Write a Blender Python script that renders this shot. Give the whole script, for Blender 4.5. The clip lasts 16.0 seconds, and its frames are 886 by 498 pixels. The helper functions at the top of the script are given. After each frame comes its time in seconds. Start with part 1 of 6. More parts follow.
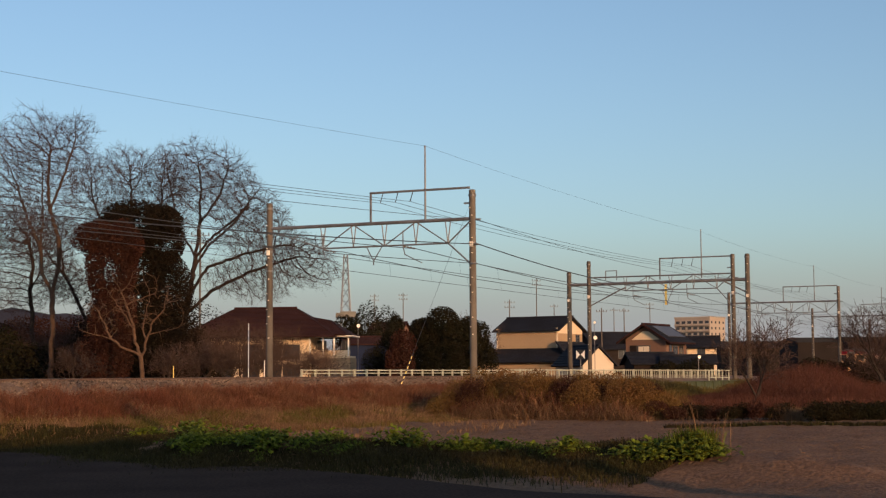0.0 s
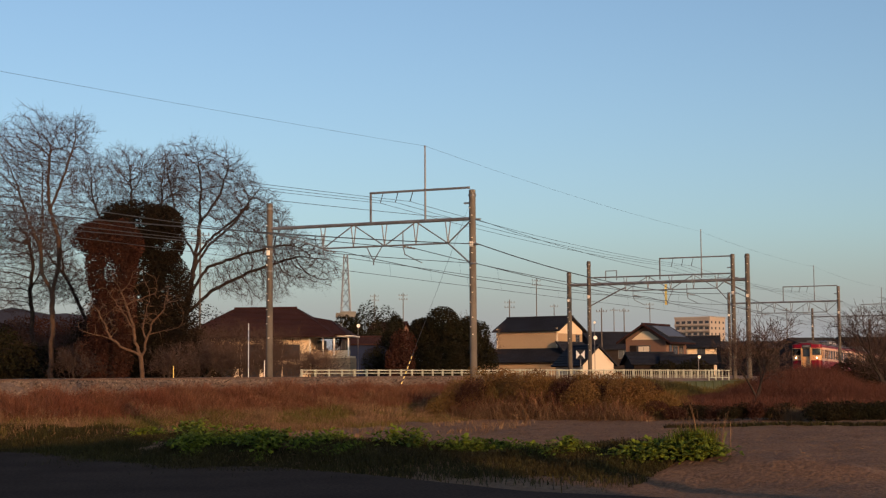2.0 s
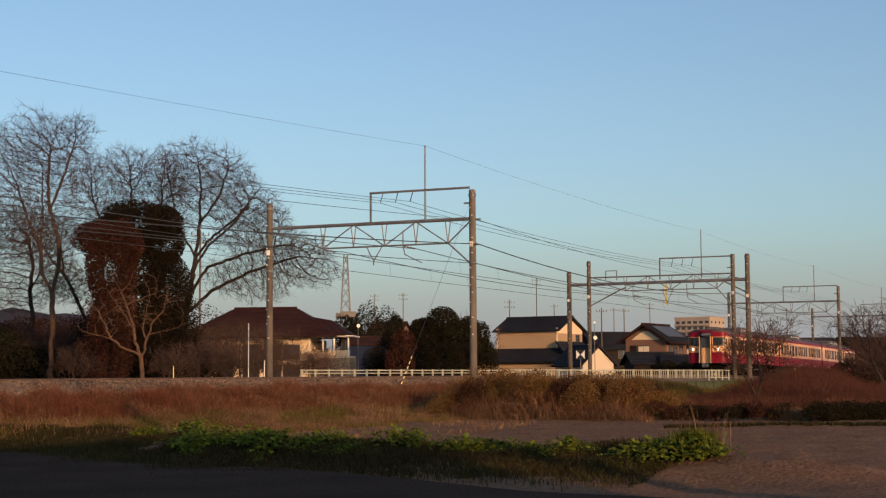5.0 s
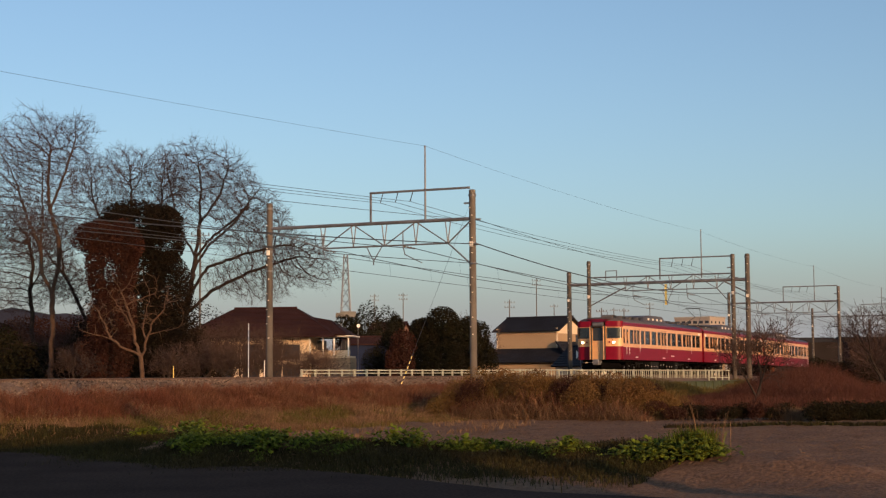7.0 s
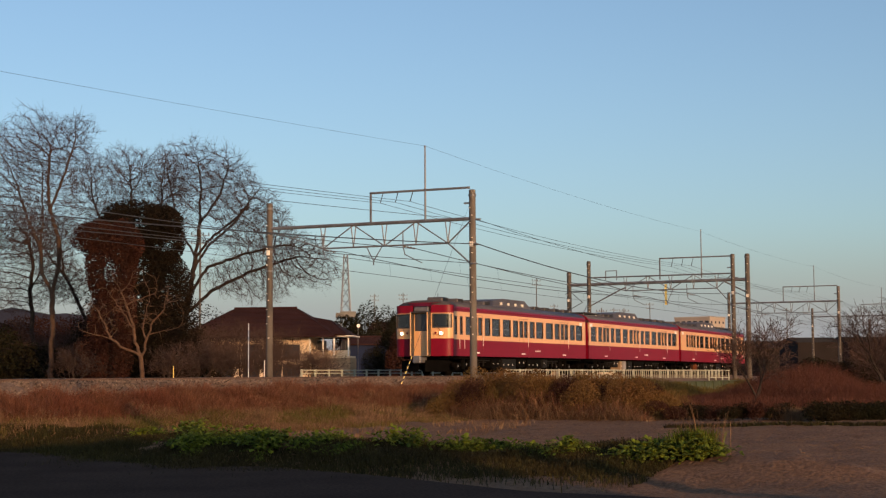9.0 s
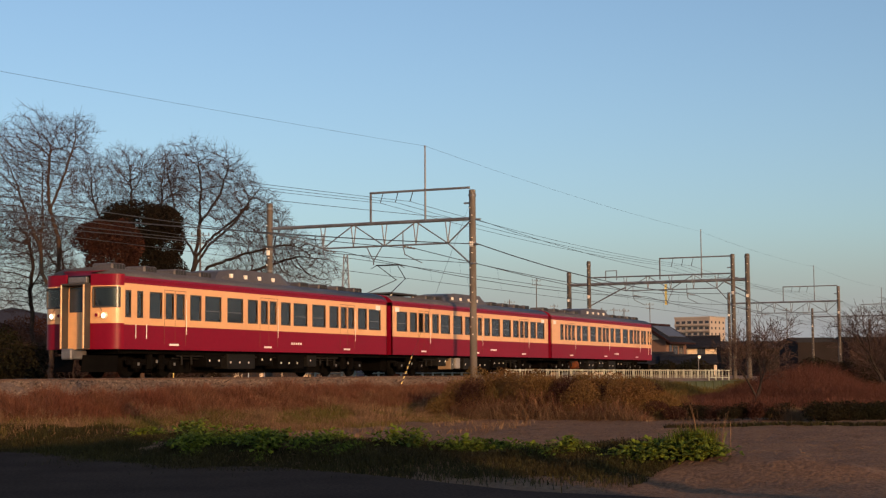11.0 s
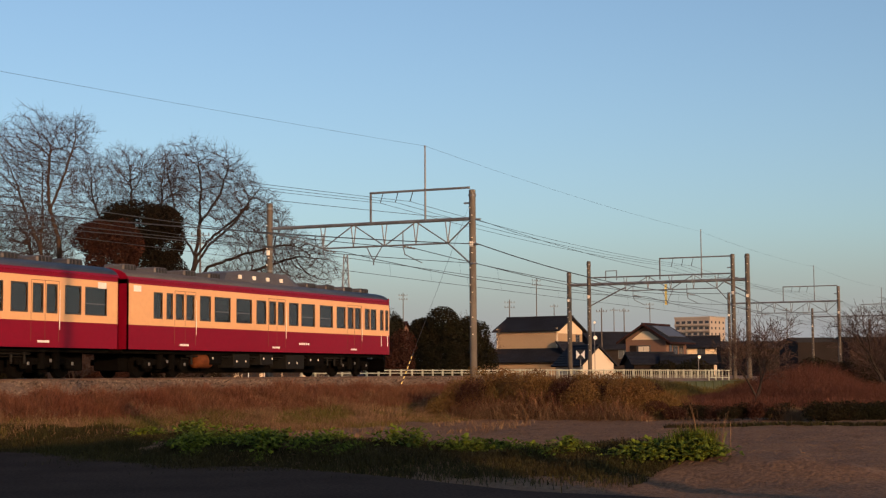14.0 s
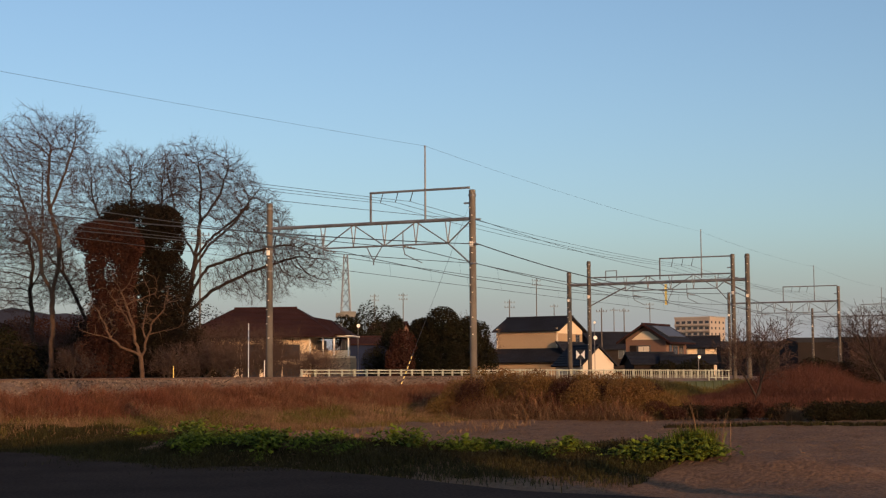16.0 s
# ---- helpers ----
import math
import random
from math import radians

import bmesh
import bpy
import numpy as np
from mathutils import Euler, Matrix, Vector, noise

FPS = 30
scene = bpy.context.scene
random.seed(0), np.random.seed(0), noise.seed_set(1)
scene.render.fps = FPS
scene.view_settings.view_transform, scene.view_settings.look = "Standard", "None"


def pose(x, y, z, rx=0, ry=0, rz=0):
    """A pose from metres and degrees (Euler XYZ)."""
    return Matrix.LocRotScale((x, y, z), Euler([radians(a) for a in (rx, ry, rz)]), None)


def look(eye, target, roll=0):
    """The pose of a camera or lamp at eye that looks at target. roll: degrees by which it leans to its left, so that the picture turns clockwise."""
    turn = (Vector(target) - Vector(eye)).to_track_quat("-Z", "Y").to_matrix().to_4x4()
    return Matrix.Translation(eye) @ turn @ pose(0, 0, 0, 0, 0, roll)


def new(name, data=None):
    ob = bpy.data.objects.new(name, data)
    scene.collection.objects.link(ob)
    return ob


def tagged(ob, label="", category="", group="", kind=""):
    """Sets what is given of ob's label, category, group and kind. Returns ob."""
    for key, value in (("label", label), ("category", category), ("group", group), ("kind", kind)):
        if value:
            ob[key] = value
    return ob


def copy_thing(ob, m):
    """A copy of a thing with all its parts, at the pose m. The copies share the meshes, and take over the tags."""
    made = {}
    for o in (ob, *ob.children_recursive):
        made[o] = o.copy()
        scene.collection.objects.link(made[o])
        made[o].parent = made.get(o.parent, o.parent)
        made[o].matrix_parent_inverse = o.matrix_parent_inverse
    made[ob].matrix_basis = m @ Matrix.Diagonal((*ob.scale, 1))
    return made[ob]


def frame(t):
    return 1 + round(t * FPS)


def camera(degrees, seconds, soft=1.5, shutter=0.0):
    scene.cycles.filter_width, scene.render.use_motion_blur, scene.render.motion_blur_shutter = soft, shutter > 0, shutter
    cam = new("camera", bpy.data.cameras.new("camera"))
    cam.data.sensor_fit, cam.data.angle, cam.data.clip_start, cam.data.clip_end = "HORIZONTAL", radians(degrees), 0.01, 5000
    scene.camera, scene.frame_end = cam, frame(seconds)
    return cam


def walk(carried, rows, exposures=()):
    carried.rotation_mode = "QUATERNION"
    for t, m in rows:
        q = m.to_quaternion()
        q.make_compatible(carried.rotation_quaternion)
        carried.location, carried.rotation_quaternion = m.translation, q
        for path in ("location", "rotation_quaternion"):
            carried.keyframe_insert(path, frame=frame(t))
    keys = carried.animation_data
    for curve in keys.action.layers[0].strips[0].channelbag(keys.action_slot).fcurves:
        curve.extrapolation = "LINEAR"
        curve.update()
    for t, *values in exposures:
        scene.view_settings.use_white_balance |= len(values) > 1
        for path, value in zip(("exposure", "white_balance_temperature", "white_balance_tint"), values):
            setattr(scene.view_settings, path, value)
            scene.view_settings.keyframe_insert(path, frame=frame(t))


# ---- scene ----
# The camera stands on a field path, behind a tripod's height, and looks along a railway embankment.
# x runs along the track, y across it and away from the camera, z = 0 is the top of the rails.
cam = camera(31.5025, 16.0, 1.25)
EYE = (0.0, -31.329, 0.028)
VIEW = look(EYE, (EYE[0] + math.cos(0.08015) * math.cos(0.42069), EYE[1] + math.cos(0.08015) * math.sin(0.42069),
                  EYE[2] + math.sin(0.08015)), -0.379)
walk(cam, [(0.0, VIEW), (16.0, VIEW)], [(0.0, 0.36, 6800, 11), (16.0, 0.36, 6800, 11)])

# ---- light: a low winter sun behind the camera, clear sky ----
SUN_ELEVATION, SUN_AZIMUTH = radians(9.5), radians(217)
world = bpy.data.worlds.new("world")
scene.world = world
world.use_nodes = True
wn = world.node_tree
sky = wn.nodes.new("ShaderNodeTexSky")
sky.sky_type, sky.sun_disc = "NISHITA", False
sky.sun_elevation, sky.sun_rotation = SUN_ELEVATION, SUN_AZIMUTH
sky.air_density, sky.dust_density, sky.ozone_density = 0.85, 2.1, 2.2
# the sky pales to lilac grey in the haze low over the horizon, all round
up = wn.nodes.new("ShaderNodeSeparateXYZ")
wn.links.new(wn.nodes.new("ShaderNodeTexCoord").outputs["Generated"], up.inputs[0])
low = wn.nodes.new("ShaderNodeMapRange")
low.interpolation_type = "SMOOTHSTEP"
low.inputs[1].default_value, low.inputs[2].default_value, low.inputs[3].default_value, low.inputs[4].default_value = 0.0, 0.10, 0.92, 0.0
wn.links.new(up.outputs["Z"], low.inputs[0])
haze = wn.nodes.new("ShaderNodeMix")
haze.data_type = "RGBA"
haze.inputs[7].default_value = (1.98, 2.04, 2.28, 1)
wn.links.new(low.outputs[0], haze.inputs[0])
wn.links.new(sky.outputs[0], haze.inputs[6])
wn.links.new(haze.outputs[2], wn.nodes["Background"].inputs[0])
wn.nodes["Background"].inputs[1].default_value = 0.15
sun = new("sun", bpy.data.lights.new("sun", "SUN"))
sun.data.energy, sun.data.angle, sun.data.color = 3.05, radians(0.6), (1.0, 0.51, 0.225)
SUN_WAY = Vector((-math.cos(SUN_ELEVATION) * math.sin(SUN_AZIMUTH), -math.cos(SUN_ELEVATION) * math.cos(SUN_AZIMUTH), -math.sin(SUN_ELEVATION)))
sun.matrix_world = look((-40, -70, 30), Vector((-40, -70, 30)) + SUN_WAY)


# ---- materials ----
def material(name, base, rough=0.8, metal=0.0, spread=0.25, scale=3.0, fine=40.0, bump=0.0, second=None, mix=0.5,
             each=0.0, island=0.0, coat=0.0, space="Object", spec=None):
    """A surface with variation at two scales: broad patches towards a second colour and fine grain, both in metres."""
    m = bpy.data.materials.new(name)
    m.use_nodes = True
    t, n = m.node_tree, m.node_tree.nodes
    b = n["Principled BSDF"]
    co = n.new("ShaderNodeTexCoord")
    if space == "World":
        out = n.new("ShaderNodeNewGeometry").outputs["Position"]
    else:
        out = co.outputs["Object"]
    broad, grain = n.new("ShaderNodeTexNoise"), n.new("ShaderNodeTexNoise")
    broad.inputs["Scale"].default_value, broad.inputs["Detail"].default_value = scale, 5
    grain.inputs["Scale"].default_value, grain.inputs["Detail"].default_value = fine, 4
    for k in (broad, grain):
        t.links.new(out, k.inputs["Vector"])
    ramp = n.new("ShaderNodeMapRange")
    ramp.inputs[1].default_value, ramp.inputs[2].default_value = 0.5 - 0.22 * mix - 0.02, 0.5 + 0.22 * mix + 0.02
    t.links.new(broad.outputs["Fac"], ramp.inputs[0])
    two = n.new("ShaderNodeMix")
    two.data_type = "RGBA"
    second = second or tuple(c * (1 - spread) for c in base)
    two.inputs[6].default_value, two.inputs[7].default_value = (*base, 1), (*second, 1)
    t.links.new(ramp.outputs[0], two.inputs[0])
    hsv = n.new("ShaderNodeHueSaturation")
    t.links.new(two.outputs[2], hsv.inputs["Color"])
    val = n.new("ShaderNodeMapRange")
    val.inputs[1].default_value, val.inputs[2].default_value = 0.25, 0.75
    val.inputs[3].default_value, val.inputs[4].default_value = 1 - spread, 1 + spread
    t.links.new(grain.outputs["Fac"], val.inputs[0])
    last = val.outputs[0]
    for amount, kind, socket in ((each, "ShaderNodeObjectInfo", "Random"), (island, "ShaderNodeNewGeometry", "Random Per Island")):
        if amount:
            src, rng, mul = n.new(kind), n.new("ShaderNodeMapRange"), n.new("ShaderNodeMath")
            rng.inputs[3].default_value, rng.inputs[4].default_value = 1 - amount, 1 + amount
            mul.operation = "MULTIPLY"
            t.links.new(src.outputs[socket], rng.inputs[0])
            t.links.new(rng.outputs[0], mul.inputs[0])
            t.links.new(last, mul.inputs[1])
            last = mul.outputs[0]
    t.links.new(last, hsv.inputs["Value"])
    t.links.new(hsv.outputs[0], b.inputs["Base Color"])
    b.inputs["Roughness"].default_value, b.inputs["Metallic"].default_value = rough, metal
    b.inputs["Specular IOR Level"].default_value = spec if spec is not None else (0.12 if rough >= 0.75 else 0.5)
    if coat:
        b.inputs["Coat Weight"].default_value, b.inputs["Coat Roughness"].default_value = coat, 0.12
    if bump:
        bp = n.new("ShaderNodeBump")
        bp.inputs["Strength"].default_value, bp.inputs["Distance"].default_value = min(1, bump * 10), bump
        t.links.new(grain.outputs["Fac"], bp.inputs["Height"])
        t.links.new(bp.outputs[0], b.inputs["Normal"])
    return m


def glass_material(name, tint, gloss=0.06, ior=3.6):
    """Thin window glass: mostly clear and tinted, with a mirror's gloss that rises at grazing angles."""
    m = bpy.data.materials.new(name)
    m.use_nodes = True
    t, n = m.node_tree, m.node_tree.nodes
    n.remove(n["Principled BSDF"])
    clear, shine, fr, mixer = n.new("ShaderNodeBsdfTransparent"), n.new("ShaderNodeBsdfGlossy"), n.new("ShaderNodeFresnel"), n.new("ShaderNodeMixShader")
    clear.inputs[0].default_value = (*tint, 1)
    shine.inputs["Roughness"].default_value = gloss
    fr.inputs["IOR"].default_value = ior
    t.links.new(fr.outputs[0], mixer.inputs[0])
    t.links.new(clear.outputs[0], mixer.inputs[1])
    t.links.new(shine.outputs[0], mixer.inputs[2])
    t.links.new(mixer.outputs[0], n["Material Output"].inputs[0])
    return m


def glow(name, colour, strength):
    m = bpy.data.materials.new(name)
    m.use_nodes = True
    b = m.node_tree.nodes["Principled BSDF"]
    b.inputs["Base Color"].default_value = (*colour, 1)
    b.inputs["Emission Color"].default_value, b.inputs["Emission Strength"].default_value = (*colour, 1), strength
    return m


SOIL = material("tilled_soil", (0.180, 0.106, 0.062), 0.95, spread=0.45, scale=0.8, fine=15, bump=0.06, second=(0.118, 0.068, 0.041), mix=1.0, space="World")
ASPHALT = material("path_surface", (0.075, 0.053, 0.043), 0.95, spread=0.35, scale=0.6, fine=22, bump=0.03, second=(0.050, 0.036, 0.030), mix=1.2, space="World", spec=0.0)
BALLAST = material("ballast", (0.152, 0.112, 0.084), 0.9, spread=0.25, scale=0.7, fine=14, bump=0.05, second=(0.088, 0.068, 0.056), mix=1, space="World", island=0.65)
STEEL = material("galvanised_steel", (0.165, 0.172, 0.185), 0.55, 0.35, spread=0.25, scale=2, fine=30)
DARK_STEEL = material("painted_steel", (0.07, 0.075, 0.08), 0.5, 0.4, spread=0.25, scale=2, fine=30)
RAIL = material("rail_steel", (0.16, 0.10, 0.07), 0.6, 0.5, spread=0.2, scale=3, fine=50)
RAIL_TOP = material("worn_rail_steel", (0.5, 0.5, 0.5), 0.25, 1.0, spread=0.1)
WIRE = material("wire", (0.05, 0.05, 0.055), 0.5, 0.5, spread=0.1)
CONCRETE = material("spun_concrete", (0.138, 0.124, 0.108), 0.85, spread=0.16, scale=0.8, fine=25, bump=0.008, second=(0.082, 0.075, 0.067), mix=1, each=0.2)
CERAMIC = material("ceramic", (0.75, 0.74, 0.7), 0.25, spread=0.08)
BROWN_CERAMIC = material("brown_ceramic", (0.10, 0.07, 0.055), 0.35, spread=0.15)
REFLECT = material("bright_band", (0.85, 0.8, 0.7), 0.3, spread=0.08)
YELLOW = material("yellow_plastic", (0.85, 0.68, 0.2), 0.45, spread=0.12)
GIRDER = material("green_girder_paint", (0.055, 0.075, 0.035), 0.7, spread=0.3, scale=1.5, fine=14)
BLACK = material("black_plastic", (0.02, 0.02, 0.02), 0.5, spread=0.2)
FENCE = material("chalky_white_paint", (0.44, 0.47, 0.38), 0.6, spread=0.15, scale=1.2, fine=20, second=(0.30, 0.31, 0.24), mix=1.2)
CREAM = material("cream_coach_paint", (0.72, 0.405, 0.190), 0.3, spread=0.05, scale=0.4, fine=6, coat=0.3)
SEAM = material("door_seam_shadow_gap", (0.16, 0.07, 0.035), 0.7, spread=0.1)
RED = material("red_coach_paint", (0.185, 0.0025, 0.017), 0.42, spread=0.07, scale=0.4, fine=6, coat=0.03, spec=0.22)
ROOF_GREY = material("roof_grey", (0.088, 0.085, 0.093), 0.6, spread=0.25, scale=0.9, fine=14, second=(0.055, 0.052, 0.056), mix=1.2)
# grime taken almost to black, so the colour holds the underfloor shade too
UNDER = material("underframe_grime_and_shade", (0.0042, 0.0040, 0.0038), 0.9, spread=0.35, scale=2, fine=20, spec=0.04)
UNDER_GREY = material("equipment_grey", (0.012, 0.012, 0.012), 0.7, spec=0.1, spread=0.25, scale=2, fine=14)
BEIGE_BOX = material("beige_box", (0.30, 0.22, 0.14), 0.6, spread=0.15)
PALE_BOX = material("pale_grey_box", (0.26, 0.26, 0.27), 0.5, spread=0.12)
WHITE = material("white_paint", (0.8, 0.8, 0.78), 0.5, spread=0.08)
RUBBER = material("window_rubber", (0.05, 0.045, 0.04), 0.6, spread=0.1)
SEAT = material("seat_moquette", (0.05, 0.07, 0.10), 0.95, spread=0.2)
LINING = material("cabin_lining", (0.36, 0.37, 0.33), 0.7, spread=0.1)
BLIND = material("window_blind", (0.42, 0.44, 0.3), 0.8, spread=0.12)
GLASS = glass_material("train_glass", (0.82, 0.82, 0.78), ior=2.35)
CAB_GLASS = glass_material("windscreen_glass", (0.22, 0.24, 0.23), ior=1.9)
LAMP_GLOW = glow("headlamp_glow", (1.0, 0.76, 0.46), 13.0)
BARK = material("pale_bark", (0.078, 0.053, 0.041), 0.95, spread=0.3, scale=2, fine=25, bump=0.02, second=(0.052, 0.038, 0.031), mix=1)
DARK_BARK = material("dark_bark", (0.032, 0.0255, 0.023), 0.95, spread=0.3, scale=2, fine=25, bump=0.02)
PALE_BARK = material("smooth_tan_bark", (0.115, 0.072, 0.048), 0.95, spread=0.3, scale=2, fine=25, bump=0.02)
TWIG = material("bare_twigs", (0.062, 0.042, 0.036), 0.95, spread=0.25, scale=0.5, fine=5, island=0.3)
DRY_GRASS = material("dry_red_grass", (0.104, 0.036, 0.0225), 0.9, spread=0.35, scale=0.5, fine=3, second=(0.125, 0.066, 0.038), mix=0.9, island=0.5, space="World")
STRAW = material("straw", (0.185, 0.118, 0.068), 0.9, spread=0.25, scale=0.3, fine=3, second=(0.095, 0.056, 0.033), mix=1.2, island=0.45, space="World")
REED = material("brown_reed", (0.140, 0.074, 0.029), 0.9, spread=0.3, scale=0.45, fine=3, second=(0.090, 0.068, 0.021), mix=1.2, island=0.55, space="World")
BRUSH = material("red_brush", (0.088, 0.037, 0.0265), 0.95, spread=0.3, scale=0.3, fine=3, island=0.4, space="World")
GREEN_GRASS = material("green_grass", (0.066, 0.070, 0.016), 0.85, spread=0.25, scale=0.4, fine=4, second=(0.105, 0.066, 0.028), mix=1.2, island=0.4, space="World")
LEAF = material("green_leaf", (0.105, 0.130, 0.012), 0.8, spread=0.2, scale=1.5, fine=10, second=(0.030, 0.055, 0.009), mix=1.2, island=0.5, space="World")
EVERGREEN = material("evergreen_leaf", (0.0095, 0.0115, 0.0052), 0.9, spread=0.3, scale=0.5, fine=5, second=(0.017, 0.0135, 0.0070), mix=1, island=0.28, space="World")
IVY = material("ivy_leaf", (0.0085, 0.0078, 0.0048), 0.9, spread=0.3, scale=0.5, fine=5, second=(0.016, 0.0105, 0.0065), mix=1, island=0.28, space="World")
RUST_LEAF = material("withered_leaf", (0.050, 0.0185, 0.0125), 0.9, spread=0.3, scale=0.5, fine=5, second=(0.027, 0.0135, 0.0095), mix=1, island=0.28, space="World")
SHRUB_LEAF = material("olive_leaf", (0.108, 0.076, 0.023), 0.9, spread=0.3, scale=0.6, fine=5, second=(0.128, 0.062, 0.025), mix=1, island=0.3, space="World")
SLATE = material("dark_roof_tile", (0.018, 0.020, 0.027), 0.75, spread=0.25, scale=0.5, fine=4, each=0.15)
PANEL = material("solar_panel_glass", (0.07, 0.075, 0.085), 0.5, spread=0.15, scale=2, fine=9)
RED_TILE = material("red_brown_tile", (0.034, 0.0150, 0.0142), 0.75, spread=0.25, scale=0.5, fine=4, each=0.12)
TAN_WALL = material("tan_render", (0.36, 0.26, 0.165), 0.9, spread=0.06, scale=0.3, fine=6, second=(0.31, 0.225, 0.145), mix=1.2)
CREAM_WALL = material("cream_render", (0.70, 0.58, 0.42), 0.9, spread=0.06, scale=0.3, fine=6, second=(0.60, 0.49, 0.35), mix=1.2)
WHITE_WALL = material("white_render", (0.60, 0.53, 0.43), 0.9, spread=0.05, scale=0.3, fine=6)
BROWN_WALL = material("brown_cladding", (0.17, 0.105, 0.080), 0.9, spread=0.1, scale=0.3, fine=6)
BLUE_WALL = material("blue_sheet", (0.012, 0.019, 0.046), 0.85, spread=0.15, scale=0.3, fine=6)
FLAT_WALL = material("apartment_tile", (0.37, 0.325, 0.28), 0.85, spread=0.08, scale=0.1, fine=2)
PANE = material("dark_pane", (0.04, 0.045, 0.055), 0.12, spread=0.1)
WOOD = material("weathered_wood", (0.2, 0.12, 0.07), 0.85, spread=0.25, scale=2, fine=30)
# grass colour lowered to carry the shade that lies on the bank
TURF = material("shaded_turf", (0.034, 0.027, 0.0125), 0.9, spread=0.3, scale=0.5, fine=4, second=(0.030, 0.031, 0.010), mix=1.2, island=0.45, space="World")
DARK_WALL = material("dark_boarding", (0.022, 0.017, 0.016), 0.85, spread=0.2, scale=0.4, fine=5)
# the blue-grey haze of distance is mixed into this base colour
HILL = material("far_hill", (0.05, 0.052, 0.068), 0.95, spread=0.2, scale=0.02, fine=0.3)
WATER = material("still_water", (0.03, 0.035, 0.04), 0.06, spread=0.1)


# ---- mesh helpers ----
class Shape:
    """Collects vertices and faces of one mesh."""

    def __init__(self):
        self.v, self.f = [], []

    def add(self, verts, faces):
        k = len(self.v)
        self.v.extend(verts)
        self.f.extend([tuple(i + k for i in f) for f in faces])
        return self

    def box(self, lo, hi, bevel=0.0, m=None):
        c, h = [(a + b) / 2 for a, b in zip(lo, hi)], [abs(b - a) / 2 for a, b in zip(lo, hi)]
        signs = [(x, y, z) for x in (-1, 1) for y in (-1, 1) for z in (-1, 1)]
        if bevel <= 0:
            vs = [Vector((c[0] + s[0] * h[0], c[1] + s[1] * h[1], c[2] + s[2] * h[2])) for s in signs]
            fs = [(0, 1, 3, 2), (4, 6, 7, 5), (0, 4, 5, 1), (2, 3, 7, 6), (0, 2, 6, 4), (1, 5, 7, 3)]
        else:
            g = min(bevel, *[a * 0.9 for a in h])
            vs = []
            for s in signs:
                for axis in range(3):
                    vs.append(Vector([c[k] + s[k] * (h[k] if k == axis else h[k] - g) for k in range(3)]))
            at = {s: 3 * i for i, s in enumerate(signs)}
            fs = []
            for axis in range(3):
                o1, o2 = (axis + 1) % 3, (axis + 2) % 3
                for d in (-1, 1):
                    ring = []
                    for a, b in ((-1, -1), (1, -1), (1, 1), (-1, 1)):
                        s = [0, 0, 0]
                        s[axis], s[o1], s[o2] = d, a, b
                        ring.append(at[tuple(s)] + axis)
                    fs.append(tuple(ring if d > 0 else ring[::-1]))
                for a in (-1, 1):
                    for b in (-1, 1):
                        s, e = [0, 0, 0], [0, 0, 0]
                        s[axis], s[o1], s[o2] = -1, a, b
                        e[axis], e[o1], e[o2] = 1, a, b
                        i, j = at[tuple(s)], at[tuple(e)]
                        fs.append((i + o1, j + o1, j + o2, i + o2))
            for s in signs:
                fs.append((at[s], at[s] + 1, at[s] + 2))
        if m is not None:
            vs = [m @ v for v in vs]
        return self.add(vs, fs)

    def tube(self, a, b, ra, rb=None, n=6, caps=True):
        a, b = Vector(a), Vector(b)
        rb = ra if rb is None else rb
        d = (b - a)
        if d.length < 1e-6:
            return self
        d.normalize()
        u = d.orthogonal().normalized()
        w = d.cross(u)
        vs = []
        for p, r in ((a, ra), (b, rb)):
            for i in range(n):
                t = 2 * math.pi * i / n
                vs.append(p + u * (r * math.cos(t)) + w * (r * math.sin(t)))
        fs = [(i, (i + 1) % n, n + (i + 1) % n, n + i) for i in range(n)]
        if caps:
            fs += [tuple(range(n))[::-1], tuple(range(n, 2 * n))]
        return self.add(vs, fs)

    def lathe(self, rings, n=12, centre=(0, 0, 0), axis="z"):
        """Rings of (radius, height) round an axis."""
        vs = []
        for r, h in rings:
            for i in range(n):
                t = 2 * math.pi * i / n
                p = (r * math.cos(t), r * math.sin(t), h)
                if axis == "y":
                    p = (p[0], h, p[1])
                elif axis == "x":
                    p = (h, p[0], p[1])
                vs.append(Vector(p) + Vector(centre))
        fs = [(k * n + i, k * n + (i + 1) % n, (k + 1) * n + (i + 1) % n, (k + 1) * n + i) for k in range(len(rings) - 1) for i in range(n)]
        fs += [tuple(range(n))[::-1], tuple(range((len(rings) - 1) * n, len(rings) * n))]
        return self.add(vs, fs)

    def quad(self, a, b, c, d):
        return self.add([Vector(p) for p in (a, b, c, d)], [(0, 1, 2, 3)])

    def sheet(self, pts, off):
        """A polygon given thickness along off."""
        n, off = len(pts), Vector(off)
        vs = [Vector(p) for p in pts]
        return self.add(vs + [p + off for p in vs], [tuple(range(n))[::-1], tuple(range(n, 2 * n))] + [(i, (i + 1) % n, n + (i + 1) % n, n + i) for i in range(n)])

    def mesh(self, name, mat, smooth=False):
        me = bpy.data.meshes.new(name)
        me.from_pydata(self.v, [], self.f)
        me.materials.append(mat)
        if len(self.f) < 6000:
            bm = bmesh.new()
            bm.from_mesh(me)
            bmesh.ops.recalc_face_normals(bm, faces=bm.faces)
            bm.to_mesh(me)
            bm.free()
        if smooth:
            me.polygons.foreach_set("use_smooth", [True] * len(me.polygons))
        return me


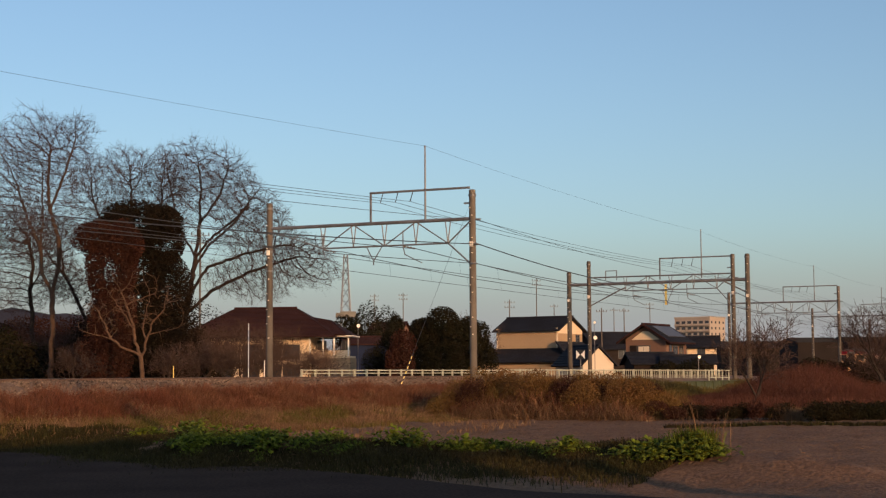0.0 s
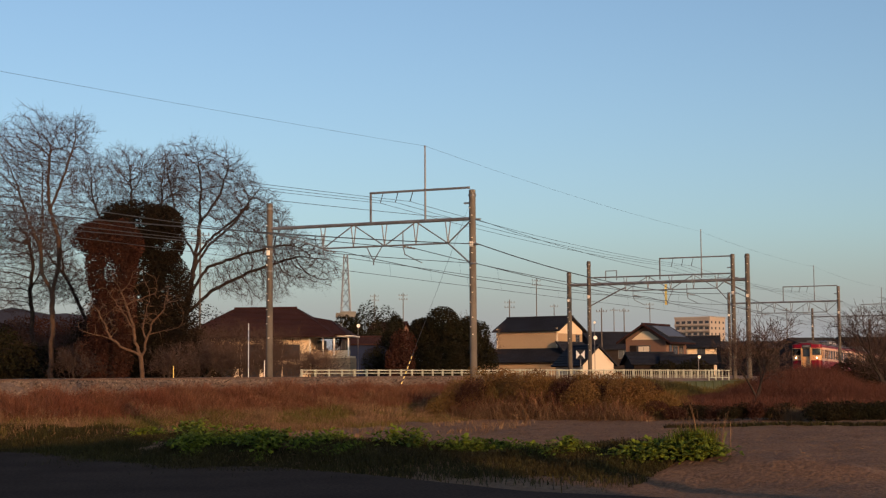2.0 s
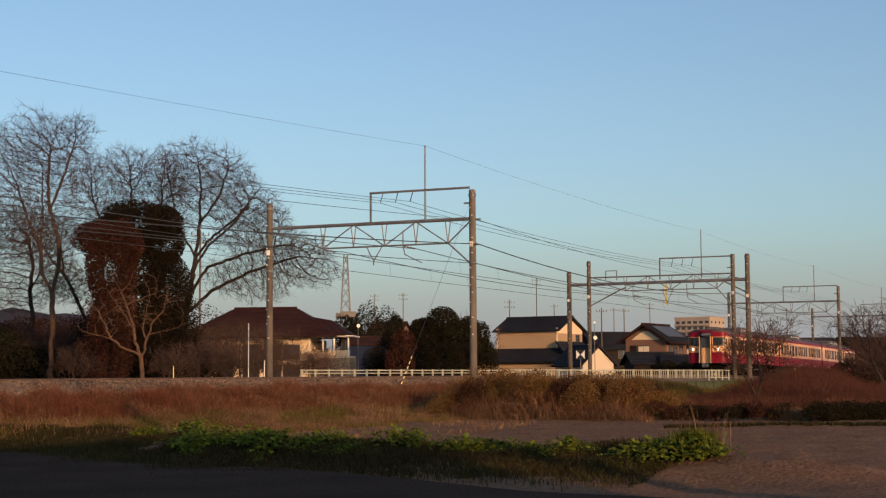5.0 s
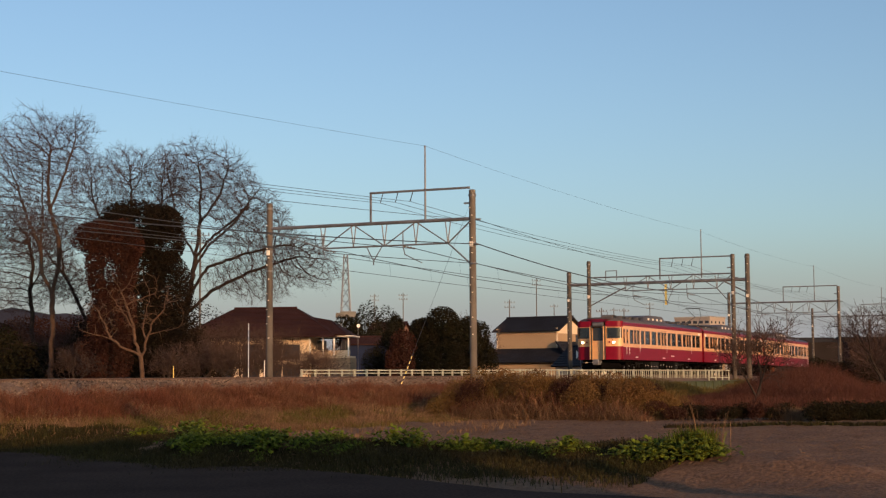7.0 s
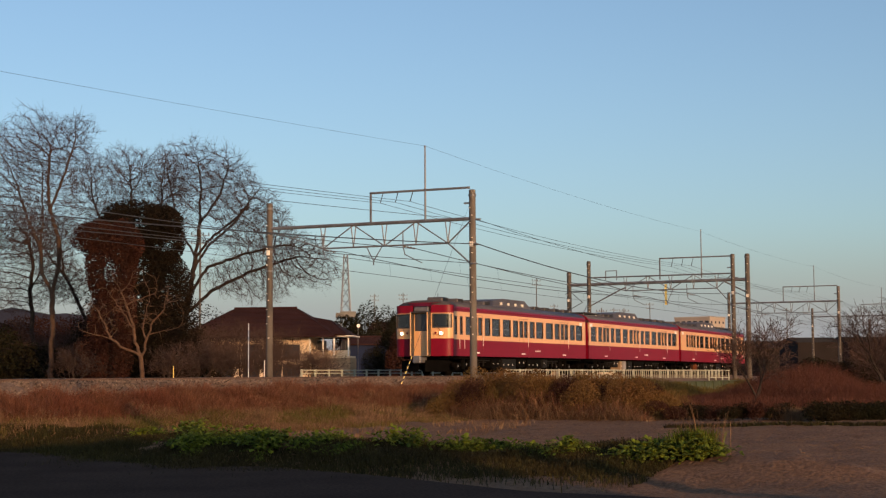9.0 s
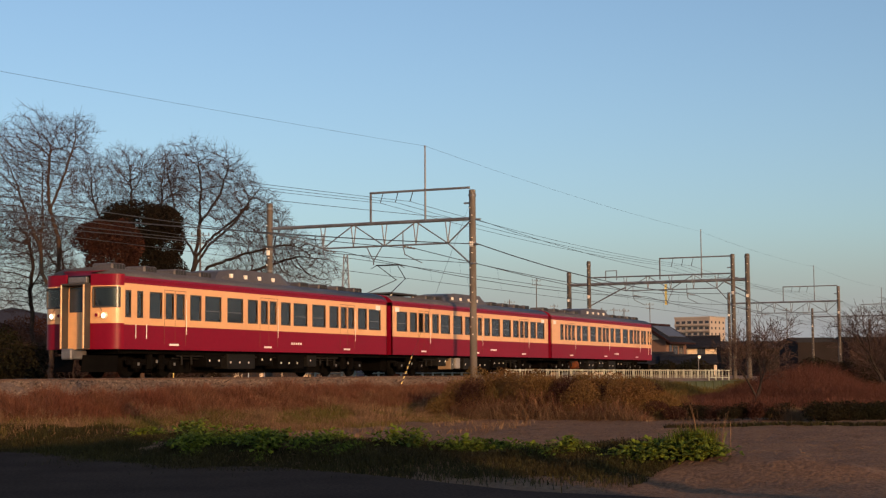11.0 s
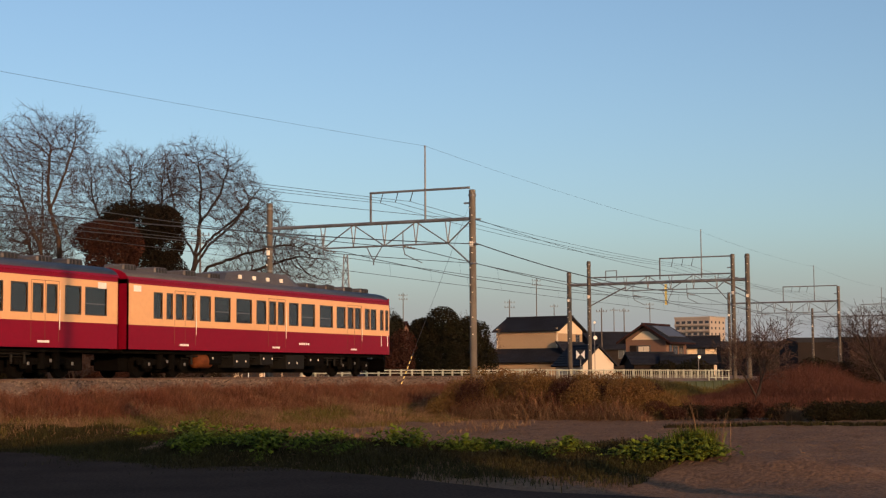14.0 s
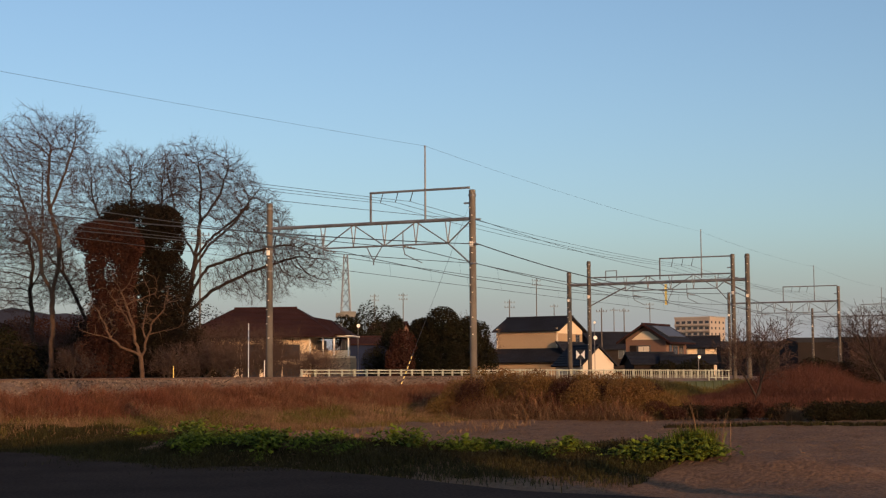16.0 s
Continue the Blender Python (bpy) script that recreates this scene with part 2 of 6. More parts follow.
def part(name, shape, mat, parent, label="", smooth=False, at=None):
    ob = new(name, shape.mesh(name, mat, smooth) if isinstance(shape, Shape) else shape)
    ob.parent = parent
    if at is not None:
        ob.matrix_basis = at
    return tagged(ob, label) if label else ob


def thing(name, label, category, at=None, group="", kind=""):
    ob = new(name)
    ob.empty_display_size = 0.3
    if at is not None:
        ob.matrix_basis = at
    return tagged(ob, label, category, group, kind)


def solid(name, shape, mat, label, category, group="", kind="", smooth=False):
    return tagged(new(name, shape.mesh(name, mat, smooth)), label, category, group, kind)


rng = np.random.default_rng(7)


def sag(a, b, drop, n=10):
    a, b = Vector(a), Vector(b)
    return [a.lerp(b, i / n) - Vector((0, 0, 4 * drop * (i / n) * (1 - i / n))) for i in range(n + 1)]


def strand(shape, pts, r, n=4):
    for a, b in zip(pts, pts[1:]):
        shape.tube(a, b, r, r, n, False)
    return shape


# ---- ground ----
def smooth(a, b, x):
    t = np.clip((x - a) / (b - a), 0, 1)
    return t * t * (3 - 2 * t)


def waves(x, y, s, seed):
    """Smooth pseudo-noise in -1..1 with features of about s metres."""
    r = np.random.default_rng(seed)
    out = 0
    for k in range(7):
        a, ph, f = r.uniform(0, 6.283), r.uniform(0, 6.283), r.uniform(0.6, 1.8) * 3.0 / s
        out = out + np.sin((x * np.cos(a) + y * np.sin(a)) * f + ph + 0.8 * np.sin((x * np.sin(a) - y * np.cos(a)) * f * 0.7 + ph * 2))
    return out / 4


FIELD = -1.5


def ground_height(x, y):
    x, y = np.asarray(x, float), np.asarray(y, float)
    z = np.full(np.broadcast(x, y).shape, FIELD)
    # the railway embankment: slope, then the flat formation, then a gentler fall behind
    z = z + 0.80 * smooth(-9.5, -3.7, y)
    z = z - 0.10 * smooth(9, 14, y)
    # the stream that passes under the line
    z = z - 0.7 * np.exp(-((x - 104 - 0.25 * y) / 6.5) ** 2) * smooth(-22, -10, y)
    # a low bank that bounds the field, with weeds on it
    edge = 24.6 + 0.25 * (y + 18) + 0.9 * np.sin(y * 0.45)
    bank = np.exp(-((x - edge) / 1.5) ** 2) * smooth(-29.5, -25.5, y) * (1 - smooth(-8, -4, y))
    z = z + bank * (0.36 + 0.10 * waves(x, y, 2.0, 3))
    near = (1 - smooth(60, 90, x)) * (1 - smooth(-3, 0, y))
    soil = smooth(22, 25, x)
    z = z + near * (0.03 * waves(x, y, 3.0, 1) + soil * (0.010 * waves(x, y, 1.1, 2) + 0.005 * waves(x, y, 0.47, 5)))
    far = smooth(140, 1500, np.hypot(x, y))
    return z - 2.0 * far


def spaced(lo, fine_lo, fine_hi, hi, step):
    mid = np.arange(fine_lo, fine_hi, step)
    def tail(n0, n1):
        d, out, p = step, [], n0
        while abs(p - n0) < abs(n1 - n0):
            d *= 1.22
            p = p + math.copysign(d, n1 - n0)
            out.append(p)
        return out
    return np.array(tail(fine_lo, lo)[::-1] + list(mid) + tail(fine_hi, hi))


gx, gy = spaced(-900, 14, 62, 4000, 0.22), spaced(-900, -30.5, -2, 4000, 0.22)
GX, GY = np.meshgrid(gx, gy, indexing="ij")
GZ = ground_height(GX, GY) + rng.normal(0, 0.02, GX.shape) * ((GX > 20) & (GX < 62) & (GY < -3) & (GY > -31))
me = bpy.data.meshes.new("ground")
nx, ny = GX.shape
idx = np.arange(nx * ny).reshape(nx, ny)
me.from_pydata(np.stack([GX, GY, GZ], -1).reshape(-1, 3).tolist(), [],
               np.stack([idx[:-1, :-1], idx[1:, :-1], idx[1:, 1:], idx[:-1, 1:]], -1).reshape(-1, 4).tolist())
me.materials.append(SOIL)
me.polygons.foreach_set("use_smooth", [True] * len(me.polygons))
tagged(new("ground", me), "brown tilled field of dry crumbly soil", "ground", kind="structure")

# field path in the foreground
s = Shape()
path = [(5, -3), (24.2, -6), (25.0, -11.5), (22.8, -16.8), (20.6, -21.0), (18.4, -24.2), (17.9, -26.5), (18.6, -33), (14, -45), (-2, -45), (-2, -3)]
s.sheet([(x, y, FIELD - 0.2) for x, y in path], (0, 0, 0.285))
solid("road", s, ASPHALT, "dark grey field road lying in shade", "road", kind="structure")

def rail_level(x):
    """The line falls away gently beyond the bridge."""
    return -0.85 * (max(0.0, x - 85.0) / 100.0) ** 2


# ballast bed with a sloped shoulder, and loose stones on it
s = Shape()
prof = [(-4.0, -0.86), (-3.6, -0.62), (-2.35, -0.13), (-1.9, -0.10), (5.7, -0.10), (6.2, -0.13), (7.4, -0.62), (7.9, -0.9)]
xs = list(np.arange(6, 75, 0.5)) + list(np.arange(75, 420, 4))
for i, x in enumerate(xs):
    s.v.extend([Vector((x, y + random.uniform(-.05, .05), z + random.uniform(-.035, .035) + rail_level(x))) for y, z in prof])
n = len(prof)
for i in range(len(xs) - 1):
    for j in range(n - 1):
        s.f.append((i * n + j, i * n + j + 1, (i + 1) * n + j + 1, (i + 1) * n + j))
solid("ballast_bed", s, BALLAST, "grey-brown crushed stone ballast under the tracks", "ballast", kind="structure")

s = Shape()
for k in range(16000):
    x = 20 + 60 * random.random() ** 0.8
    t = random.random()
    y = -3.7 + 1.9 * t
    z = float(np.interp(y, [-4.0, -3.6, -2.35, -1.9], [-0.86, -0.62, -0.13, -0.10]))
    r = random.uniform(0.025, 0.06)
    c = Vector((x, y, z + r * 0.3))
    pts = [c + Vector(d) * r * random.uniform(0.7, 1.25) for d in ((1, 0, 0), (-1, 0.2, 0), (0, 1, 0.1), (0.1, -1, 0), (0, 0, 0.9))]
    s.add(pts, [(0, 2, 4), (2, 1, 4), (1, 3, 4), (3, 0, 4)])
solid("ballast_stones", s, BALLAST, "loose angular track stones on the shoulder", "ballast", kind="stuff")


s = Shape()
for k in range(30000):
    x, y = 25.5 + 26 * random.random() ** 1.2, random.uniform(-28.5, -9.5)
    r = 0.006 + 0.015 * random.random() ** 4
    c = Vector((x, y, float(ground_height(x, y)) + r * 0.3))
    pts = [c + Vector(d) * r * random.uniform(0.7, 1.3) for d in ((1, 0, 0), (-1, 0.2, 0), (0, 1, 0.1), (0.1, -1, 0), (0, 0, 0.9))]
    s.add(pts, [(0, 2, 4), (2, 1, 4), (1, 3, 4), (3, 0, 4)])
solid("soil_clods", s, SOIL, "loose dry clods on the tilled field", "soil", kind="stuff")


# ---- tracks ----
def track(y0):
    t = thing("railway_track", "steel rails on concrete sleepers in ballast", "track", pose(0, y0, 0), "tracks", "structure")
    for side in (-0.5335 - 0.033, 0.5335 + 0.033):
        r = Shape()
        section = [(-0.06, -0.15), (0.06, -0.15), (0.06, -0.135), (0.012, -0.12), (0.012, -0.045), (0.033, -0.035), (0.033, -0.002), (-0.033, -0.002), (-0.033, -0.035), (-0.012, -0.045), (-0.012, -0.12), (-0.06, -0.135)]
        xs, n = [6] + list(range(85, 425, 10)), len(section)
        r.v = [Vector((x, side + a, b + rail_level(x))) for x in xs for a, b in section]
        r.f = [(k * n + i, k * n + (i + 1) % n, (k + 1) * n + (i + 1) % n, (k + 1) * n + i) for k in range(len(xs) - 1) for i in range(n)]
        rail = part("rail", r, RAIL, t)
        top = Shape()
        for a, b in zip(xs, xs[1:]):
            top.sheet([(a, side - 0.026, rail_level(a)), (b, side - 0.026, rail_level(b)), (b, side + 0.026, rail_level(b)), (a, side + 0.026, rail_level(a))], (0, 0, -0.004))
        part("running_surface", top, RAIL_TOP, rail, "bright worn running surface")
    sl = Shape().box((-0.12, -1.0, -0.22), (0.12, 1.0, -0.07), 0.02).mesh("sleeper", CONCRETE)
    for i in range(150):
        part("sleeper", sl, None, t, at=pose(30 + i * 0.61, 0, rail_level(30 + i * 0.61)))


track(0.0)
track(3.9)


# ---- overhead line ----
GANTRIES = (16.2, 67.15, 117.6, 162.2, 207.0, 253.0)
POLE_NEAR = -2.8


PEG = Shape().tube((0.05, 0, 0), (-0.06, 0, 0), 0.022, 0.022, 6).mesh("climbing_peg", REFLECT)


def concrete_pole(parent, y, top, r=0.17, foot=-1.3):
    s = Shape().lathe([(r * 1.06, foot), (r, 1.0), (r * 0.92, top - 0.12), (r * 0.92, top), (r * 0.5, top + 0.02)], 14, (0, y, 0))
    pole = part("pole", s, CONCRETE, parent, "tapered spun concrete pole", True)
    for z in (5.2, 6.15, top - 0.25):
        part("band", Shape().lathe([(r * 1.08, z - 0.05), (r * 1.08, z + 0.05)], 14, (0, y, 0)), STEEL, pole, "steel clamp band")
    # climbing pegs in a near-white colour that stands in for sun glints
    z = 1.9
    k = 0
    while z < top - 0.5:
        w = (1 if k % 2 else -1) * 0.05
        part("climbing_peg", PEG, None, pole, at=pose(-r, y + w, z))
        z += random.choice((0.35, 0.45, 0.7))
        k += 1
    part("tie_plate", Shape().box((-r - 0.012, y - 0.09, 5.98), (-r + 0.03, y + 0.09, 6.22), 0.01), REFLECT, pole, "bright square plate")
    return pole


def insulator(shape, a, b, r=0.055, n=4):
    a, b = Vector(a), Vector(b)
    shape.tube(a, b, 0.02, 0.02, 5)
    for i in range(n):
        p, q = a.lerp(b, (i + 0.6) / (n + 0.4)), a.lerp(b, (i + 0.85) / (n + 0.4))
        shape.tube(p, q, r, r * 0.5, 8)


def gantry(x, far, top_near, top_far, frame_y=2.23, up=0.0, lift=0.0):
    g = thing("catenary_gantry", "steel truss gantry on two concrete poles carrying overhead wires", "gantry", pose(x, 0, 0), "overhead line gantries")
    concrete_pole(g, POLE_NEAR, top_near)
    concrete_pole(g, far, top_far, 0.165)
    part("top_chord", Shape().tube((0, POLE_NEAR, 7.3 + lift), (0, far, 7.3 + lift), 0.085 - 0.1 * lift, 0.085 - 0.1 * lift, 8), STEEL, g)
    lo, hi = -1.55, far - 3.0
    part("bottom_chord", Shape().tube((0, lo, 6.2 + lift), (0, hi, 6.2 + lift), 0.04, 0.04, 6), STEEL, g)
    nodes = [lo + (hi - lo) * k / 4 for k in range(5)]
    for k, y in enumerate(nodes):
        for d in (-0.14, 0.14):
            part("web_bar", Shape().tube((0, y, 6.2 + lift), (0, y + d, 7.3 + lift), 0.028, 0.028, 5), STEEL, g)
        if k < 4:
            part("web_bar", Shape().tube((0, y, 6.2 + lift) if k % 2 == 0 else (0, y, 7.28 + lift), (0, nodes[k + 1], 7.28 + lift) if k % 2 == 0 else (0, nodes[k + 1], 6.2 + lift), 0.032, 0.032, 5), STEEL, g)
    s = Shape().tube((0, POLE_NEAR + 0.1, 5.2), (0, lo, 6.2 + lift), 0.042, 0.042, 6).tube((0, lo, 6.2 + lift), (0, POLE_NEAR + 0.1, 7.2 + lift), 0.035, 0.035, 6)
    part("brace", s, STEEL, g)
    s = Shape().tube((0, far - 0.1, 7.15 + lift), (0, hi, 6.2 + lift), 0.035, 0.035, 6)
    part("brace", s, STEEL, g)
    # frame above the beam with a mast
    s = Shape().box((-0.045, frame_y - 0.04, 7.3), (0.045, frame_y + 0.05, 8.8 + up), 0.01).box((-0.045, POLE_NEAR + 0.12, 8.72 + up), (0.045, frame_y + 0.05, 8.82 + up), 0.01)
    part("upper_frame", s, STEEL, g)
    part("mast", Shape().tube((0, -0.38, 7.3), (0, -0.38, 10.9 + up), 0.05, 0.035, 7), STEEL, g)
    for y in (1.85, 1.05, 0.27):
        s = Shape()
        insulator(s, (0, y, 8.72 + up), (0, y + 0.14, 8.28), 0.04, 3)
        part("insulator", s, DARK_STEEL, g, "dark insulator string")
    # V hanger and steady arms above each track
    s = Shape().tube((0, 2.75, 6.2 + lift), (0, 2.36, 5.5), 0.025, 0.025, 5).tube((0, 1.9, 6.2 + lift), (0, 2.36, 5.5), 0.025, 0.025, 5)
    s.tube((0, 2.36, 5.55), (0, 2.36, 5.3), 0.03, 0.03, 5)
    part("hanger", s, STEEL, g)
    for y in (-0.2, 4.1):
        arm = part("steady_arm", Shape().tube((0, y + 1.0, 6.15), (0, y + 0.9, 5.75), 0.03, 0.03, 5).tube((0, y + 0.9, 5.75), (0, y, 5.32), 0.022, 0.022, 5).tube((0, y + 1.0, 6.9), (0, y + 1.0, 6.1), 0.03, 0.03, 5), STEEL, g)
        s = Shape()
        insulator(s, (0, y + 1.0, 6.15), (0, y + 0.3, 6.0), 0.06, 4)
        part("insulator", s, BROWN_CERAMIC, arm, "brown-grey insulator")
    for a, b, z in ((-0.42, -0.1, 7.22), (-0.3, 0.1, 6.05), (0.1, 0.42, 8.0)):
        part("bracket", Shape().box((-0.04, POLE_NEAR + a, z), (0.04, POLE_NEAR + b, z + 0.08), 0.01), STEEL, g)
    return g


for row in ((67.15, 8.1, 8.65, 8.55, 2.5), (117.6, 8.7, 9.05, 8.9, 2.9, 0.15, 0.3), (162.2, 8.5, 8.8, 8.45, 2.8, 0.1), (207, 8.5, 8.7, 8.4), (253, 8.5, 8.7, 8.4)):
    gantry(*row)

g = thing("switch_frame", "small rectangular steel frame on the gantry beam", "bracket", pose(117.6, 6.85, 7.38))
for y in (-0.45, 0.45):
    part("upright", Shape().box((-0.03, y - 0.03, 0), (0.03, y + 0.03, 0.68)), STEEL, g)
part("crossbar", Shape().box((-0.03, -0.48, 0.68), (0.03, 0.48, 0.74), 0.01), STEEL, g)
g = thing("knee_brace", "long diagonal steel brace under the gantry beam", "bracket", pose(117.6, 0, 0))
part("bar", Shape().tube((0, 8.55, 5.4), (0, 6.1, 6.6), 0.05, 0.05, 6).tube((0, 6.1, 6.6), (0, 5.7, 6.75), 0.05, 0.05, 6), STEEL, g)
# a lower pair of plain poles ends the wires
g = thing("wire_poles", "pair of plain concrete poles with a steel beam", "gantry", pose(16.2, 0, 0))
concrete_pole(g, POLE_NEAR, 8.4)
concrete_pole(g, 7.85, 8.4)
part("beam", Shape().tube((0, POLE_NEAR, 6.6), (0, 7.85, 6.6), 0.09, 0.09, 8).tube((0, -0.61, 6.6), (0, -0.61, 8.2), 0.05, 0.05, 6), STEEL, g)

# wires
def line(name, y, z, r, drop, label, fall=0.0, first=None, hi=300.0):
    s = Shape()
    xs = list(GANTRIES) + [hi]
    for k, (a, b) in enumerate(zip(xs, xs[1:])):
        strand(s, sag((a, y, z - (fall if k == 0 else 0)), (b, y, z), drop if k or first is None else first, 12), r)
    return solid(name, s, WIRE, label, "cable", "overhead wires")


for y in (1.85, 1.05, 0.27):
    line("feeder_wire", y + 0.14, 8.27, 0.012, 0.35, "thin dark feeder wire between the gantries", 2.0, 0.15)
line("earth_wire", -0.38, 10.88, 0.0055, 0.25, "thin earth wire on top of the masts", 2.7, 0.12)
line("feeder_wire", POLE_NEAR - 0.38, 7.2, 0.012, 0.6, "thin dark feeder wire between the gantries", 2.0, 0.2)
line("feeder_wire", POLE_NEAR - 0.28, 6.1, 0.027, 0.8, "thick dark feeder cable between the gantries", 2.0, 0.28)
line("feeder_wire", POLE_NEAR - 0.18, 5.2, 0.018, 0.5, "dark cable between the poles", 1.2, 0.2)
for y in (0.0, 3.9):
    line("messenger_wire", y + 0.1, 6.0, 0.02, 0.5, "dark messenger wire over the track")
    line("contact_wire", y, 5.1, 0.014, 0.02, "contact wire over the track")
    s = Shape()
    xs = list(GANTRIES) + [300.0]
    for a, b in zip(xs, xs[1:]):
        for k in range(1, 10):
            u = k / 10
            s.tube((a + (b - a) * u, y + 0.08, 6.0 - 4 * 0.5 * u * (1 - u)), (a + (b - a) * u, y, 5.1), 0.006, 0.006, 3, False)
    solid("droppers", s, WIRE, "thin droppers between messenger and contact wire", "cable", kind="stuff")

# plain portal of two poles and one heavy beam, beside the second gantry
g = thing("feeder_portal", "heavy concrete pole portal with a tubular beam", "gantry", pose(122.4, 0, 0))
concrete_pole(g, -2.8, 9.4, 0.2)
concrete_pole(g, 12.05, 8.45, 0.2)
part("beam", Shape().tube((0, -2.8, 7.4), (0, 12.05, 7.35), 0.13, 0.13, 10), STEEL, g)
part("brace", Shape().tube((0, -2.85, 6.3), (0, -0.9, 7.3), 0.06, 0.06, 6), STEEL, g)
part("marker_board", Shape().box((-0.05, 3.75, 5.55), (0.05, 3.93, 7.2), 0.01), YELLOW, g, "narrow yellow hanging board")

# guy wire with a striped guard
g = thing("guy_wire", "steel guy wire with a yellow and black striped guard", "cable", pose(58.0, -3.3, -0.75))
top = Vector((67.05 - 58.0, 0.45, 8.3 + 0.75))
part("cable", Shape().tube((0, 0, 0), top, 0.007, 0.007, 5), WIRE, g)
for k in range(13):
    a, b = top * (0.035 + k * 0.0115), top * (0.035 + (k + 1) * 0.0115)
    part("guard_band", Shape().tube(a, b, 0.022, 0.022, 8), YELLOW if k % 2 else BLACK, g)


# ---- fences beside the track ----
def fence(x0, x1, y, top, low, foot, pitch, pickets):
    f = thing("fence", "white painted steel picket fence on the bridge", "fence", pose(0, y, 0))
    part("top_rail", Shape().box((x0, -0.03, top - 0.06), (x1, 0.03, top), 0.01), FENCE, f)
    part("bottom_rail", Shape().box((x0, -0.025, low), (x1, 0.025, low + 0.05), 0.01), FENCE, f)
    post = Shape().box((-0.045, -0.045, foot), (0.045, 0.045, top + 0.02), 0.01).mesh("post", FENCE)
    x = x0 + 0.05
    while x < x1:
        part("post", post, None, f, at=pose(x, 0.0, 0))
        x += pitch
    if pickets:
        bar = Shape().box((-0.016, -0.016, low + 0.04), (0.016, 0.016, top - 0.05)).mesh("picket", FENCE)
        x = x0 + 0.2
        while x < x1 - 0.1:
            part("picket", bar, None, f, at=pose(x, 0, 0))
            x += pickets
    return f


fence(71.6, 114.3, -2.6, 0.29, -0.36, -1.0, 1.9, 0.42)
fence(67.2, 100.0, 6.35, 0.34, 0.13, -0.3, 1.4, 0)
# added girder hides the sunlit ballast edge; stands in for the green bank
b = thing("bridge_girder", "green girder added before the ballast in place of the green bank", "bridge", pose(0, -4.2, 0))
part("web", Shape().box((91.5, 0.0, -0.98), (114.6, 0.06, -0.5)), GIRDER, b)
for z in (-0.48, -1.0):
    part("flange", Shape().box((91.5, -0.12, z - 0.025), (114.6, 0.2, z + 0.025), 0.008), GIRDER, b)
for k in range(11):
    part("stiffener", Shape().box((92.2 + 2.2 * k, -0.10, -0.98), (92.26 + 2.2 * k, 0.0, -0.5)), GIRDER, b)
fence(108.3, 114.3, -3.2, 0.27, -0.3, -0.9, 1.9, 0.95)

# square black and white marker on a post
g = thing("track_marker", "square black and white track marker on a thin post", "sign", pose(107.3, 5.9, 0.0))
part("post", Shape().tube((0, 0, -0.4), (0, 0, 1.15), 0.035, 0.035, 8), STEEL, g)
part("board", Shape().box((-0.02, -0.34, 1.1), (0.02, 0.34, 1.78), 0.01), BLACK, g)
for a in (-1, 1):
    part("triangle", Shape().sheet([(-0.03, a * 0.03, 1.44), (-0.03, a * 0.32, 1.13), (-0.03, a * 0.32, 1.75)], (0.008, 0, 0)), WHITE, g, "white triangle")


# ---- the train: three cream and red electric cars ----
HALF, Z_LOW, Z_BAND, Z_SILL, Z_HEAD, Z_CANT, Z_GUTTER = 1.49, 0.93, 1.72, 1.98, 2.80, 3.05, 3.20
LENGTH = 19.5
BIG, SMALL, LEAF_WIN = "big", "small", "leaf"
MIDDLE = [(1.85, 2.52, SMALL), (2.77, 3.21, LEAF_WIN), (3.41, 3.85, LEAF_WIN), (4.25, 4.89, SMALL), (5.19, 6.18, BIG), (6.64, 7.65, BIG), (8.04, 8.68, SMALL),
          (8.96, 9.40, LEAF_WIN), (9.61, 10.05, LEAF_WIN), (10.44, 11.11, SMALL), (11.41, 12.43, BIG), (12.89, 13.92, BIG), (14.31, 15.02, SMALL),
          (15.29, 15.73, LEAF_WIN), (15.93, 16.39, LEAF_WIN)]
DOORS = ((2.68, 3.95), (8.87, 10.15), (15.20, 16.49))


def side_wall(wins, side):
    """One side with real openings: strips between the window edges, cream above and red below."""
    cream, red = Shape(), Shape()
    y, t = side * HALF, side * -0.045
    cuts = [0.0]
    for a, b, _ in wins:
        cuts += [a, b]
    cuts.append(LENGTH)

    def slab(s, x0, x1, z0, z1):
        s.box((x0, min(y, y + t), z0), (x1, max(y, y + t), z1))
    slab(red, 0, LENGTH, Z_LOW, Z_BAND)
    slab(cream, 0, LENGTH, Z_BAND, Z_SILL)
    slab(cream, 0, LENGTH, Z_HEAD, Z_CANT)
    for k in range(0, len(cuts), 2):
        slab(cream, cuts[k], cuts[k + 1], Z_SILL, Z_HEAD)
    return cream, red


def roof_profile():
    pts = [(HALF, Z_CANT), (HALF + 0.015, Z_GUTTER - 0.01)]
    for k in range(0, 9):
        t = math.pi / 2 * k / 8
        pts.append(((HALF - 0.02) * math.cos(t) ** 0.75 if k < 8 else 0.0, Z_GUTTER + 0.40 * math.sin(t) ** 0.9))
    return pts


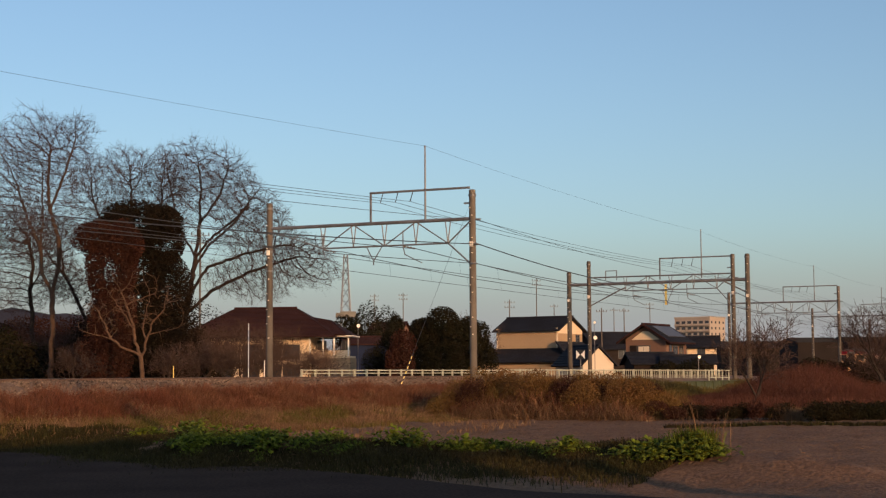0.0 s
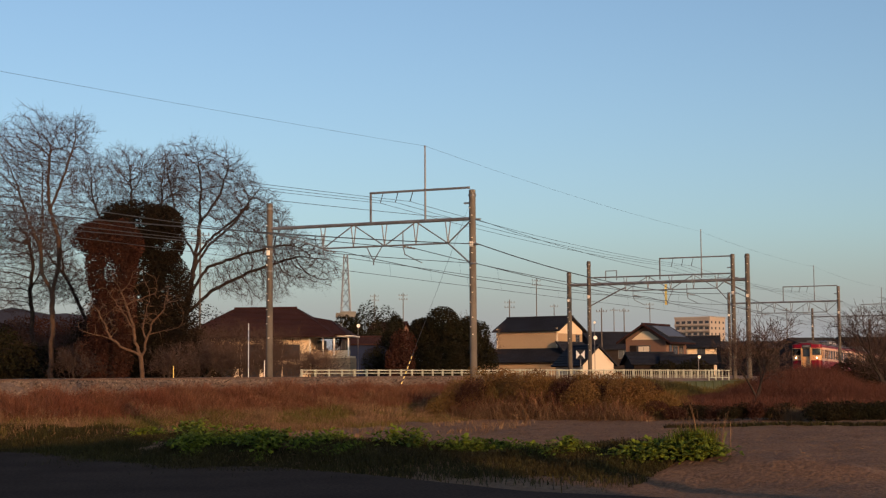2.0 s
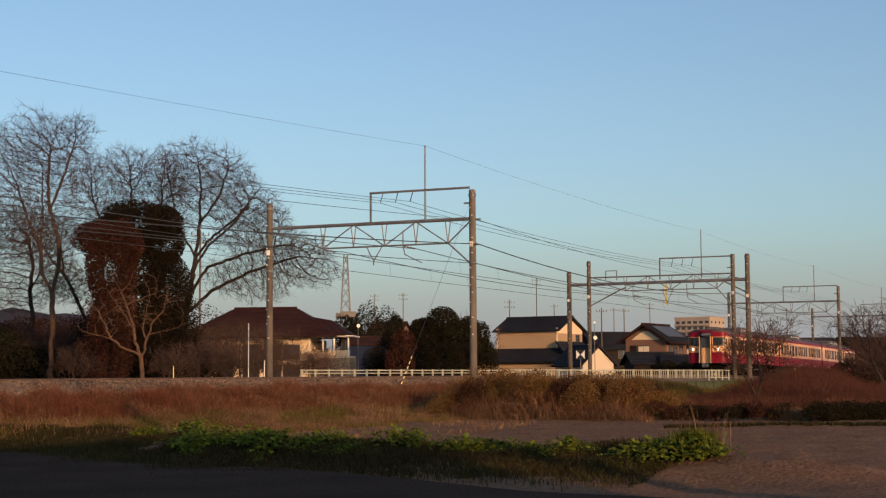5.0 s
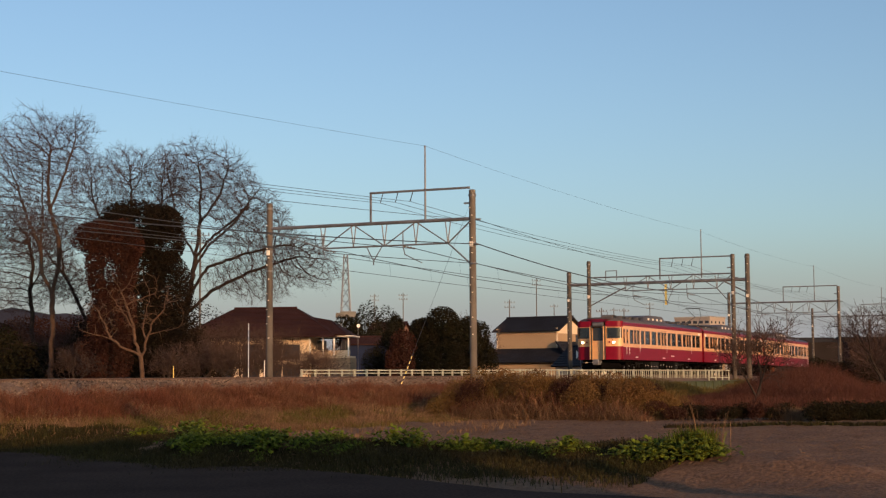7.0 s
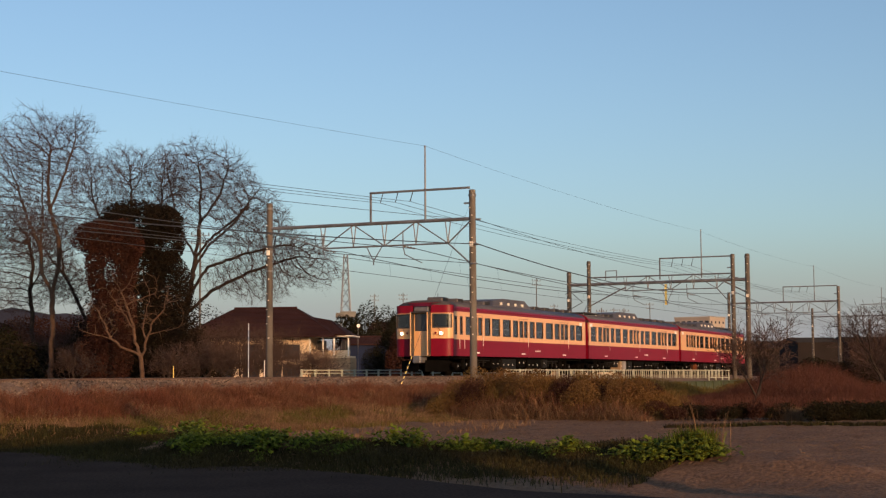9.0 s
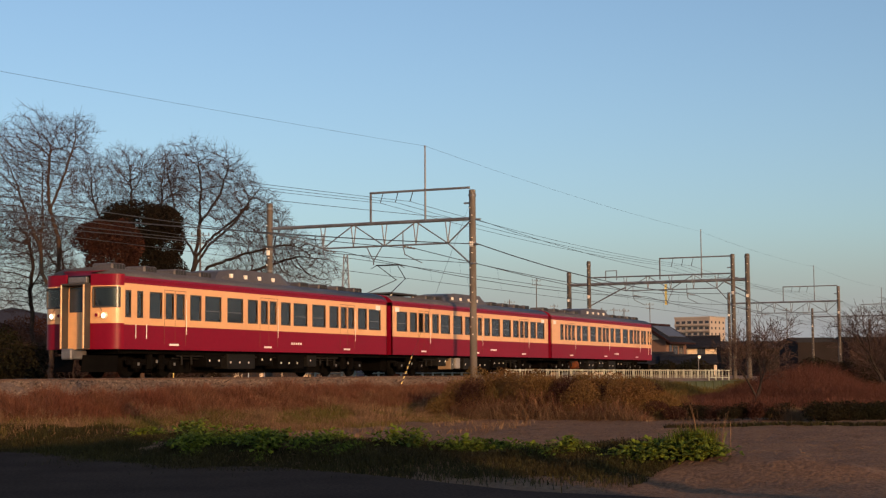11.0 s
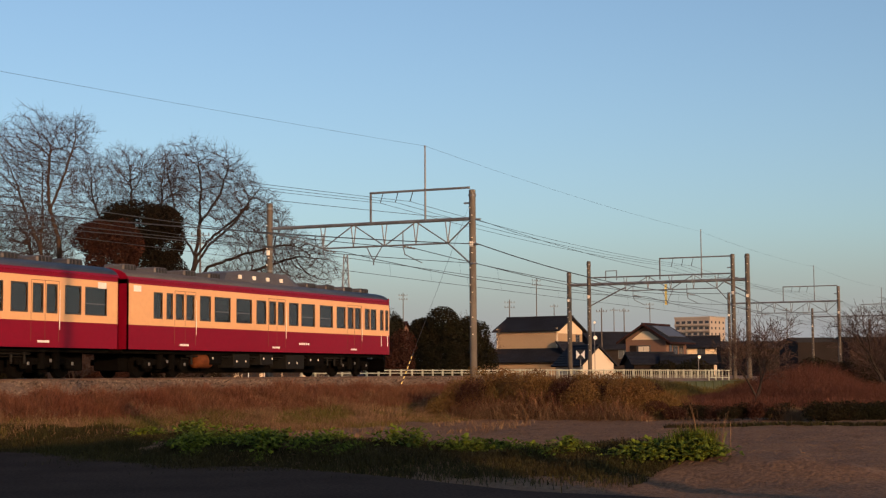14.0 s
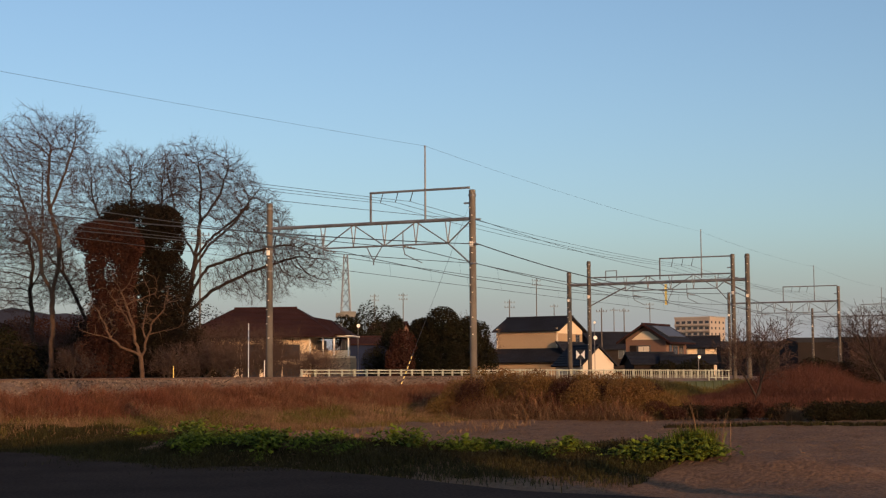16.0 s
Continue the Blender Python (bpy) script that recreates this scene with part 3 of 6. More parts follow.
def bogie(parent, x):
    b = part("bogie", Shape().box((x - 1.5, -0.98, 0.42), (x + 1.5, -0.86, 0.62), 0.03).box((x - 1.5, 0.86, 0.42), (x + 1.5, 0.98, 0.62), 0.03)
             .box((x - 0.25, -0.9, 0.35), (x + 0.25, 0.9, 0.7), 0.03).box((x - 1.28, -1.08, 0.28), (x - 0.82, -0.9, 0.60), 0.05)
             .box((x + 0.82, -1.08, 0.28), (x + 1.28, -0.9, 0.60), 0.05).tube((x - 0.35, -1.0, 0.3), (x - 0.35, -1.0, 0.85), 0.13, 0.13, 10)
             .tube((x + 0.35, -1.0, 0.3), (x + 0.35, -1.0, 0.85), 0.13, 0.13, 10), UNDER, parent, "grimy bogie frame darkened as in shade")
    out = []
    for ax in (-1.05, 1.05):
        w = Shape().tube((0, -0.75, 0), (0, 0.75, 0), 0.07, 0.07, 8)
        for s in (-1, 1):
            w.lathe([(0.10, s * 0.67), (0.40, s * 0.66), (0.43, s * 0.60), (0.445, s * 0.53), (0.40, s * 0.51), (0.10, s * 0.52)], 20, axis="y")
            for k in range(3):
                a = k * 2.094
                w.box((0.14 * math.cos(a) - 0.03, s * 0.675 - 0.01, 0.24 * math.sin(a) - 0.03), (0.14 * math.cos(a) + 0.03, s * 0.675 + 0.01, 0.24 * math.sin(a) + 0.03))
        ws = part("wheelset", w, UNDER, b, "dark steel wheels on an axle", at=pose(x + ax, 0, 0.43))
        out.append((ws, x + ax))
    for dx, z in ((-1.05, 0.46), (1.05, 0.46), (-0.35, 0.74), (0.35, 0.74), (0.0, 0.55)):
        part("axlebox_cover", Shape().box((x + dx - 0.05, -1.10, z - 0.05), (x + dx + 0.05, -1.075, z + 0.05), 0.008), STEEL, b, "bare metal cover")
    return out


def rail_car(kind):
    """kind: lead (cab at the front), middle, tail (cab at the rear). Local x runs from the front end to the rear end."""
    label = {"lead": "cream and red electric train car with driving cab and lit headlamps", "middle": "cream and red electric train car with a pantograph on its roof",
             "tail": "cream and red electric train car at the end of the train"}[kind]
    car = thing("train_car", label, "train car", None, "train cars")
    wins = list(MIDDLE)
    if kind == "lead":
        wins = [(0.50, 0.76, "crew"), (1.15, 1.42, "crew")] + wins + [(16.81, 17.55, SMALL), (17.80, 18.85, BIG)]
    elif kind == "middle":
        wins = [(0.49, 1.49, BIG)] + wins + [(16.81, 17.55, SMALL), (17.80, 18.85, BIG)]
    else:
        wins = [(1.47, 1.93, "blind"), (2.22, 2.54, LEAF_WIN)] + wins[1:] + [(16.82, 17.21, LEAF_WIN), (17.36, 17.83, "blind"), (18.25, 18.52, "crew"), (18.76, 18.98, "crew")]
    x0, x1 = (0.42, LENGTH) if kind == "lead" else ((0.0, LENGTH - 0.42) if kind == "tail" else (0.0, LENGTH))
    for side in (-1, 1):
        cream, red = side_wall(wins, side)
        for s in (cream, red):
            s.v = [Vector((min(max(v.x, x0), x1), v.y, v.z)) for v in s.v]
        wall = part("side_wall", cream, CREAM, car, "cream upper side panel")
        part("lower_panel", red, RED, wall, "dark red lower side panel")
        y = side * HALF
        for a, b, k in wins:
            inset = side * (HALF - 0.028)
            rub = Shape()
            w = 0.03
            for lo, hi in (((a - w, Z_SILL - w), (a, Z_HEAD + w)), ((b, Z_SILL - w), (b + w, Z_HEAD + w)), ((a, Z_SILL - w), (b, Z_SILL)), ((a, Z_HEAD), (b, Z_HEAD + w))):
                rub.box((lo[0], min(y * 1.004, y - side * 0.03), lo[1]), (hi[0], max(y * 1.004, y - side * 0.03), hi[1]))
            # rounded inner corners
            if k != BIG:
                for cx, sx in ((a, 1), (b, -1)):
                    for cz, sz in ((Z_SILL, 1), (Z_HEAD, -1)):
                        rub.sheet([(cx, y * 1.003, cz), (cx + sx * 0.14, y * 1.003, cz), (cx + sx * 0.04, y * 1.003, cz + sz * 0.04), (cx, y * 1.003, cz + sz * 0.14)], (0, -side * 0.03, 0))
            frame_ob = part("window_frame", rub, RUBBER, wall)
            pane = part("pane", Shape().box((a, inset - 0.003, Z_SILL), (b, inset + 0.003, Z_HEAD)), GLASS, frame_ob)
            pane.visible_shadow = False
            if k == BIG:
                part("sash_bar", Shape().box((a, inset - 0.012, 2.30), (b, inset + 0.012, 2.325)), STEEL, frame_ob)
            if k == "blind":
                part("blind", Shape().box((a, inset - side * 0.05 - 0.004, Z_SILL), (b, inset - side * 0.05 + 0.004, Z_HEAD)), BLIND, frame_ob, "pale green lowered blind")
            elif k == BIG and (a < 2 or a > 17):
                part("blind", Shape().box((a, inset - side * 0.05 - 0.004, 2.45), (b, inset - side * 0.05 + 0.004, Z_HEAD)), BLIND, frame_ob, "half lowered pale blind")
        for a, b in DOORS:
            s = Shape()
            for x in (a, (a + b) / 2, b):
                s.box((x - 0.007, min(y * 1.003, y), Z_LOW + 0.18), (x + 0.007, max(y * 1.003, y), Z_HEAD + 0.13))
            s.box((a, min(y * 1.003, y), Z_HEAD + 0.115), (b, max(y * 1.003, y), Z_HEAD + 0.13))
            door = part("door", s, SEAM, wall, "double sliding door seams")
            # white strip painted in for the low sun's glint along the door edge
            part("door_edge_glint", Shape().box((b + 0.03, min(y * 1.012, y), 1.46), (b + 0.048, max(y * 1.012, y), 2.66), 0.004), WHITE, door)
            part("step_light", Shape().box((a + 0.30, min(y * 1.01, y), 1.07), (a + 0.85, max(y * 1.01, y), 1.14), 0.01), WHITE, door, "pale step plate")
        bars = Shape()
        for k in range(5):
            xb = 11.2 + k * 0.17
            bars.box((xb, min(y * 1.004, y), 1.23), (xb + 0.12, max(y * 1.004, y), 1.31))
        part("number_bars", bars, WHITE, wall, "small pale lettering bars")
        if kind != "lead":
            part("destination_plate", Shape().box((0.30, min(y * 1.012, y), 2.80), (0.72, max(y * 1.012, y), 3.0), 0.01), WHITE, wall, "pale plate under the roof")
        if kind != "tail":
            part("destination_plate", Shape().box((18.40, min(y * 1.012, y), 2.80), (18.84, max(y * 1.012, y), 3.0), 0.01), WHITE, wall, "pale plate under the roof")
        for xc in ((1.0, 1.6) if kind == "lead" else ((18.25, 18.85) if kind == "tail" else ())):
            part("grab_rail", Shape().tube((xc, y * 1.03, 1.28), (xc, y * 1.03, 1.72), 0.014, 0.014, 6), WHITE, wall, "pale vertical grab rail")
    # extra near-black blocks close the see-through gap, standing in for underfloor shade
    part("underframe", Shape().box((4.2, -0.55, 0.17), (15.6, 0.55, 1.0), 0.03).box((0.9, -0.5, 0.24), (19.0, 0.5, 1.0), 0.03).box((5.6, -0.62, 0.24), (9.2, -0.5, 0.8), 0.02), UNDER, car, "grimy underframe with added dark blocks for the shade below")
    # roof: red cant strip below a grey curved skin
    prof = roof_profile()
    full = prof + [(-a, b) for a, b in prof[-2::-1]]
    cant, skin = Shape(), Shape()
    r0, r1 = x0, x1
    n = len(full)
    vs = [Vector((x, a, b)) for x in (r0, r1) for a, b in full]
    skin.add(vs, [(i, i + 1, n + i + 1, n + i) for i in range(2, n - 3)] + [tuple(range(n))[::-1], tuple(range(n, 2 * n))])
    part("roof", skin, ROOF_GREY, car, "weathered grey roof", True)
    for side in (-1, 1):
        c = Shape().box((r0, side * HALF - 0.05 * (side > 0), Z_CANT), (r1, side * HALF + 0.05 * (side < 0), Z_GUTTER))
        c.box((r0, min(side * HALF, side * (HALF + 0.02)), Z_GUTTER - 0.02), (r1, max(side * HALF, side * (HALF + 0.02)), Z_GUTTER + 0.005), 0.004)
        part("cant_strip", c, RED, car, "red strip below the roof")
        pts = [(r0, *p) for p in ((side * (HALF + 0.02), Z_GUTTER), (side * (HALF - 0.06), Z_GUTTER + 0.11), (side * (HALF - 0.20), Z_GUTTER + 0.20), (side * (HALF - 0.24), Z_GUTTER + 0.17), (side * (HALF - 0.1), Z_GUTTER))]
        part("cant_strip", Shape().sheet(pts, (r1 - r0, 0, 0)), RED, car)
    # roof gear
    ac = Shape()
    base = [(6.6, 0.94), (7.9, 1.06), (11.8, 1.06), (12.4, 0.98)]
    top = [(7.25, 0.68), (8.3, 0.82), (11.4, 0.82), (11.95, 0.72)]
    vs = [Vector((x, s * w, 3.42)) for x, w in base for s in (-1, 1)] + [Vector((x, s * w, 3.97 if 0 < i < 3 else 3.84)) for i, (x, w) in enumerate(top) for s in (-1, 1)]
    fs = []
    for k in range(3):
        fs += [(2 * k, 2 * k + 2, 8 + 2 * k + 2, 8 + 2 * k), (2 * k + 1, 2 * k + 3, 8 + 2 * k + 3, 8 + 2 * k + 1), (8 + 2 * k, 8 + 2 * k + 1, 8 + 2 * k + 3, 8 + 2 * k + 2)]
    fs += [(0, 1, 9, 8), (6, 7, 15, 14)]
    ac.add(vs, fs)
    unit = part("air_conditioner", ac, ROOF_GREY, car, "large grey roof air conditioner")
    for k in range(4):
        x = 7.7 + k * 1.0
        part("grille", Shape().box((x - 0.09, -1.0, 3.62), (x + 0.09, -0.93, 3.76), 0.006), REFLECT, unit, "bright square grille")
        part("grille", Shape().box((x - 0.13, 0.955, 3.62), (x + 0.13, 0.985, 3.76), 0.006), REFLECT, unit, "bright square grille")
    vents = (1.2, 3.0, 4.8, 6.4, 13.6, 15.2, 16.8, 18.3) if kind != "middle" else (5.6, 6.6, 13.6, 15.2, 16.8, 18.3)
    for x in vents:
        v = part("ventilator", Shape().box((x - 0.38, -0.72, 3.42), (x + 0.38, 0.10, 3.76), 0.05), ROOF_GREY, car, "grey box ventilator")
        louv = Shape()
        for k in range(4):
            louv.box((x - 0.32 + k * 0.17, -0.74, 3.52), (x - 0.22 + k * 0.17, -0.71, 3.73))
        part("louvre", louv, BLACK, v, "dark louvres")
    if kind == "middle":
        pan = part("pantograph", Shape().box((1.6, -0.75, 3.66), (4.2, 0.75, 3.74), 0.02).tube((1.8, -0.6, 3.74), (4.0, -0.2, 4.45), 0.025, 0.02, 6).tube((1.8, 0.6, 3.74), (4.0, 0.2, 4.45), 0.025, 0.02, 6)
                   .tube((4.0, -0.25, 4.45), (2.6, -0.5, 5.02), 0.02, 0.02, 6).tube((4.0, 0.25, 4.45), (2.6, 0.5, 5.02), 0.02, 0.02, 6), DARK_STEEL, car, "dark raised pantograph")
        part("contact_strip", Shape().box((2.5, -0.55, 5.0), (2.75, 0.55, 5.05), 0.01).tube((2.62, -0.55, 5.03), (2.62, -0.85, 4.88), 0.015, 0.015, 6).tube((2.62, 0.55, 5.03), (2.62, 0.85, 4.88), 0.015, 0.015, 6), DARK_STEEL, pan)
        s = Shape()
        for x in (1.75, 4.05):
            for y in (-0.6, 0.6):
                insulator(s, (x, y, 3.40), (x, y, 3.68), 0.07, 3)
        part("insulator", s, CERAMIC, pan)
    else:
        part("aerial", Shape().tube((1.9 if kind == "lead" else 17.6, 0, 3.55), (1.9 if kind == "lead" else 17.6, 0, 4.0), 0.02, 0.012, 6), DARK_STEEL, car)
    # ends
    def plain_end(x, d):
        e = part("end_wall", Shape().box((min(x, x + d * 0.05), -HALF, Z_LOW), (max(x, x + d * 0.05), -0.45, Z_GUTTER)).box((min(x, x + d * 0.05), 0.45, Z_LOW), (max(x, x + d * 0.05), HALF, Z_GUTTER))
                 .box((min(x, x + d * 0.05), -0.45, 2.95), (max(x, x + d * 0.05), 0.45, Z_GUTTER)).sheet([(x - d * 0.03, a, b) for a, b in full[1:-1]], (d * 0.024, 0, 0)), RED, car, "plain dark red end wall")
        g = Shape()
        for k in range(3):
            g.box((min(x - d * 0.24, x), -0.55 + 0.03 * k, 1.0), (max(x - d * 0.24, x), 0.55 - 0.03 * k, 2.98 - 0.02 * k), 0.03)
        part("gangway_bellows", g, BLACK, e, "black gangway bellows")
    if kind != "lead":
        plain_end(0.0, 1)
    if kind != "tail":
        plain_end(LENGTH, -1)
    if kind != "middle":
        d = 1 if kind == "lead" else -1
        X = (lambda s: s) if kind == "lead" else (lambda s: LENGTH - s)
        # outline of the nose seen from above: flat face with rounded corners
        plan = [(0.0, 0.48), (0.006, 0.58), (0.06, 1.08), (0.14, 1.31), (0.27, 1.44), (0.42, HALF)]
        def rounded(line, a, b, steps=4):
            """The stretch a..b of an outline as a smooth curve through its points."""
            pts = [Vector(p) for p in line]
            out = []
            for k in range(a, b):
                p0, p1, p2, p3 = pts[max(k - 1, 0)], pts[k], pts[k + 1], pts[min(k + 2, len(pts) - 1)]
                for i in range(steps):
                    t = i / steps
                    out.append(0.5 * (2 * p1 + (p2 - p0) * t + (2 * p0 - 5 * p1 + 4 * p2 - p3) * t * t + (3 * p1 - p0 - 3 * p2 + p3) * t ** 3))
            return [(p.x, p.y) for p in out + [pts[b]]]

        def strip(z0, z1, a, b, side, out=0.0):
            """A curved band of the nose between two heights, as one closed shell."""
            ring = rounded(plan, a, b)
            s, m = Shape(), len(ring)
            for inner in (0.0, 0.05):
                for z in (z0, z1):
                    s.v += [Vector((X(x - out + inner), side * (y + out * 0.5 - inner * 0.4), z)) for x, y in ring]
            for k in range(m - 1):
                s.f += [(k, k + 1, m + k + 1, m + k), (2 * m + k, 2 * m + k + 1, 3 * m + k + 1, 3 * m + k), (k, k + 1, 2 * m + k + 1, 2 * m + k), (m + k, m + k + 1, 3 * m + k + 1, 3 * m + k)]
            s.f += [(0, m, 3 * m, 2 * m), (m - 1, 2 * m - 1, 4 * m - 1, 3 * m - 1)]
            return s
        nose = None
        for side in (-1, 1):
            p = part("cab_front", strip(Z_BAND + 0.04, 2.28, 0, 5, side), CREAM, car, "cream cab front with a rounded corner")
            nose = nose or p
            part("cab_lower", strip(Z_LOW, Z_BAND + 0.04, 0, 5, side), RED, p, "dark red lower cab front")
            part("cab_brow", strip(2.91, 2.97, 0, 5, side), CREAM, p)
            part("cab_cant", strip(2.97, Z_GUTTER + 0.14, 0, 5, side), RED, p, "red brow under the roof")
            part("cab_pillar", strip(2.28, 2.91, 0, 1, side), CREAM, p)
            part("cab_pillar", strip(2.28, 2.91, 4, 5, side), CREAM, p)
            w = part("windscreen", strip(2.28, 2.91, 1, 4, side, -0.02), CAB_GLASS, p, "dark wraparound windscreen")
            w.visible_shadow = False
        for side in (-1, 1):
            rim = Shape()
            ring = plan[1:5]
            for z in (2.28, 2.91):
                strand(rim, [Vector((X(a - 0.008), side * b, z)) for a, b in ring], 0.028, 5)
            for a, b in (ring[0], ring[-1]):
                rim.tube((X(a - 0.008), side * b, 2.28), (X(a - 0.008), side * b, 2.91), 0.028, 0.028, 5)
            part("windscreen_rubber", rim, RUBBER, nose)
        part("corner_strip", Shape().tube((X(0.19), -1.385, 2.26), (X(0.19), -1.385, 2.93), 0.022, 0.022, 6), REFLECT, nose, "bright windscreen edge")
        # recessed gangway door; its pale-edged frame is coloured dark for the shade inside
        part("gangway_door", Shape().box((X(0.04), -0.42, Z_LOW), (X(0.09), 0.42, 2.95)), CREAM, nose, "cream gangway door")
        part("door_window", Shape().box((X(0.025), -0.36, 2.12), (X(0.04), 0.36, 2.93), 0.005), PANE, nose, "dark door window")
        s = Shape()
        for side in (-1, 1):
            s.box((X(-0.30), side * 0.44 - 0.025, 0.95), (X(0.10), side * 0.44 + 0.025, 3.0), 0.02)
        s.box((X(-0.30), -0.46, 2.97), (X(0.10), 0.46, 3.04), 0.02)
        part("gangway_frame", s, RUBBER, nose, "gangway frame coloured dark for its inner shade")
        for side in (-1, 1):
            part("frame_edge", Shape().box((X(-0.325), side * 0.44 - 0.03, 0.95), (X(-0.298), side * 0.44 + 0.03, 3.0), 0.008), CREAM, nose, "cream edge of the gangway frame")
        part("route_box", Shape().box((X(-0.06), -0.36, 3.06), (X(0.1), 0.36, 3.26), 0.02), STEEL, nose, "grey sign box over the door")
        for side in (-1, 1):
            lamp = part("headlamp", Shape().lathe([(0.085, -0.07), (0.105, -0.05), (0.105, 0.03), (0.085, 0.03)], 16, (X(0.02), side * 1.02, 2.00), "x"), REFLECT, nose, "round lamp rim")
            part("lens", Shape().lathe([(0.055, -0.02), (0.06, 0.0), (0.04, 0.02)], 16, (X(-0.055), side * 1.02, 2.00), "x"), LAMP_GLOW if kind == "lead" else PANE, lamp, "glowing headlamp lens" if kind == "lead" else "dark lamp lens")
            tl = part("marker_lamp", Shape().lathe([(0.09, -0.05), (0.10, -0.03), (0.10, 0.03), (0.08, 0.03)], 14, (X(0.0), side * 0.74, 2.02), "x"), CREAM, nose)
            part("lens", Shape().lathe([(0.055, -0.01), (0.06, 0.0), (0.03, 0.012)], 12, (X(-0.045), side * 0.74, 2.02), "x"), RED, tl, "red lens")
            part("wiper", Shape().tube((X(-0.03), side * 0.95, 2.16), (X(-0.045), side * 0.72, 2.5), 0.012, 0.012, 5), BLACK, nose)
        part("roof_nose", Shape().add([Vector((X(a), s * min(b, HALF), Z_GUTTER + 0.1)) for a, b in plan for s in (-1, 1)] + [Vector((X(0.45), 0.95, 3.50)), Vector((X(0.45), -0.95, 3.50))],
             [(0, 1, 13, 12), (0, 2, 12), (2, 4, 12), (4, 6, 12), (6, 8, 12), (8, 10, 12), (1, 3, 13), (3, 5, 13), (5, 7, 13), (7, 9, 13), (9, 11, 13)]), RED, nose, "red sloped roof front")
        part("coupler", Shape().box((X(-0.45), -0.14, 0.62), (X(0.3), 0.14, 0.9), 0.03).box((X(-0.6), -0.2, 0.6), (X(-0.4), 0.2, 0.95), 0.04), STEEL, car, "grey coupler")
        part("snowplough", Shape().sheet([(X(-0.05), -0.2, 0.2), (X(0.4), -1.25, 0.2), (X(0.45), -1.25, 0.72), (X(0.05), -0.2, 0.75)], (0, 0.04, 0)).sheet([(X(-0.05), 0.2, 0.2), (X(0.4), 1.25, 0.2), (X(0.45), 1.25, 0.72), (X(0.05), 0.2, 0.75)], (0, -0.04, 0)), UNDER, car, "dark skirt plate below the cab")
        part("bulkhead", Shape().box((X(1.05) - 0.02, -1.35, 1.0), (X(1.05) + 0.02, 1.35, 3.1)), UNDER_GREY, car)
    # inside
    part("floor", Shape().box((x0 + 0.05, -1.36, 0.95), (x1 - 0.05, 1.36, 1.08)), UNDER, car)
    seats = Shape()
    for xa, xb in ((4.5, 8.95), (10.7, 15.3)):
        k = xa
        while k < xb - 0.4:
            for s in (-1, 1):
                seats.box((k, min(s * 0.45, s * 1.30), 1.08), (k + 0.12, max(s * 0.45, s * 1.30), 2.12), 0.03)
                seats.box((k + 0.12, min(s * 0.45, s * 1.30), 1.35), (k + 0.55, max(s * 0.45, s * 1.30), 1.52), 0.03)
            k += 1.45
    part("seat", seats, SEAT, car, "blue-grey seats inside")
    covers = Shape()
    for xa, xb in ((4.5, 8.95), (10.7, 15.3)):
        k = xa
        while k < xb - 0.4:
            for y in (-0.88, 0.88):
                covers.box((k - 0.01, y - 0.2, 1.9), (k + 0.13, y + 0.2, 2.13), 0.02)
            k += 1.45
    part("headrest_cover", covers, WHITE, car, "white headrest covers")
    part("ceiling_panel", Shape().box((x0 + 0.1, -1.3, 3.06), (x1 - 0.1, 1.3, 3.1)), LINING, car)
    poles = Shape()
    for a, b in DOORS:
        for y in (-0.55, 0.55):
            poles.tube(((a + b) / 2 - 0.55, y, 1.08), ((a + b) / 2 - 0.55, y, 3.05), 0.02, 0.02, 6)
    part("grab_pole", poles, STEEL, car)
    # below the floor: the central blocks fill the gap with dark, as shade
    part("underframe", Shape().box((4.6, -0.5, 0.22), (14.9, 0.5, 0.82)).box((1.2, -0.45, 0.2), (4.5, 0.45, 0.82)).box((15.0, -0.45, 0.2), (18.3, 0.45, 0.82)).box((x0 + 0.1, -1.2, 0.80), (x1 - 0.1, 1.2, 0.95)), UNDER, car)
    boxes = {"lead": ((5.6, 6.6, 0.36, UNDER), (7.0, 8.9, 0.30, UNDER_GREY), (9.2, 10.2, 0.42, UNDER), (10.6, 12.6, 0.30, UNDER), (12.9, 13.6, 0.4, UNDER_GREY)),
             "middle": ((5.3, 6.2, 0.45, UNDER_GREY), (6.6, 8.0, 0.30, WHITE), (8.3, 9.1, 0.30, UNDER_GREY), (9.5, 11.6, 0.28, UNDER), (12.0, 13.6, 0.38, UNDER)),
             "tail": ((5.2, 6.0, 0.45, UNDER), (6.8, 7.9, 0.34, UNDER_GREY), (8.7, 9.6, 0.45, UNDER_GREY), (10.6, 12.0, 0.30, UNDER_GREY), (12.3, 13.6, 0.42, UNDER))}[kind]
    for a, b, z, mt in boxes:
        if mt is WHITE:
            a, b = 6.75, 7.1
            part("equipment_box", Shape().box((7.35, -1.29, 0.34), (7.85, -0.6, 0.84), 0.02), PALE_BOX, car, "pale grey equipment box")
        bx = part("equipment_box", Shape().box((a, -1.28, z), (b, -0.55, 0.84), 0.03), BEIGE_BOX if mt is WHITE else mt, car, "beige equipment box" if mt is WHITE else "underfloor equipment box")
        part("equipment_box", Shape().box((a, 0.55, z), (b, 1.28, 0.84), 0.03), UNDER, car)
        lt = Shape()
        k = a + 0.15
        while k < b - 0.1:
            lt.box((k, -1.292, z + 0.2), (k + 0.07, -1.28, z + 0.27), 0.004)
            k += 0.62
        part("latch", lt, REFLECT, bx)
    pipes = Shape()
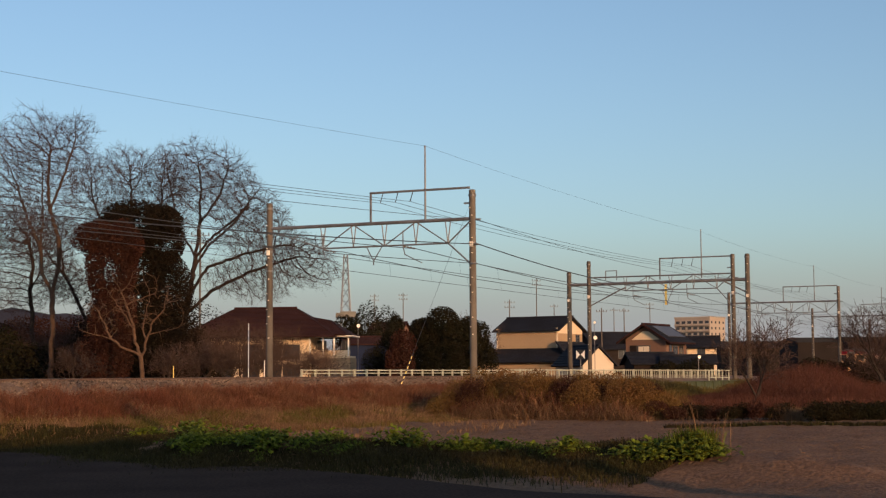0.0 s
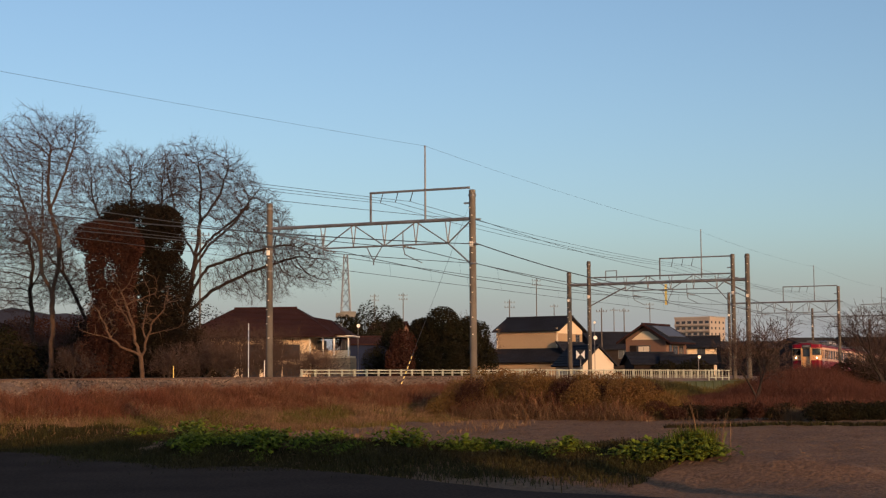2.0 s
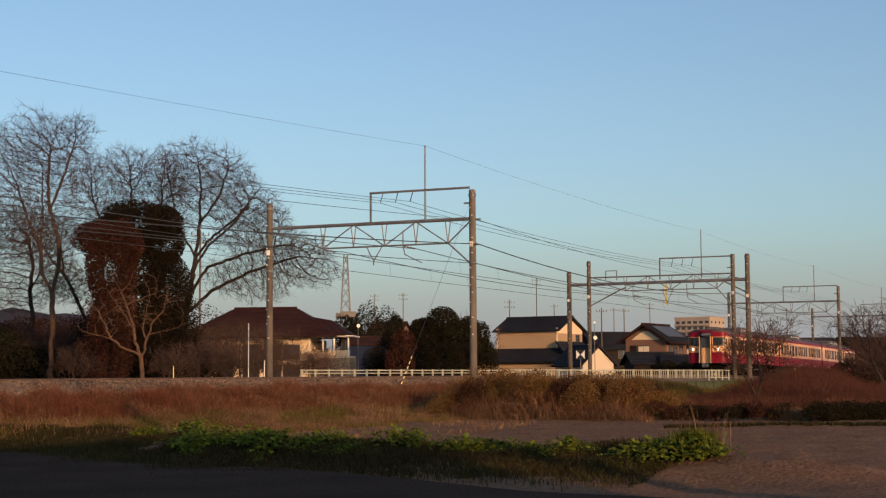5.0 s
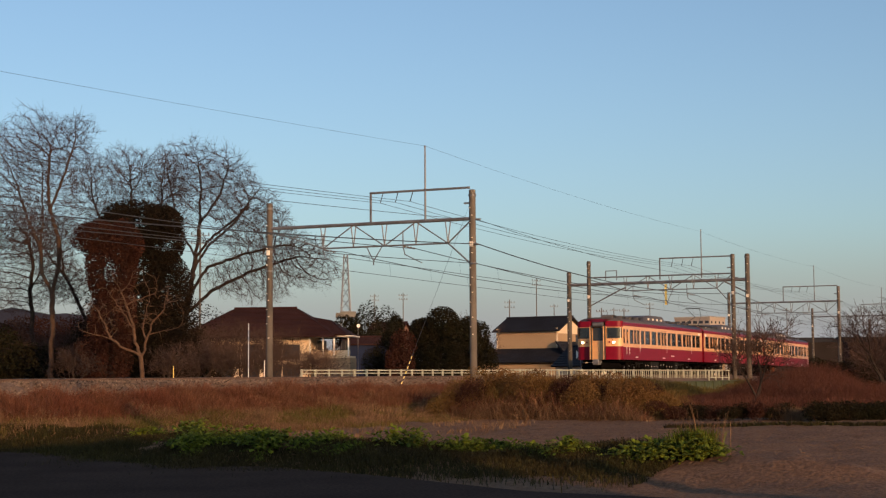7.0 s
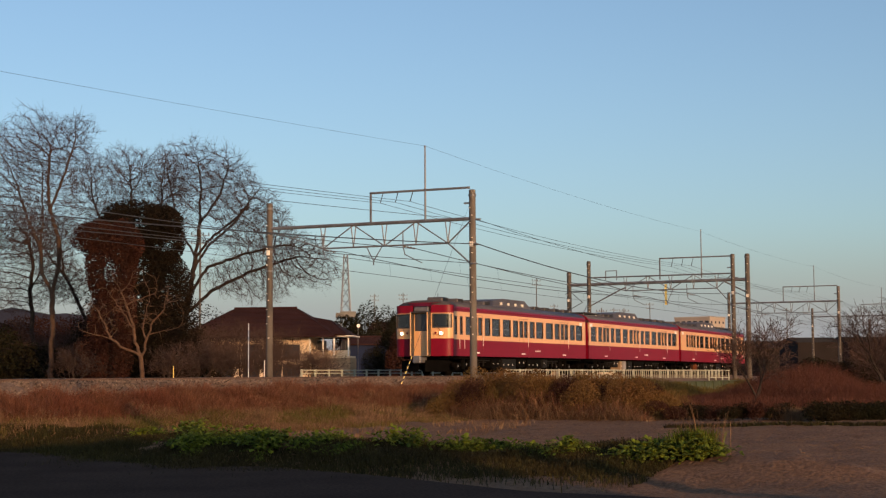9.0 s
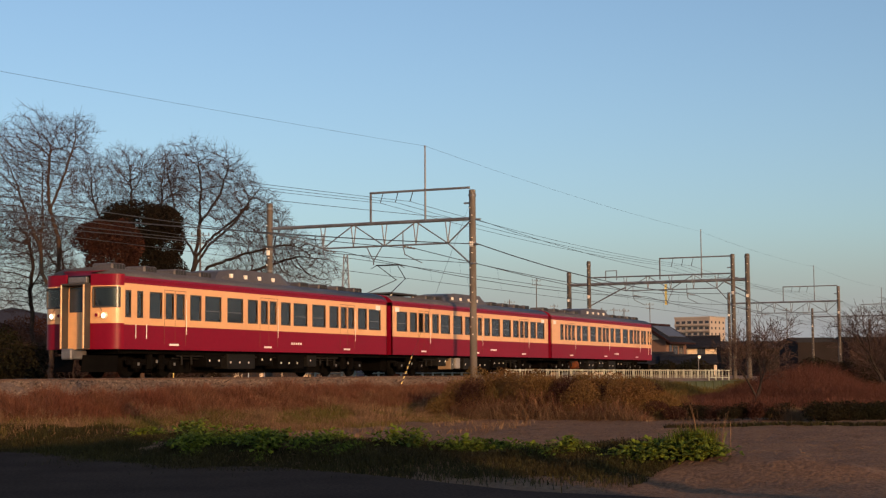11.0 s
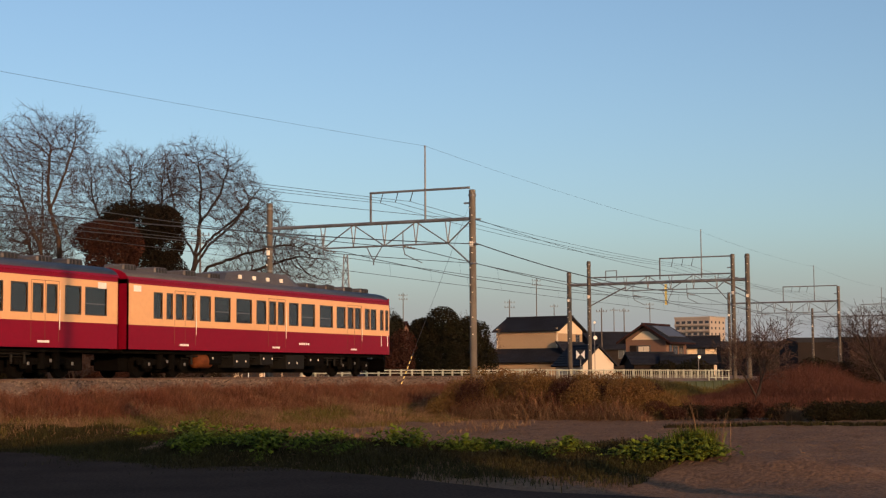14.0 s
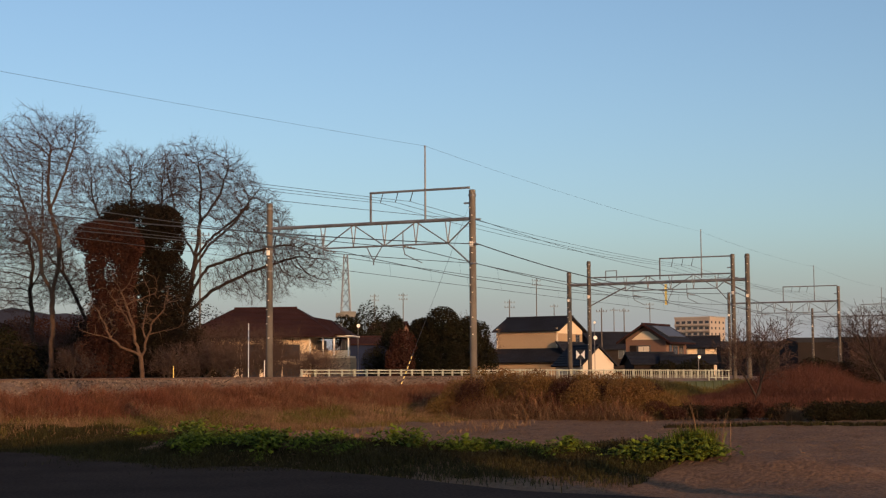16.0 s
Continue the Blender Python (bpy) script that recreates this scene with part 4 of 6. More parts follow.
    for k, (y, z) in enumerate(((-1.15, 0.74), (-0.95, 0.66))):
        pipes.tube((3.9, y, z), (15.6, y, z), 0.03, 0.03, 6)
    for x in (4.3, 4.9, 14.2, 14.8, 15.4):
        pipes.tube((x, -1.1, 0.45), (x, -1.1, 0.85), 0.045, 0.045, 7)
    if kind == "tail":
        part("air_tank", Shape().lathe([(0.05, 0.0), (0.24, 0.05), (0.26, 0.12), (0.26, 0.9), (0.24, 0.97), (0.05, 1.02)], 14, (4.55, -1.0, 0.58), "x"), material("rusty_tank", (0.13, 0.04, 0.015), 0.8, spread=0.3), car, "rusty orange air tank", True)
    part("pipework", pipes, UNDER_GREY, car)
    axles = bogie(car, 2.85) + bogie(car, LENGTH - 2.85)
    return car, axles


CARS = [rail_car(k) for k in ("lead", "middle", "tail")]
SPEED = 13.13


def tail_end(t):
    return 81.16 - SPEED * (t - 12.5)


def motions():
    for k, (car, axles) in enumerate(CARS):
        rows = []
        for i in range(33):
            x = tail_end(i / 2) - 59.5 + 20 * k
            a, b = rail_level(x + 2.85), rail_level(x + 16.65)
            dip = math.atan2(a - b, 13.8)
            rows.append((i / 2, pose(x, 0.06, a + 2.85 * math.tan(dip), 0, math.degrees(dip), 0)))
        walk(car, rows)
        for ws, x in axles:
            walk(ws, [(i / 20, pose(x, 0, 0.43, 0, -math.degrees(SPEED * i / 20 / 0.43), 0)) for i in range(321)])


# ---- houses and far buildings ----
def window(parent, w, h, at, mat=None, bars=1):
    f = Shape()
    t = 0.06
    f.box((-w / 2 - t, -0.05, -h / 2 - t), (-w / 2, 0.03, h / 2 + t)).box((w / 2, -0.05, -h / 2 - t), (w / 2 + t, 0.03, h / 2 + t))
    f.box((-w / 2, -0.05, -h / 2 - t), (w / 2, 0.03, -h / 2)).box((-w / 2, -0.05, h / 2), (w / 2, 0.03, h / 2 + t))
    for k in range(bars):
        x = -w / 2 + w * (k + 1) / (bars + 1)
        f.box((x - 0.03, -0.04, -h / 2), (x + 0.03, 0.02, h / 2))
    win = part("window", f, DARK_STEEL, parent, at=at)
    part("pane", Shape().box((-w / 2, -0.015, -h / 2), (w / 2, -0.005, h / 2)), mat or PANE, win)
    return win


def tiled_slope(parent, a, b, c, d, mat, t=0.12):
    """A roof slope a-b (eaves) c-d (ridge), stepped up in courses of tiles."""
    a, b, c, d = (Vector(p) for p in (a, b, c, d))
    nrm = (b - a).cross(d - a).normalized()
    if nrm.z < 0:
        nrm = -nrm
    n = max(3, int((d - a).length / 0.34))
    prof = [(0.0, 0.0), (0.0, t)]
    for k in range(n):
        prof += [(k / n, t + 0.06), ((k + 1) / n, t + 0.01)]
    prof += [(1.0, 0.0)]
    s, m = Shape(), len(prof)
    s.v = [p.lerp(q, u) + nrm * h for p, q in ((a, d), (b, c)) for u, h in prof]
    s.f = [(i, (i + 1) % m, m + (i + 1) % m, m + i) for i in range(m)] + [tuple(range(m)), tuple(range(m, 2 * m))]
    return part("roof", s, mat, parent)


def gable_house(name, label, at, w, d, z_eave, z_ridge, wall_mat, roof_mat, wins=(), over=0.6, foot=-1.0):
    """Ridge along local x; the gables close the ends. wins: (face, along, z, width, height, bars)."""
    h = thing(name, label, "house", at)
    walls = Shape().box((-w / 2, -d / 2, foot), (w / 2, d / 2, z_eave))
    for x in (-w / 2, w / 2 - 0.15):
        walls.sheet([(x, -d / 2, z_eave), (x, d / 2, z_eave), (x, 0, z_ridge - 0.1)], (0.15, 0, 0))
    wall = part("wall", walls, wall_mat, h)
    o = over
    dz = (z_ridge - z_eave) / (d / 2) * o
    for s in (-1, 1):
        tiled_slope(h, (-w / 2 - o, s * (d / 2 + o), z_eave - dz), (w / 2 + o, s * (d / 2 + o), z_eave - dz), (w / 2 + o, 0, z_ridge), (-w / 2 - o, 0, z_ridge), roof_mat)
    part("ridge", Shape().tube((-w / 2 - o, 0, z_ridge + 0.14), (w / 2 + o, 0, z_ridge + 0.14), 0.16, 0.16, 8), roof_mat, h)
    for face, along, z, ww, hh, bars in wins:
        m = {"f": pose(along, -d / 2 - 0.02, z), "r": pose(w / 2 + 0.02, along, z, 0, 0, 90), "l": pose(-w / 2 - 0.02, along, z, 0, 0, -90)}[face]
        window(wall, ww, hh, m, bars=bars)
    return h


def hip_roof(parent, w, d, z0, z1, mat, over=0.7):
    a, b, r = w / 2 + over, d / 2 + over, max(0.1, w / 2 - d / 2)
    tiled_slope(parent, (-a, -b, z0), (a, -b, z0), (r, 0, z1), (-r, 0, z1), mat)
    tiled_slope(parent, (-a, b, z0), (a, b, z0), (r, 0, z1), (-r, 0, z1), mat)
    tiled_slope(parent, (a, -b, z0), (a, b, z0), (r, 0.02, z1), (r, -0.02, z1), mat)
    tiled_slope(parent, (-a, -b, z0), (-a, b, z0), (-r, 0.02, z1), (-r, -0.02, z1), mat)
    part("ridge", Shape().tube((-r, 0, z1 + 0.15), (r, 0, z1 + 0.15), 0.17, 0.17, 8), mat, parent)


def ray(px, py, dist):
    """A place along a sight line given by its offsets from the view's centre, in the picture's widths of 1568."""
    m, f = VIEW.to_3x3(), 784 / math.tan(radians(31.5025) / 2)
    way = m @ Vector(((px - 784) / f, (441 - py) / f, -1))
    return Vector(EYE) + way * dist


def facing(turn=0.0):
    """The turn about z by which a local -y face looks back along the view, plus an extra turn."""
    return math.degrees(0.42069) - 90 + turn


def house_at(px, dist, turn):
    p = ray(px, 640, dist)
    return pose(p.x, p.y, 0, 0, 0, facing(turn))


# two-storey house with a dark tiled roof, and its lower storey's roof
h = gable_house("house", "two-storey tan house with dark tiled gable roofs", house_at(956, 203, -30), 8.6, 7.4, 5.65, 7.25, TAN_WALL, SLATE,
                [("r", 2.2, 4.6, 1.0, 0.9, 1)], 0.5)
part("gable_panel", Shape().sheet([(4.32, -3.6, 5.2), (4.32, 3.6, 5.2), (4.32, 3.6, 5.6), (4.32, 0, 7.05), (4.32, -3.6, 5.6)], (0.03, 0, 0)), CREAM_WALL, h, "bright cream gable")
for k in range(11):
    part("siding_board", Shape().sheet([(-4.28, -3.70, 3.25 + 0.2 * k), (-4.28, -3.735, 3.25 + 0.2 * k), (-4.28, -3.70, 3.44 + 0.2 * k)], (8.44, 0, 0)), TAN_WALL, h)
for x in (-4.36, 4.16):
    part("corner_board", Shape().box((x, -3.76, 3.2), (x + 0.2, -3.66, 5.9)), CREAM_WALL, h, "pale corner board")
part("frieze", Shape().box((-4.3, -3.75, 5.3), (4.3, -3.68, 5.65)), CREAM_WALL, h, "pale band under the eaves")
part("lower_wall", Shape().box((-8.6, -6.2, -1.0), (5.6, -3.4, 1.55)).box((4.2, -6.2, -1.0), (7.0, 3.2, 1.55)), TAN_WALL, h)
tiled_slope(h, (-9.4, -6.9, 1.5), (6.8, -6.9, 1.5), (5.6, -3.6, 3.25), (-7.6, -3.6, 3.25), SLATE)
tiled_slope(h, (-9.4, -6.9, 1.5), (-9.4, 3.2, 1.5), (-7.6, 3.0, 3.25), (-7.6, -3.6, 3.25), SLATE)
part("lean_to", Shape().box((-7.6, -3.6, -1.0), (-4.2, 3.0, 3.2)), TAN_WALL, h)
tiled_slope(h, (7.6, -6.9, 1.5), (7.6, 3.6, 1.5), (4.4, 3.2, 4.1), (4.4, -4.6, 4.1), SLATE)
part("coping", Shape().box((-7.4, -8.6, -1.0), (8.0, -8.3, 0.75)).box((-7.5, -8.7, 0.75), (8.1, -8.2, 0.88)), TAN_WALL, h, "tan garden wall")

# low wing with a pale gable
gable_house("shed", "low white-gabled wing with a dark tiled roof", house_at(1034, 168, -66), 6.0, 3.7, 1.15, 2.9, WHITE_WALL, SLATE, (), 0.35)

# brown house: gable end towards the line, long side in shade
h = gable_house("house", "brown two-storey house with a dark tiled roof and red ridge", house_at(1162, 200, 60), 7.0, 5.4, 4.4, 6.1, BROWN_WALL, SLATE,
                [("l", 0.25, 3.05, 1.7, 0.95, 1), ("f", -2.0, 2.9, 0.7, 1.5, 0), ("f", -0.4, 2.9, 1.3, 1.3, 1), ("f", 1.6, 2.9, 1.3, 1.3, 1)], 0.85)
part("gable_panel", Shape().sheet([(-3.52, -1.9, 4.3), (-3.52, 1.9, 4.3), (-3.52, 0.4, 5.35), (-3.52, -0.4, 5.35)], (-0.03, 0, 0)), CREAM_WALL, h, "bright cream gable")
part("shutter", Shape().box((-3.62, 1.2, 2.5), (-3.52, 2.1, 3.6), 0.02), DARK_WALL, h, "dark folded shutter")
part("curtain", Shape().box((-3.56, -0.5, 2.65), (-3.535, 0.95, 3.45)), WHITE_WALL, h, "pale drawn curtain")
part("ridge_tiles", Shape().box((-4.4, -0.22, 6.15), (4.4, 0.22, 6.4), 0.05), RED_TILE, h, "red-brown ridge tiles")
for a in (-1, 1):
    part("verge", Shape().sheet([(-4.42, 0, 6.32), (-4.42, a * 3.6, 4.02), (-4.42, a * 3.6, 3.78), (-4.42, 0, 6.05)], (0.14, 0, 0)), RED_TILE, h, "red-brown gable verge")
part("eaves_board", Shape().box((-4.4, -3.62, 3.76), (4.4, -3.5, 3.94)), RED_TILE, h, "red-brown eaves")
part("solar_panel", Shape().sheet([(-2.6, -2.7, 4.66), (3.2, -2.7, 4.66), (3.2, -0.5, 6.02), (-2.6, -0.5, 6.02)], (0, -0.03, 0.06)), PANEL, h, "dark glossy solar panel")
gable_house("house", "small cream annex with a dark roof", house_at(1243, 206, -12), 3.6, 4.0, 3.6, 4.7, CREAM_WALL, SLATE, [("f", 0, 2.9, 0.9, 0.9, 1)], 0.6)
gable_house("house", "low outbuilding with a wide dark roof", house_at(1150, 186, 8), 5.0, 4.5, 1.3, 2.35, DARK_WALL, SLATE, (), 0.5)
gable_house("house", "low outbuilding with a wide dark roof", house_at(1218, 184, -5), 5.6, 4.0, 1.2, 2.0, DARK_WALL, SLATE, (), 0.5)
gable_house("house", "dark grey roofed house behind", house_at(1085, 240, 20), 9, 7, 4.0, 6.2, DARK_WALL, SLATE, [("f", 0, 3, 1.6, 1.2, 1)], 0.6)

# the old house behind the bare trees, with a balcony
at = house_at(470, 172, -6)
h = thing("house", "cream house with a wide red-brown hipped roof and a timber balcony", "house", at)
wall = part("wall", Shape().box((-8.0, -3.5, -1.0), (5.5, 3.5, 4.15)), CREAM_WALL, h)
hip_roof(h, 15.5, 8.5, 4.15, 7.3, RED_TILE, 0.8)
for x in (-6.4, -3.6, -0.8, 1.6, 3.6):
    window(wall, 1.7, 1.5, pose(x, -3.53, 2.6), bars=1)
    window(wall, 1.7, 1.6, pose(x, -3.53, 0.4), bars=1)
tiled_slope(h, (2.2, -4.4, 4.35), (9.6, -4.4, 4.35), (7.2, 0.0, 6.0), (2.2, 0.0, 6.9), RED_TILE)
tiled_slope(h, (9.6, -4.4, 4.35), (9.6, 3.0, 4.35), (7.2, 0.1, 6.0), (7.2, 0.0, 6.0), RED_TILE)
part("balcony", Shape().box((5.5, -3.4, 1.95), (9.9, 0.5, 2.15)).box((5.5, -3.4, 2.15), (9.9, -3.32, 2.75)), CREAM_WALL, h, "pale timber balcony")
part("awning", Shape().box((3.5, -4.0, 4.2), (10.3, 1.0, 4.32), 0.02), WHITE, h, "thin pale awning")
for x in (5.6, 7.0, 8.2, 9.75):
    part("post", Shape().box((x - 0.07, -3.45, 2.1), (x + 0.07, -3.3, 4.2)), WHITE, h)
part("lower_store", Shape().box((6.7, -3.9, -1.0), (10.0, 0.4, 1.92)), TAN_WALL, h, "plain tan ground-floor store")
for x in (6.3, 8.9):
    window(wall, 0.9, 1.4, pose(x, -0.2, 3.1), bars=1)

h = gable_house("house", "blue sheet-clad workshop with a red roof", house_at(652, 215, 10), 7.0, 7.0, 4.2, 5.2, BLUE_WALL, RED_TILE, (), 0.3)
h = gable_house("house", "far house with a red tiled roof", house_at(690, 345, -15), 7.0, 7.0, 9.8, 11.6, BROWN_WALL, RED_TILE, (), 0.6)
h = gable_house("house", "low brown building with a flat-pitched dark roof", house_at(1435, 240, 8), 7.0, 8.0, 4.6, 5.1, DARK_WALL, SLATE, (), 0.2)
h = gable_house("house", "long brown building with a flat-pitched dark roof", house_at(1530, 250, 12), 9.0, 8.0, 4.8, 5.4, RED_TILE, SLATE, (), 0.2)
h = gable_house("house", "long low building with a dark roof", house_at(1345, 260, 12), 17.0, 8.0, 4.0, 5.0, DARK_WALL, SLATE, (), 0.3)


# apartment block far behind, floors of windows on two faces
def apartment(at, w, d, floors, bays, mat, label):
    a = thing("apartment_building", label, "building", at)
    hgt = floors * 2.95 + 1.2
    wall = part("wall", Shape().box((-w / 2, -d / 2, -4), (w / 2, d / 2, hgt)), mat, a)
    part("parapet", Shape().box((-w / 2 - 0.3, -d / 2 - 0.3, hgt), (w / 2 + 0.3, d / 2 + 0.3, hgt + 0.9)), mat, a)
    slab = Shape().box((-w / bays / 2 + 0.15, -1.1, 0), (w / bays / 2 - 0.15, 0, 0.2)).box((-w / bays / 2 + 0.15, -1.15, 0.2), (w / bays / 2 - 0.15, -1.02, 1.1)).mesh("balcony", mat)
    pane = Shape().box((-w / bays * 0.32, -0.06, 0.25), (w / bays * 0.32, 0.05, 2.3)).mesh("window", PANE)
    side = Shape().box((-0.6, -0.06, 0.9), (0.6, 0.05, 2.1)).mesh("window", PANE)
    for f in range(floors):
        for b in range(bays):
            x = -w / 2 + w * (b + 0.5) / bays
            part("window", pane, None, wall, at=pose(x, -d / 2, 0.6 + f * 2.95))
            part("balcony", slab, None, a, at=pose(x, -d / 2, 0.4 + f * 2.95))
        for b in range(4):
            part("window", side, None, wall, at=pose(w / 2, -d / 2 + d * (b + 0.5) / 4, 0.6 + f * 2.95, 0, 0, 90))
            part("window", side, None, wall, at=pose(-w / 2, -d / 2 + d * (b + 0.5) / 4, 0.6 + f * 2.95, 0, 0, -90))
    return a


apartment(house_at(1240, 800, -38), 20, 16, 9, 6, FLAT_WALL, "tall beige apartment block with rows of windows")
apartment(house_at(1458, 420, -20), 10, 10, 2, 5, BROWN_WALL, "brown apartment block with rows of windows")

# lattice pylon
def pylon(px, dist, height, label):
    p = ray(px, 650, dist)
    t = thing("pylon", label, "pylon", pose(p.x, p.y, -3, 0, 0, 35))
    s = Shape()
    w0, w1 = 2.6, 0.5
    n = 12
    def corner(k, i):
        u = k / n
        w = (w0 + (w1 - w0) * u ** 0.8) / 1.0
        return Vector((w * (1 if i in (0, 1) else -1), w * (1 if i in (1, 2) else -1), height * u))
    for k in range(n):
        for i in range(4):
            s.tube(corner(k, i), corner(k + 1, i), 0.13, 0.12, 4, False)
            s.tube(corner(k, i), corner(k + 1, (i + 1) % 4), 0.07, 0.07, 3, False)
            s.tube(corner(k, (i + 1) % 4), corner(k + 1, i), 0.07, 0.07, 3, False)
    part("tower", s, STEEL, t)
    for z in (0.52,):
        part("platform", Shape().box((-5, -2.2, height * z), (5, 2.2, height * z + 0.3)).box((-5.2, -2.2, height * z), (-4.9, 2.2, height * z + 1.6)).box((4.9, -2.2, height * z), (5.2, 2.2, height * z + 1.6)), DARK_STEEL, t)
    return t


pylon(612, 440, 37, "grey steel lattice tower far behind the houses")


# utility poles and aerials on the skyline
def utility_pole(px, py_top, dist, arms=2):
    p = ray(px, 660, dist)
    top = ray(px, py_top, dist).z
    t = thing("utility_pole", "thin grey utility pole with cross arms", "pole", pose(p.x, p.y, -2, 0, 0, facing(25)), "far utility poles")
    part("shaft", Shape().tube((0, 0, 0), (0, 0, top + 2), 0.13, 0.08, 7), CONCRETE, t)
    for k in range(arms):
        arm = part("cross_arm", Shape().box((-0.95, -0.04, top + 1.42 - 0.8 * k), (0.95, 0.04, top + 1.48 - 0.8 * k)), STEEL, t)
        for x in (-0.85, -0.3, 0.3, 0.85):
            part("insulator", Shape().tube((x, 0, top + 1.5 - 0.8 * k), (x, 0, top + 1.75 - 0.8 * k), 0.06, 0.05, 6), DARK_STEEL, arm)


for px, py, dist in ((903, 530, 260), (951, 492, 300), (982, 538, 330), (1066, 545, 230), (1088, 545, 330), (1106, 545, 260), (1152, 535, 340), (714, 518, 310), (663, 520, 320), (1395, 545, 300), (353, 405, 150)):
    utility_pole(px, py, dist, 1 if py > 535 else 2)

# round mirror-like dishes and a white tank that catch the light
for px, py, dist, r in ((1053, 598, 150, 0.2), (1052, 571, 170, 0.13), (1237, 632, 130, 0.15), (634, 577, 168, 0.2)):
    p = ray(px, py, dist)
    d = thing("dish_aerial", "small white dish aerial on a thin pole", "aerial", pose(p.x, p.y, p.z, 0, 0, facing(15)), "dish aerials")
    part("dish", Shape().lathe([(0.02, 0.1), (r * 0.6, 0.05), (r, -0.08), (r * 0.95, -0.10), (r * 0.55, 0.02), (0.02, 0.07)], 16, axis="y"), WHITE, d, smooth=True)
    part("pole", Shape().tube((0, 0.1, 0), (0, 0.12, -p.z - 1.5), 0.035, 0.035, 6), STEEL, d)

# low hills on the horizon, hazy by their colour alone
for px, w, hgt, dist in ((20, 330, 112, 2400), (150, 260, 92, 2600), (900, 900, 30, 3300), (1400, 700, 28, 3000), (-300, 500, 80, 2500)):
    p = ray(px, 660, dist)
    s = Shape()
    n = 24
    pts = [(w * (k / n - 0.5) * 2, 0, hgt * (math.cos(math.pi * (k / n - 0.5)) ** 0.8 if 0 < k < n else 0) * (1 + 0.035 * math.sin(k * 1.7))) for k in range(n + 1)]
    s.v = [Vector((x, 0, z - 8)) for x, _, z in pts] + [Vector((x * 1.1, 300, -8)) for x, _, z in pts] + [Vector((x * 1.1, -120, -10)) for x, _, z in pts]
    for k in range(n):
        s.f += [(k, k + 1, n + 2 + k, n + 1 + k), (k, k + 1, 2 * n + 3 + k, 2 * n + 2 + k)]
    ob = solid("hill", s, HILL, "wooded hill on the horizon, haze put into its colour", "hill", "", "structure", True)
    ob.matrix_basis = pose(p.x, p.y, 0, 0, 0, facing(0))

# the house behind the camera whose shade lies on the road
gable_house("house", "two-storey house standing behind the field road", pose(-1.0, -40.9, 0, 0, 0, 90), 13.0, 8.0, 4.3, 5.8, TAN_WALL, SLATE, [("f", 0, 1.5, 1.6, 1.2, 1)], 0.6, -1.6)
p = thing("utility_pole", "concrete utility pole beside the field road", "pole", pose(13.6, -35.0, -1.6))
part("shaft", Shape().tube((0, 0, 0), (0, 0, 13.5), 0.19, 0.14, 10), CONCRETE, p)


# ---- trees ----
LENGTHS = (0.50, 0.34, 0.21, 0.125, 0.075)
RADII = (1.0, 0.38, 0.14, 0.06, 0.03)


def branches(start, way, size, radius, level, r, out, wide, up, kids):
    """Grows one limb in short bent pieces, then its side limbs; out collects (a, b, ra, rb, level)."""
    segs = (7, 6, 4, 3, 2)[level]
    length = size * LENGTHS[level] * r.uniform(0.8, 1.2)
    p, d = Vector(start), Vector(way).normalized()
    r0 = radius * RADII[level]
    r1 = r0 * 0.42
    pts = [(p.copy(), r0, d.copy())]
    bend = Vector((r.gauss(0, 1), r.gauss(0, 1), 0)) * 0.05
    for k in range(segs):
        jit = 0.07 + 0.03 * level
        d = (d + bend + Vector((r.gauss(0, jit), r.gauss(0, jit), r.gauss(0, jit * 0.6) + up * 0.10))).normalized()
        q = p + d * (length / segs)
        rad = r0 + (r1 - r0) * (k + 1) / segs
        out.append((p.copy(), q.copy(), pts[-1][1], rad, level))
        pts.append((q.copy(), rad, d.copy()))
        p = q
    if level >= len(kids):
        return
    n = kids[level]
    turn = r.uniform(0, 6.283)
    for k in range(n):
        lo = (0.34, 0.22, 0.18, 0.15)[level]
        u = lo + (1 - lo) * (k + 0.35 + 0.6 * r.random()) / n
        i = min(int(u * segs), segs - 1)
        a, ra, da = pts[i]
        t = min(max(u * segs - i, 0), 1)
        side = da.orthogonal().normalized()
        side.rotate(Matrix.Rotation(turn + 2.4 * k + r.uniform(-0.4, 0.4), 3, da))
        w = wide * r.uniform(0.75, 1.2) * (1.15 - 0.4 * u)
        dd = (da * (1 - w * 0.6) + side * w + Vector((0, 0, up * 0.3))).normalized()
        branches(a.lerp(pts[i + 1][0], t), dd, size * (1.12 - 0.35 * u if level == 0 else 1.0), radius, level + 1, r, out, wide, up, kids)


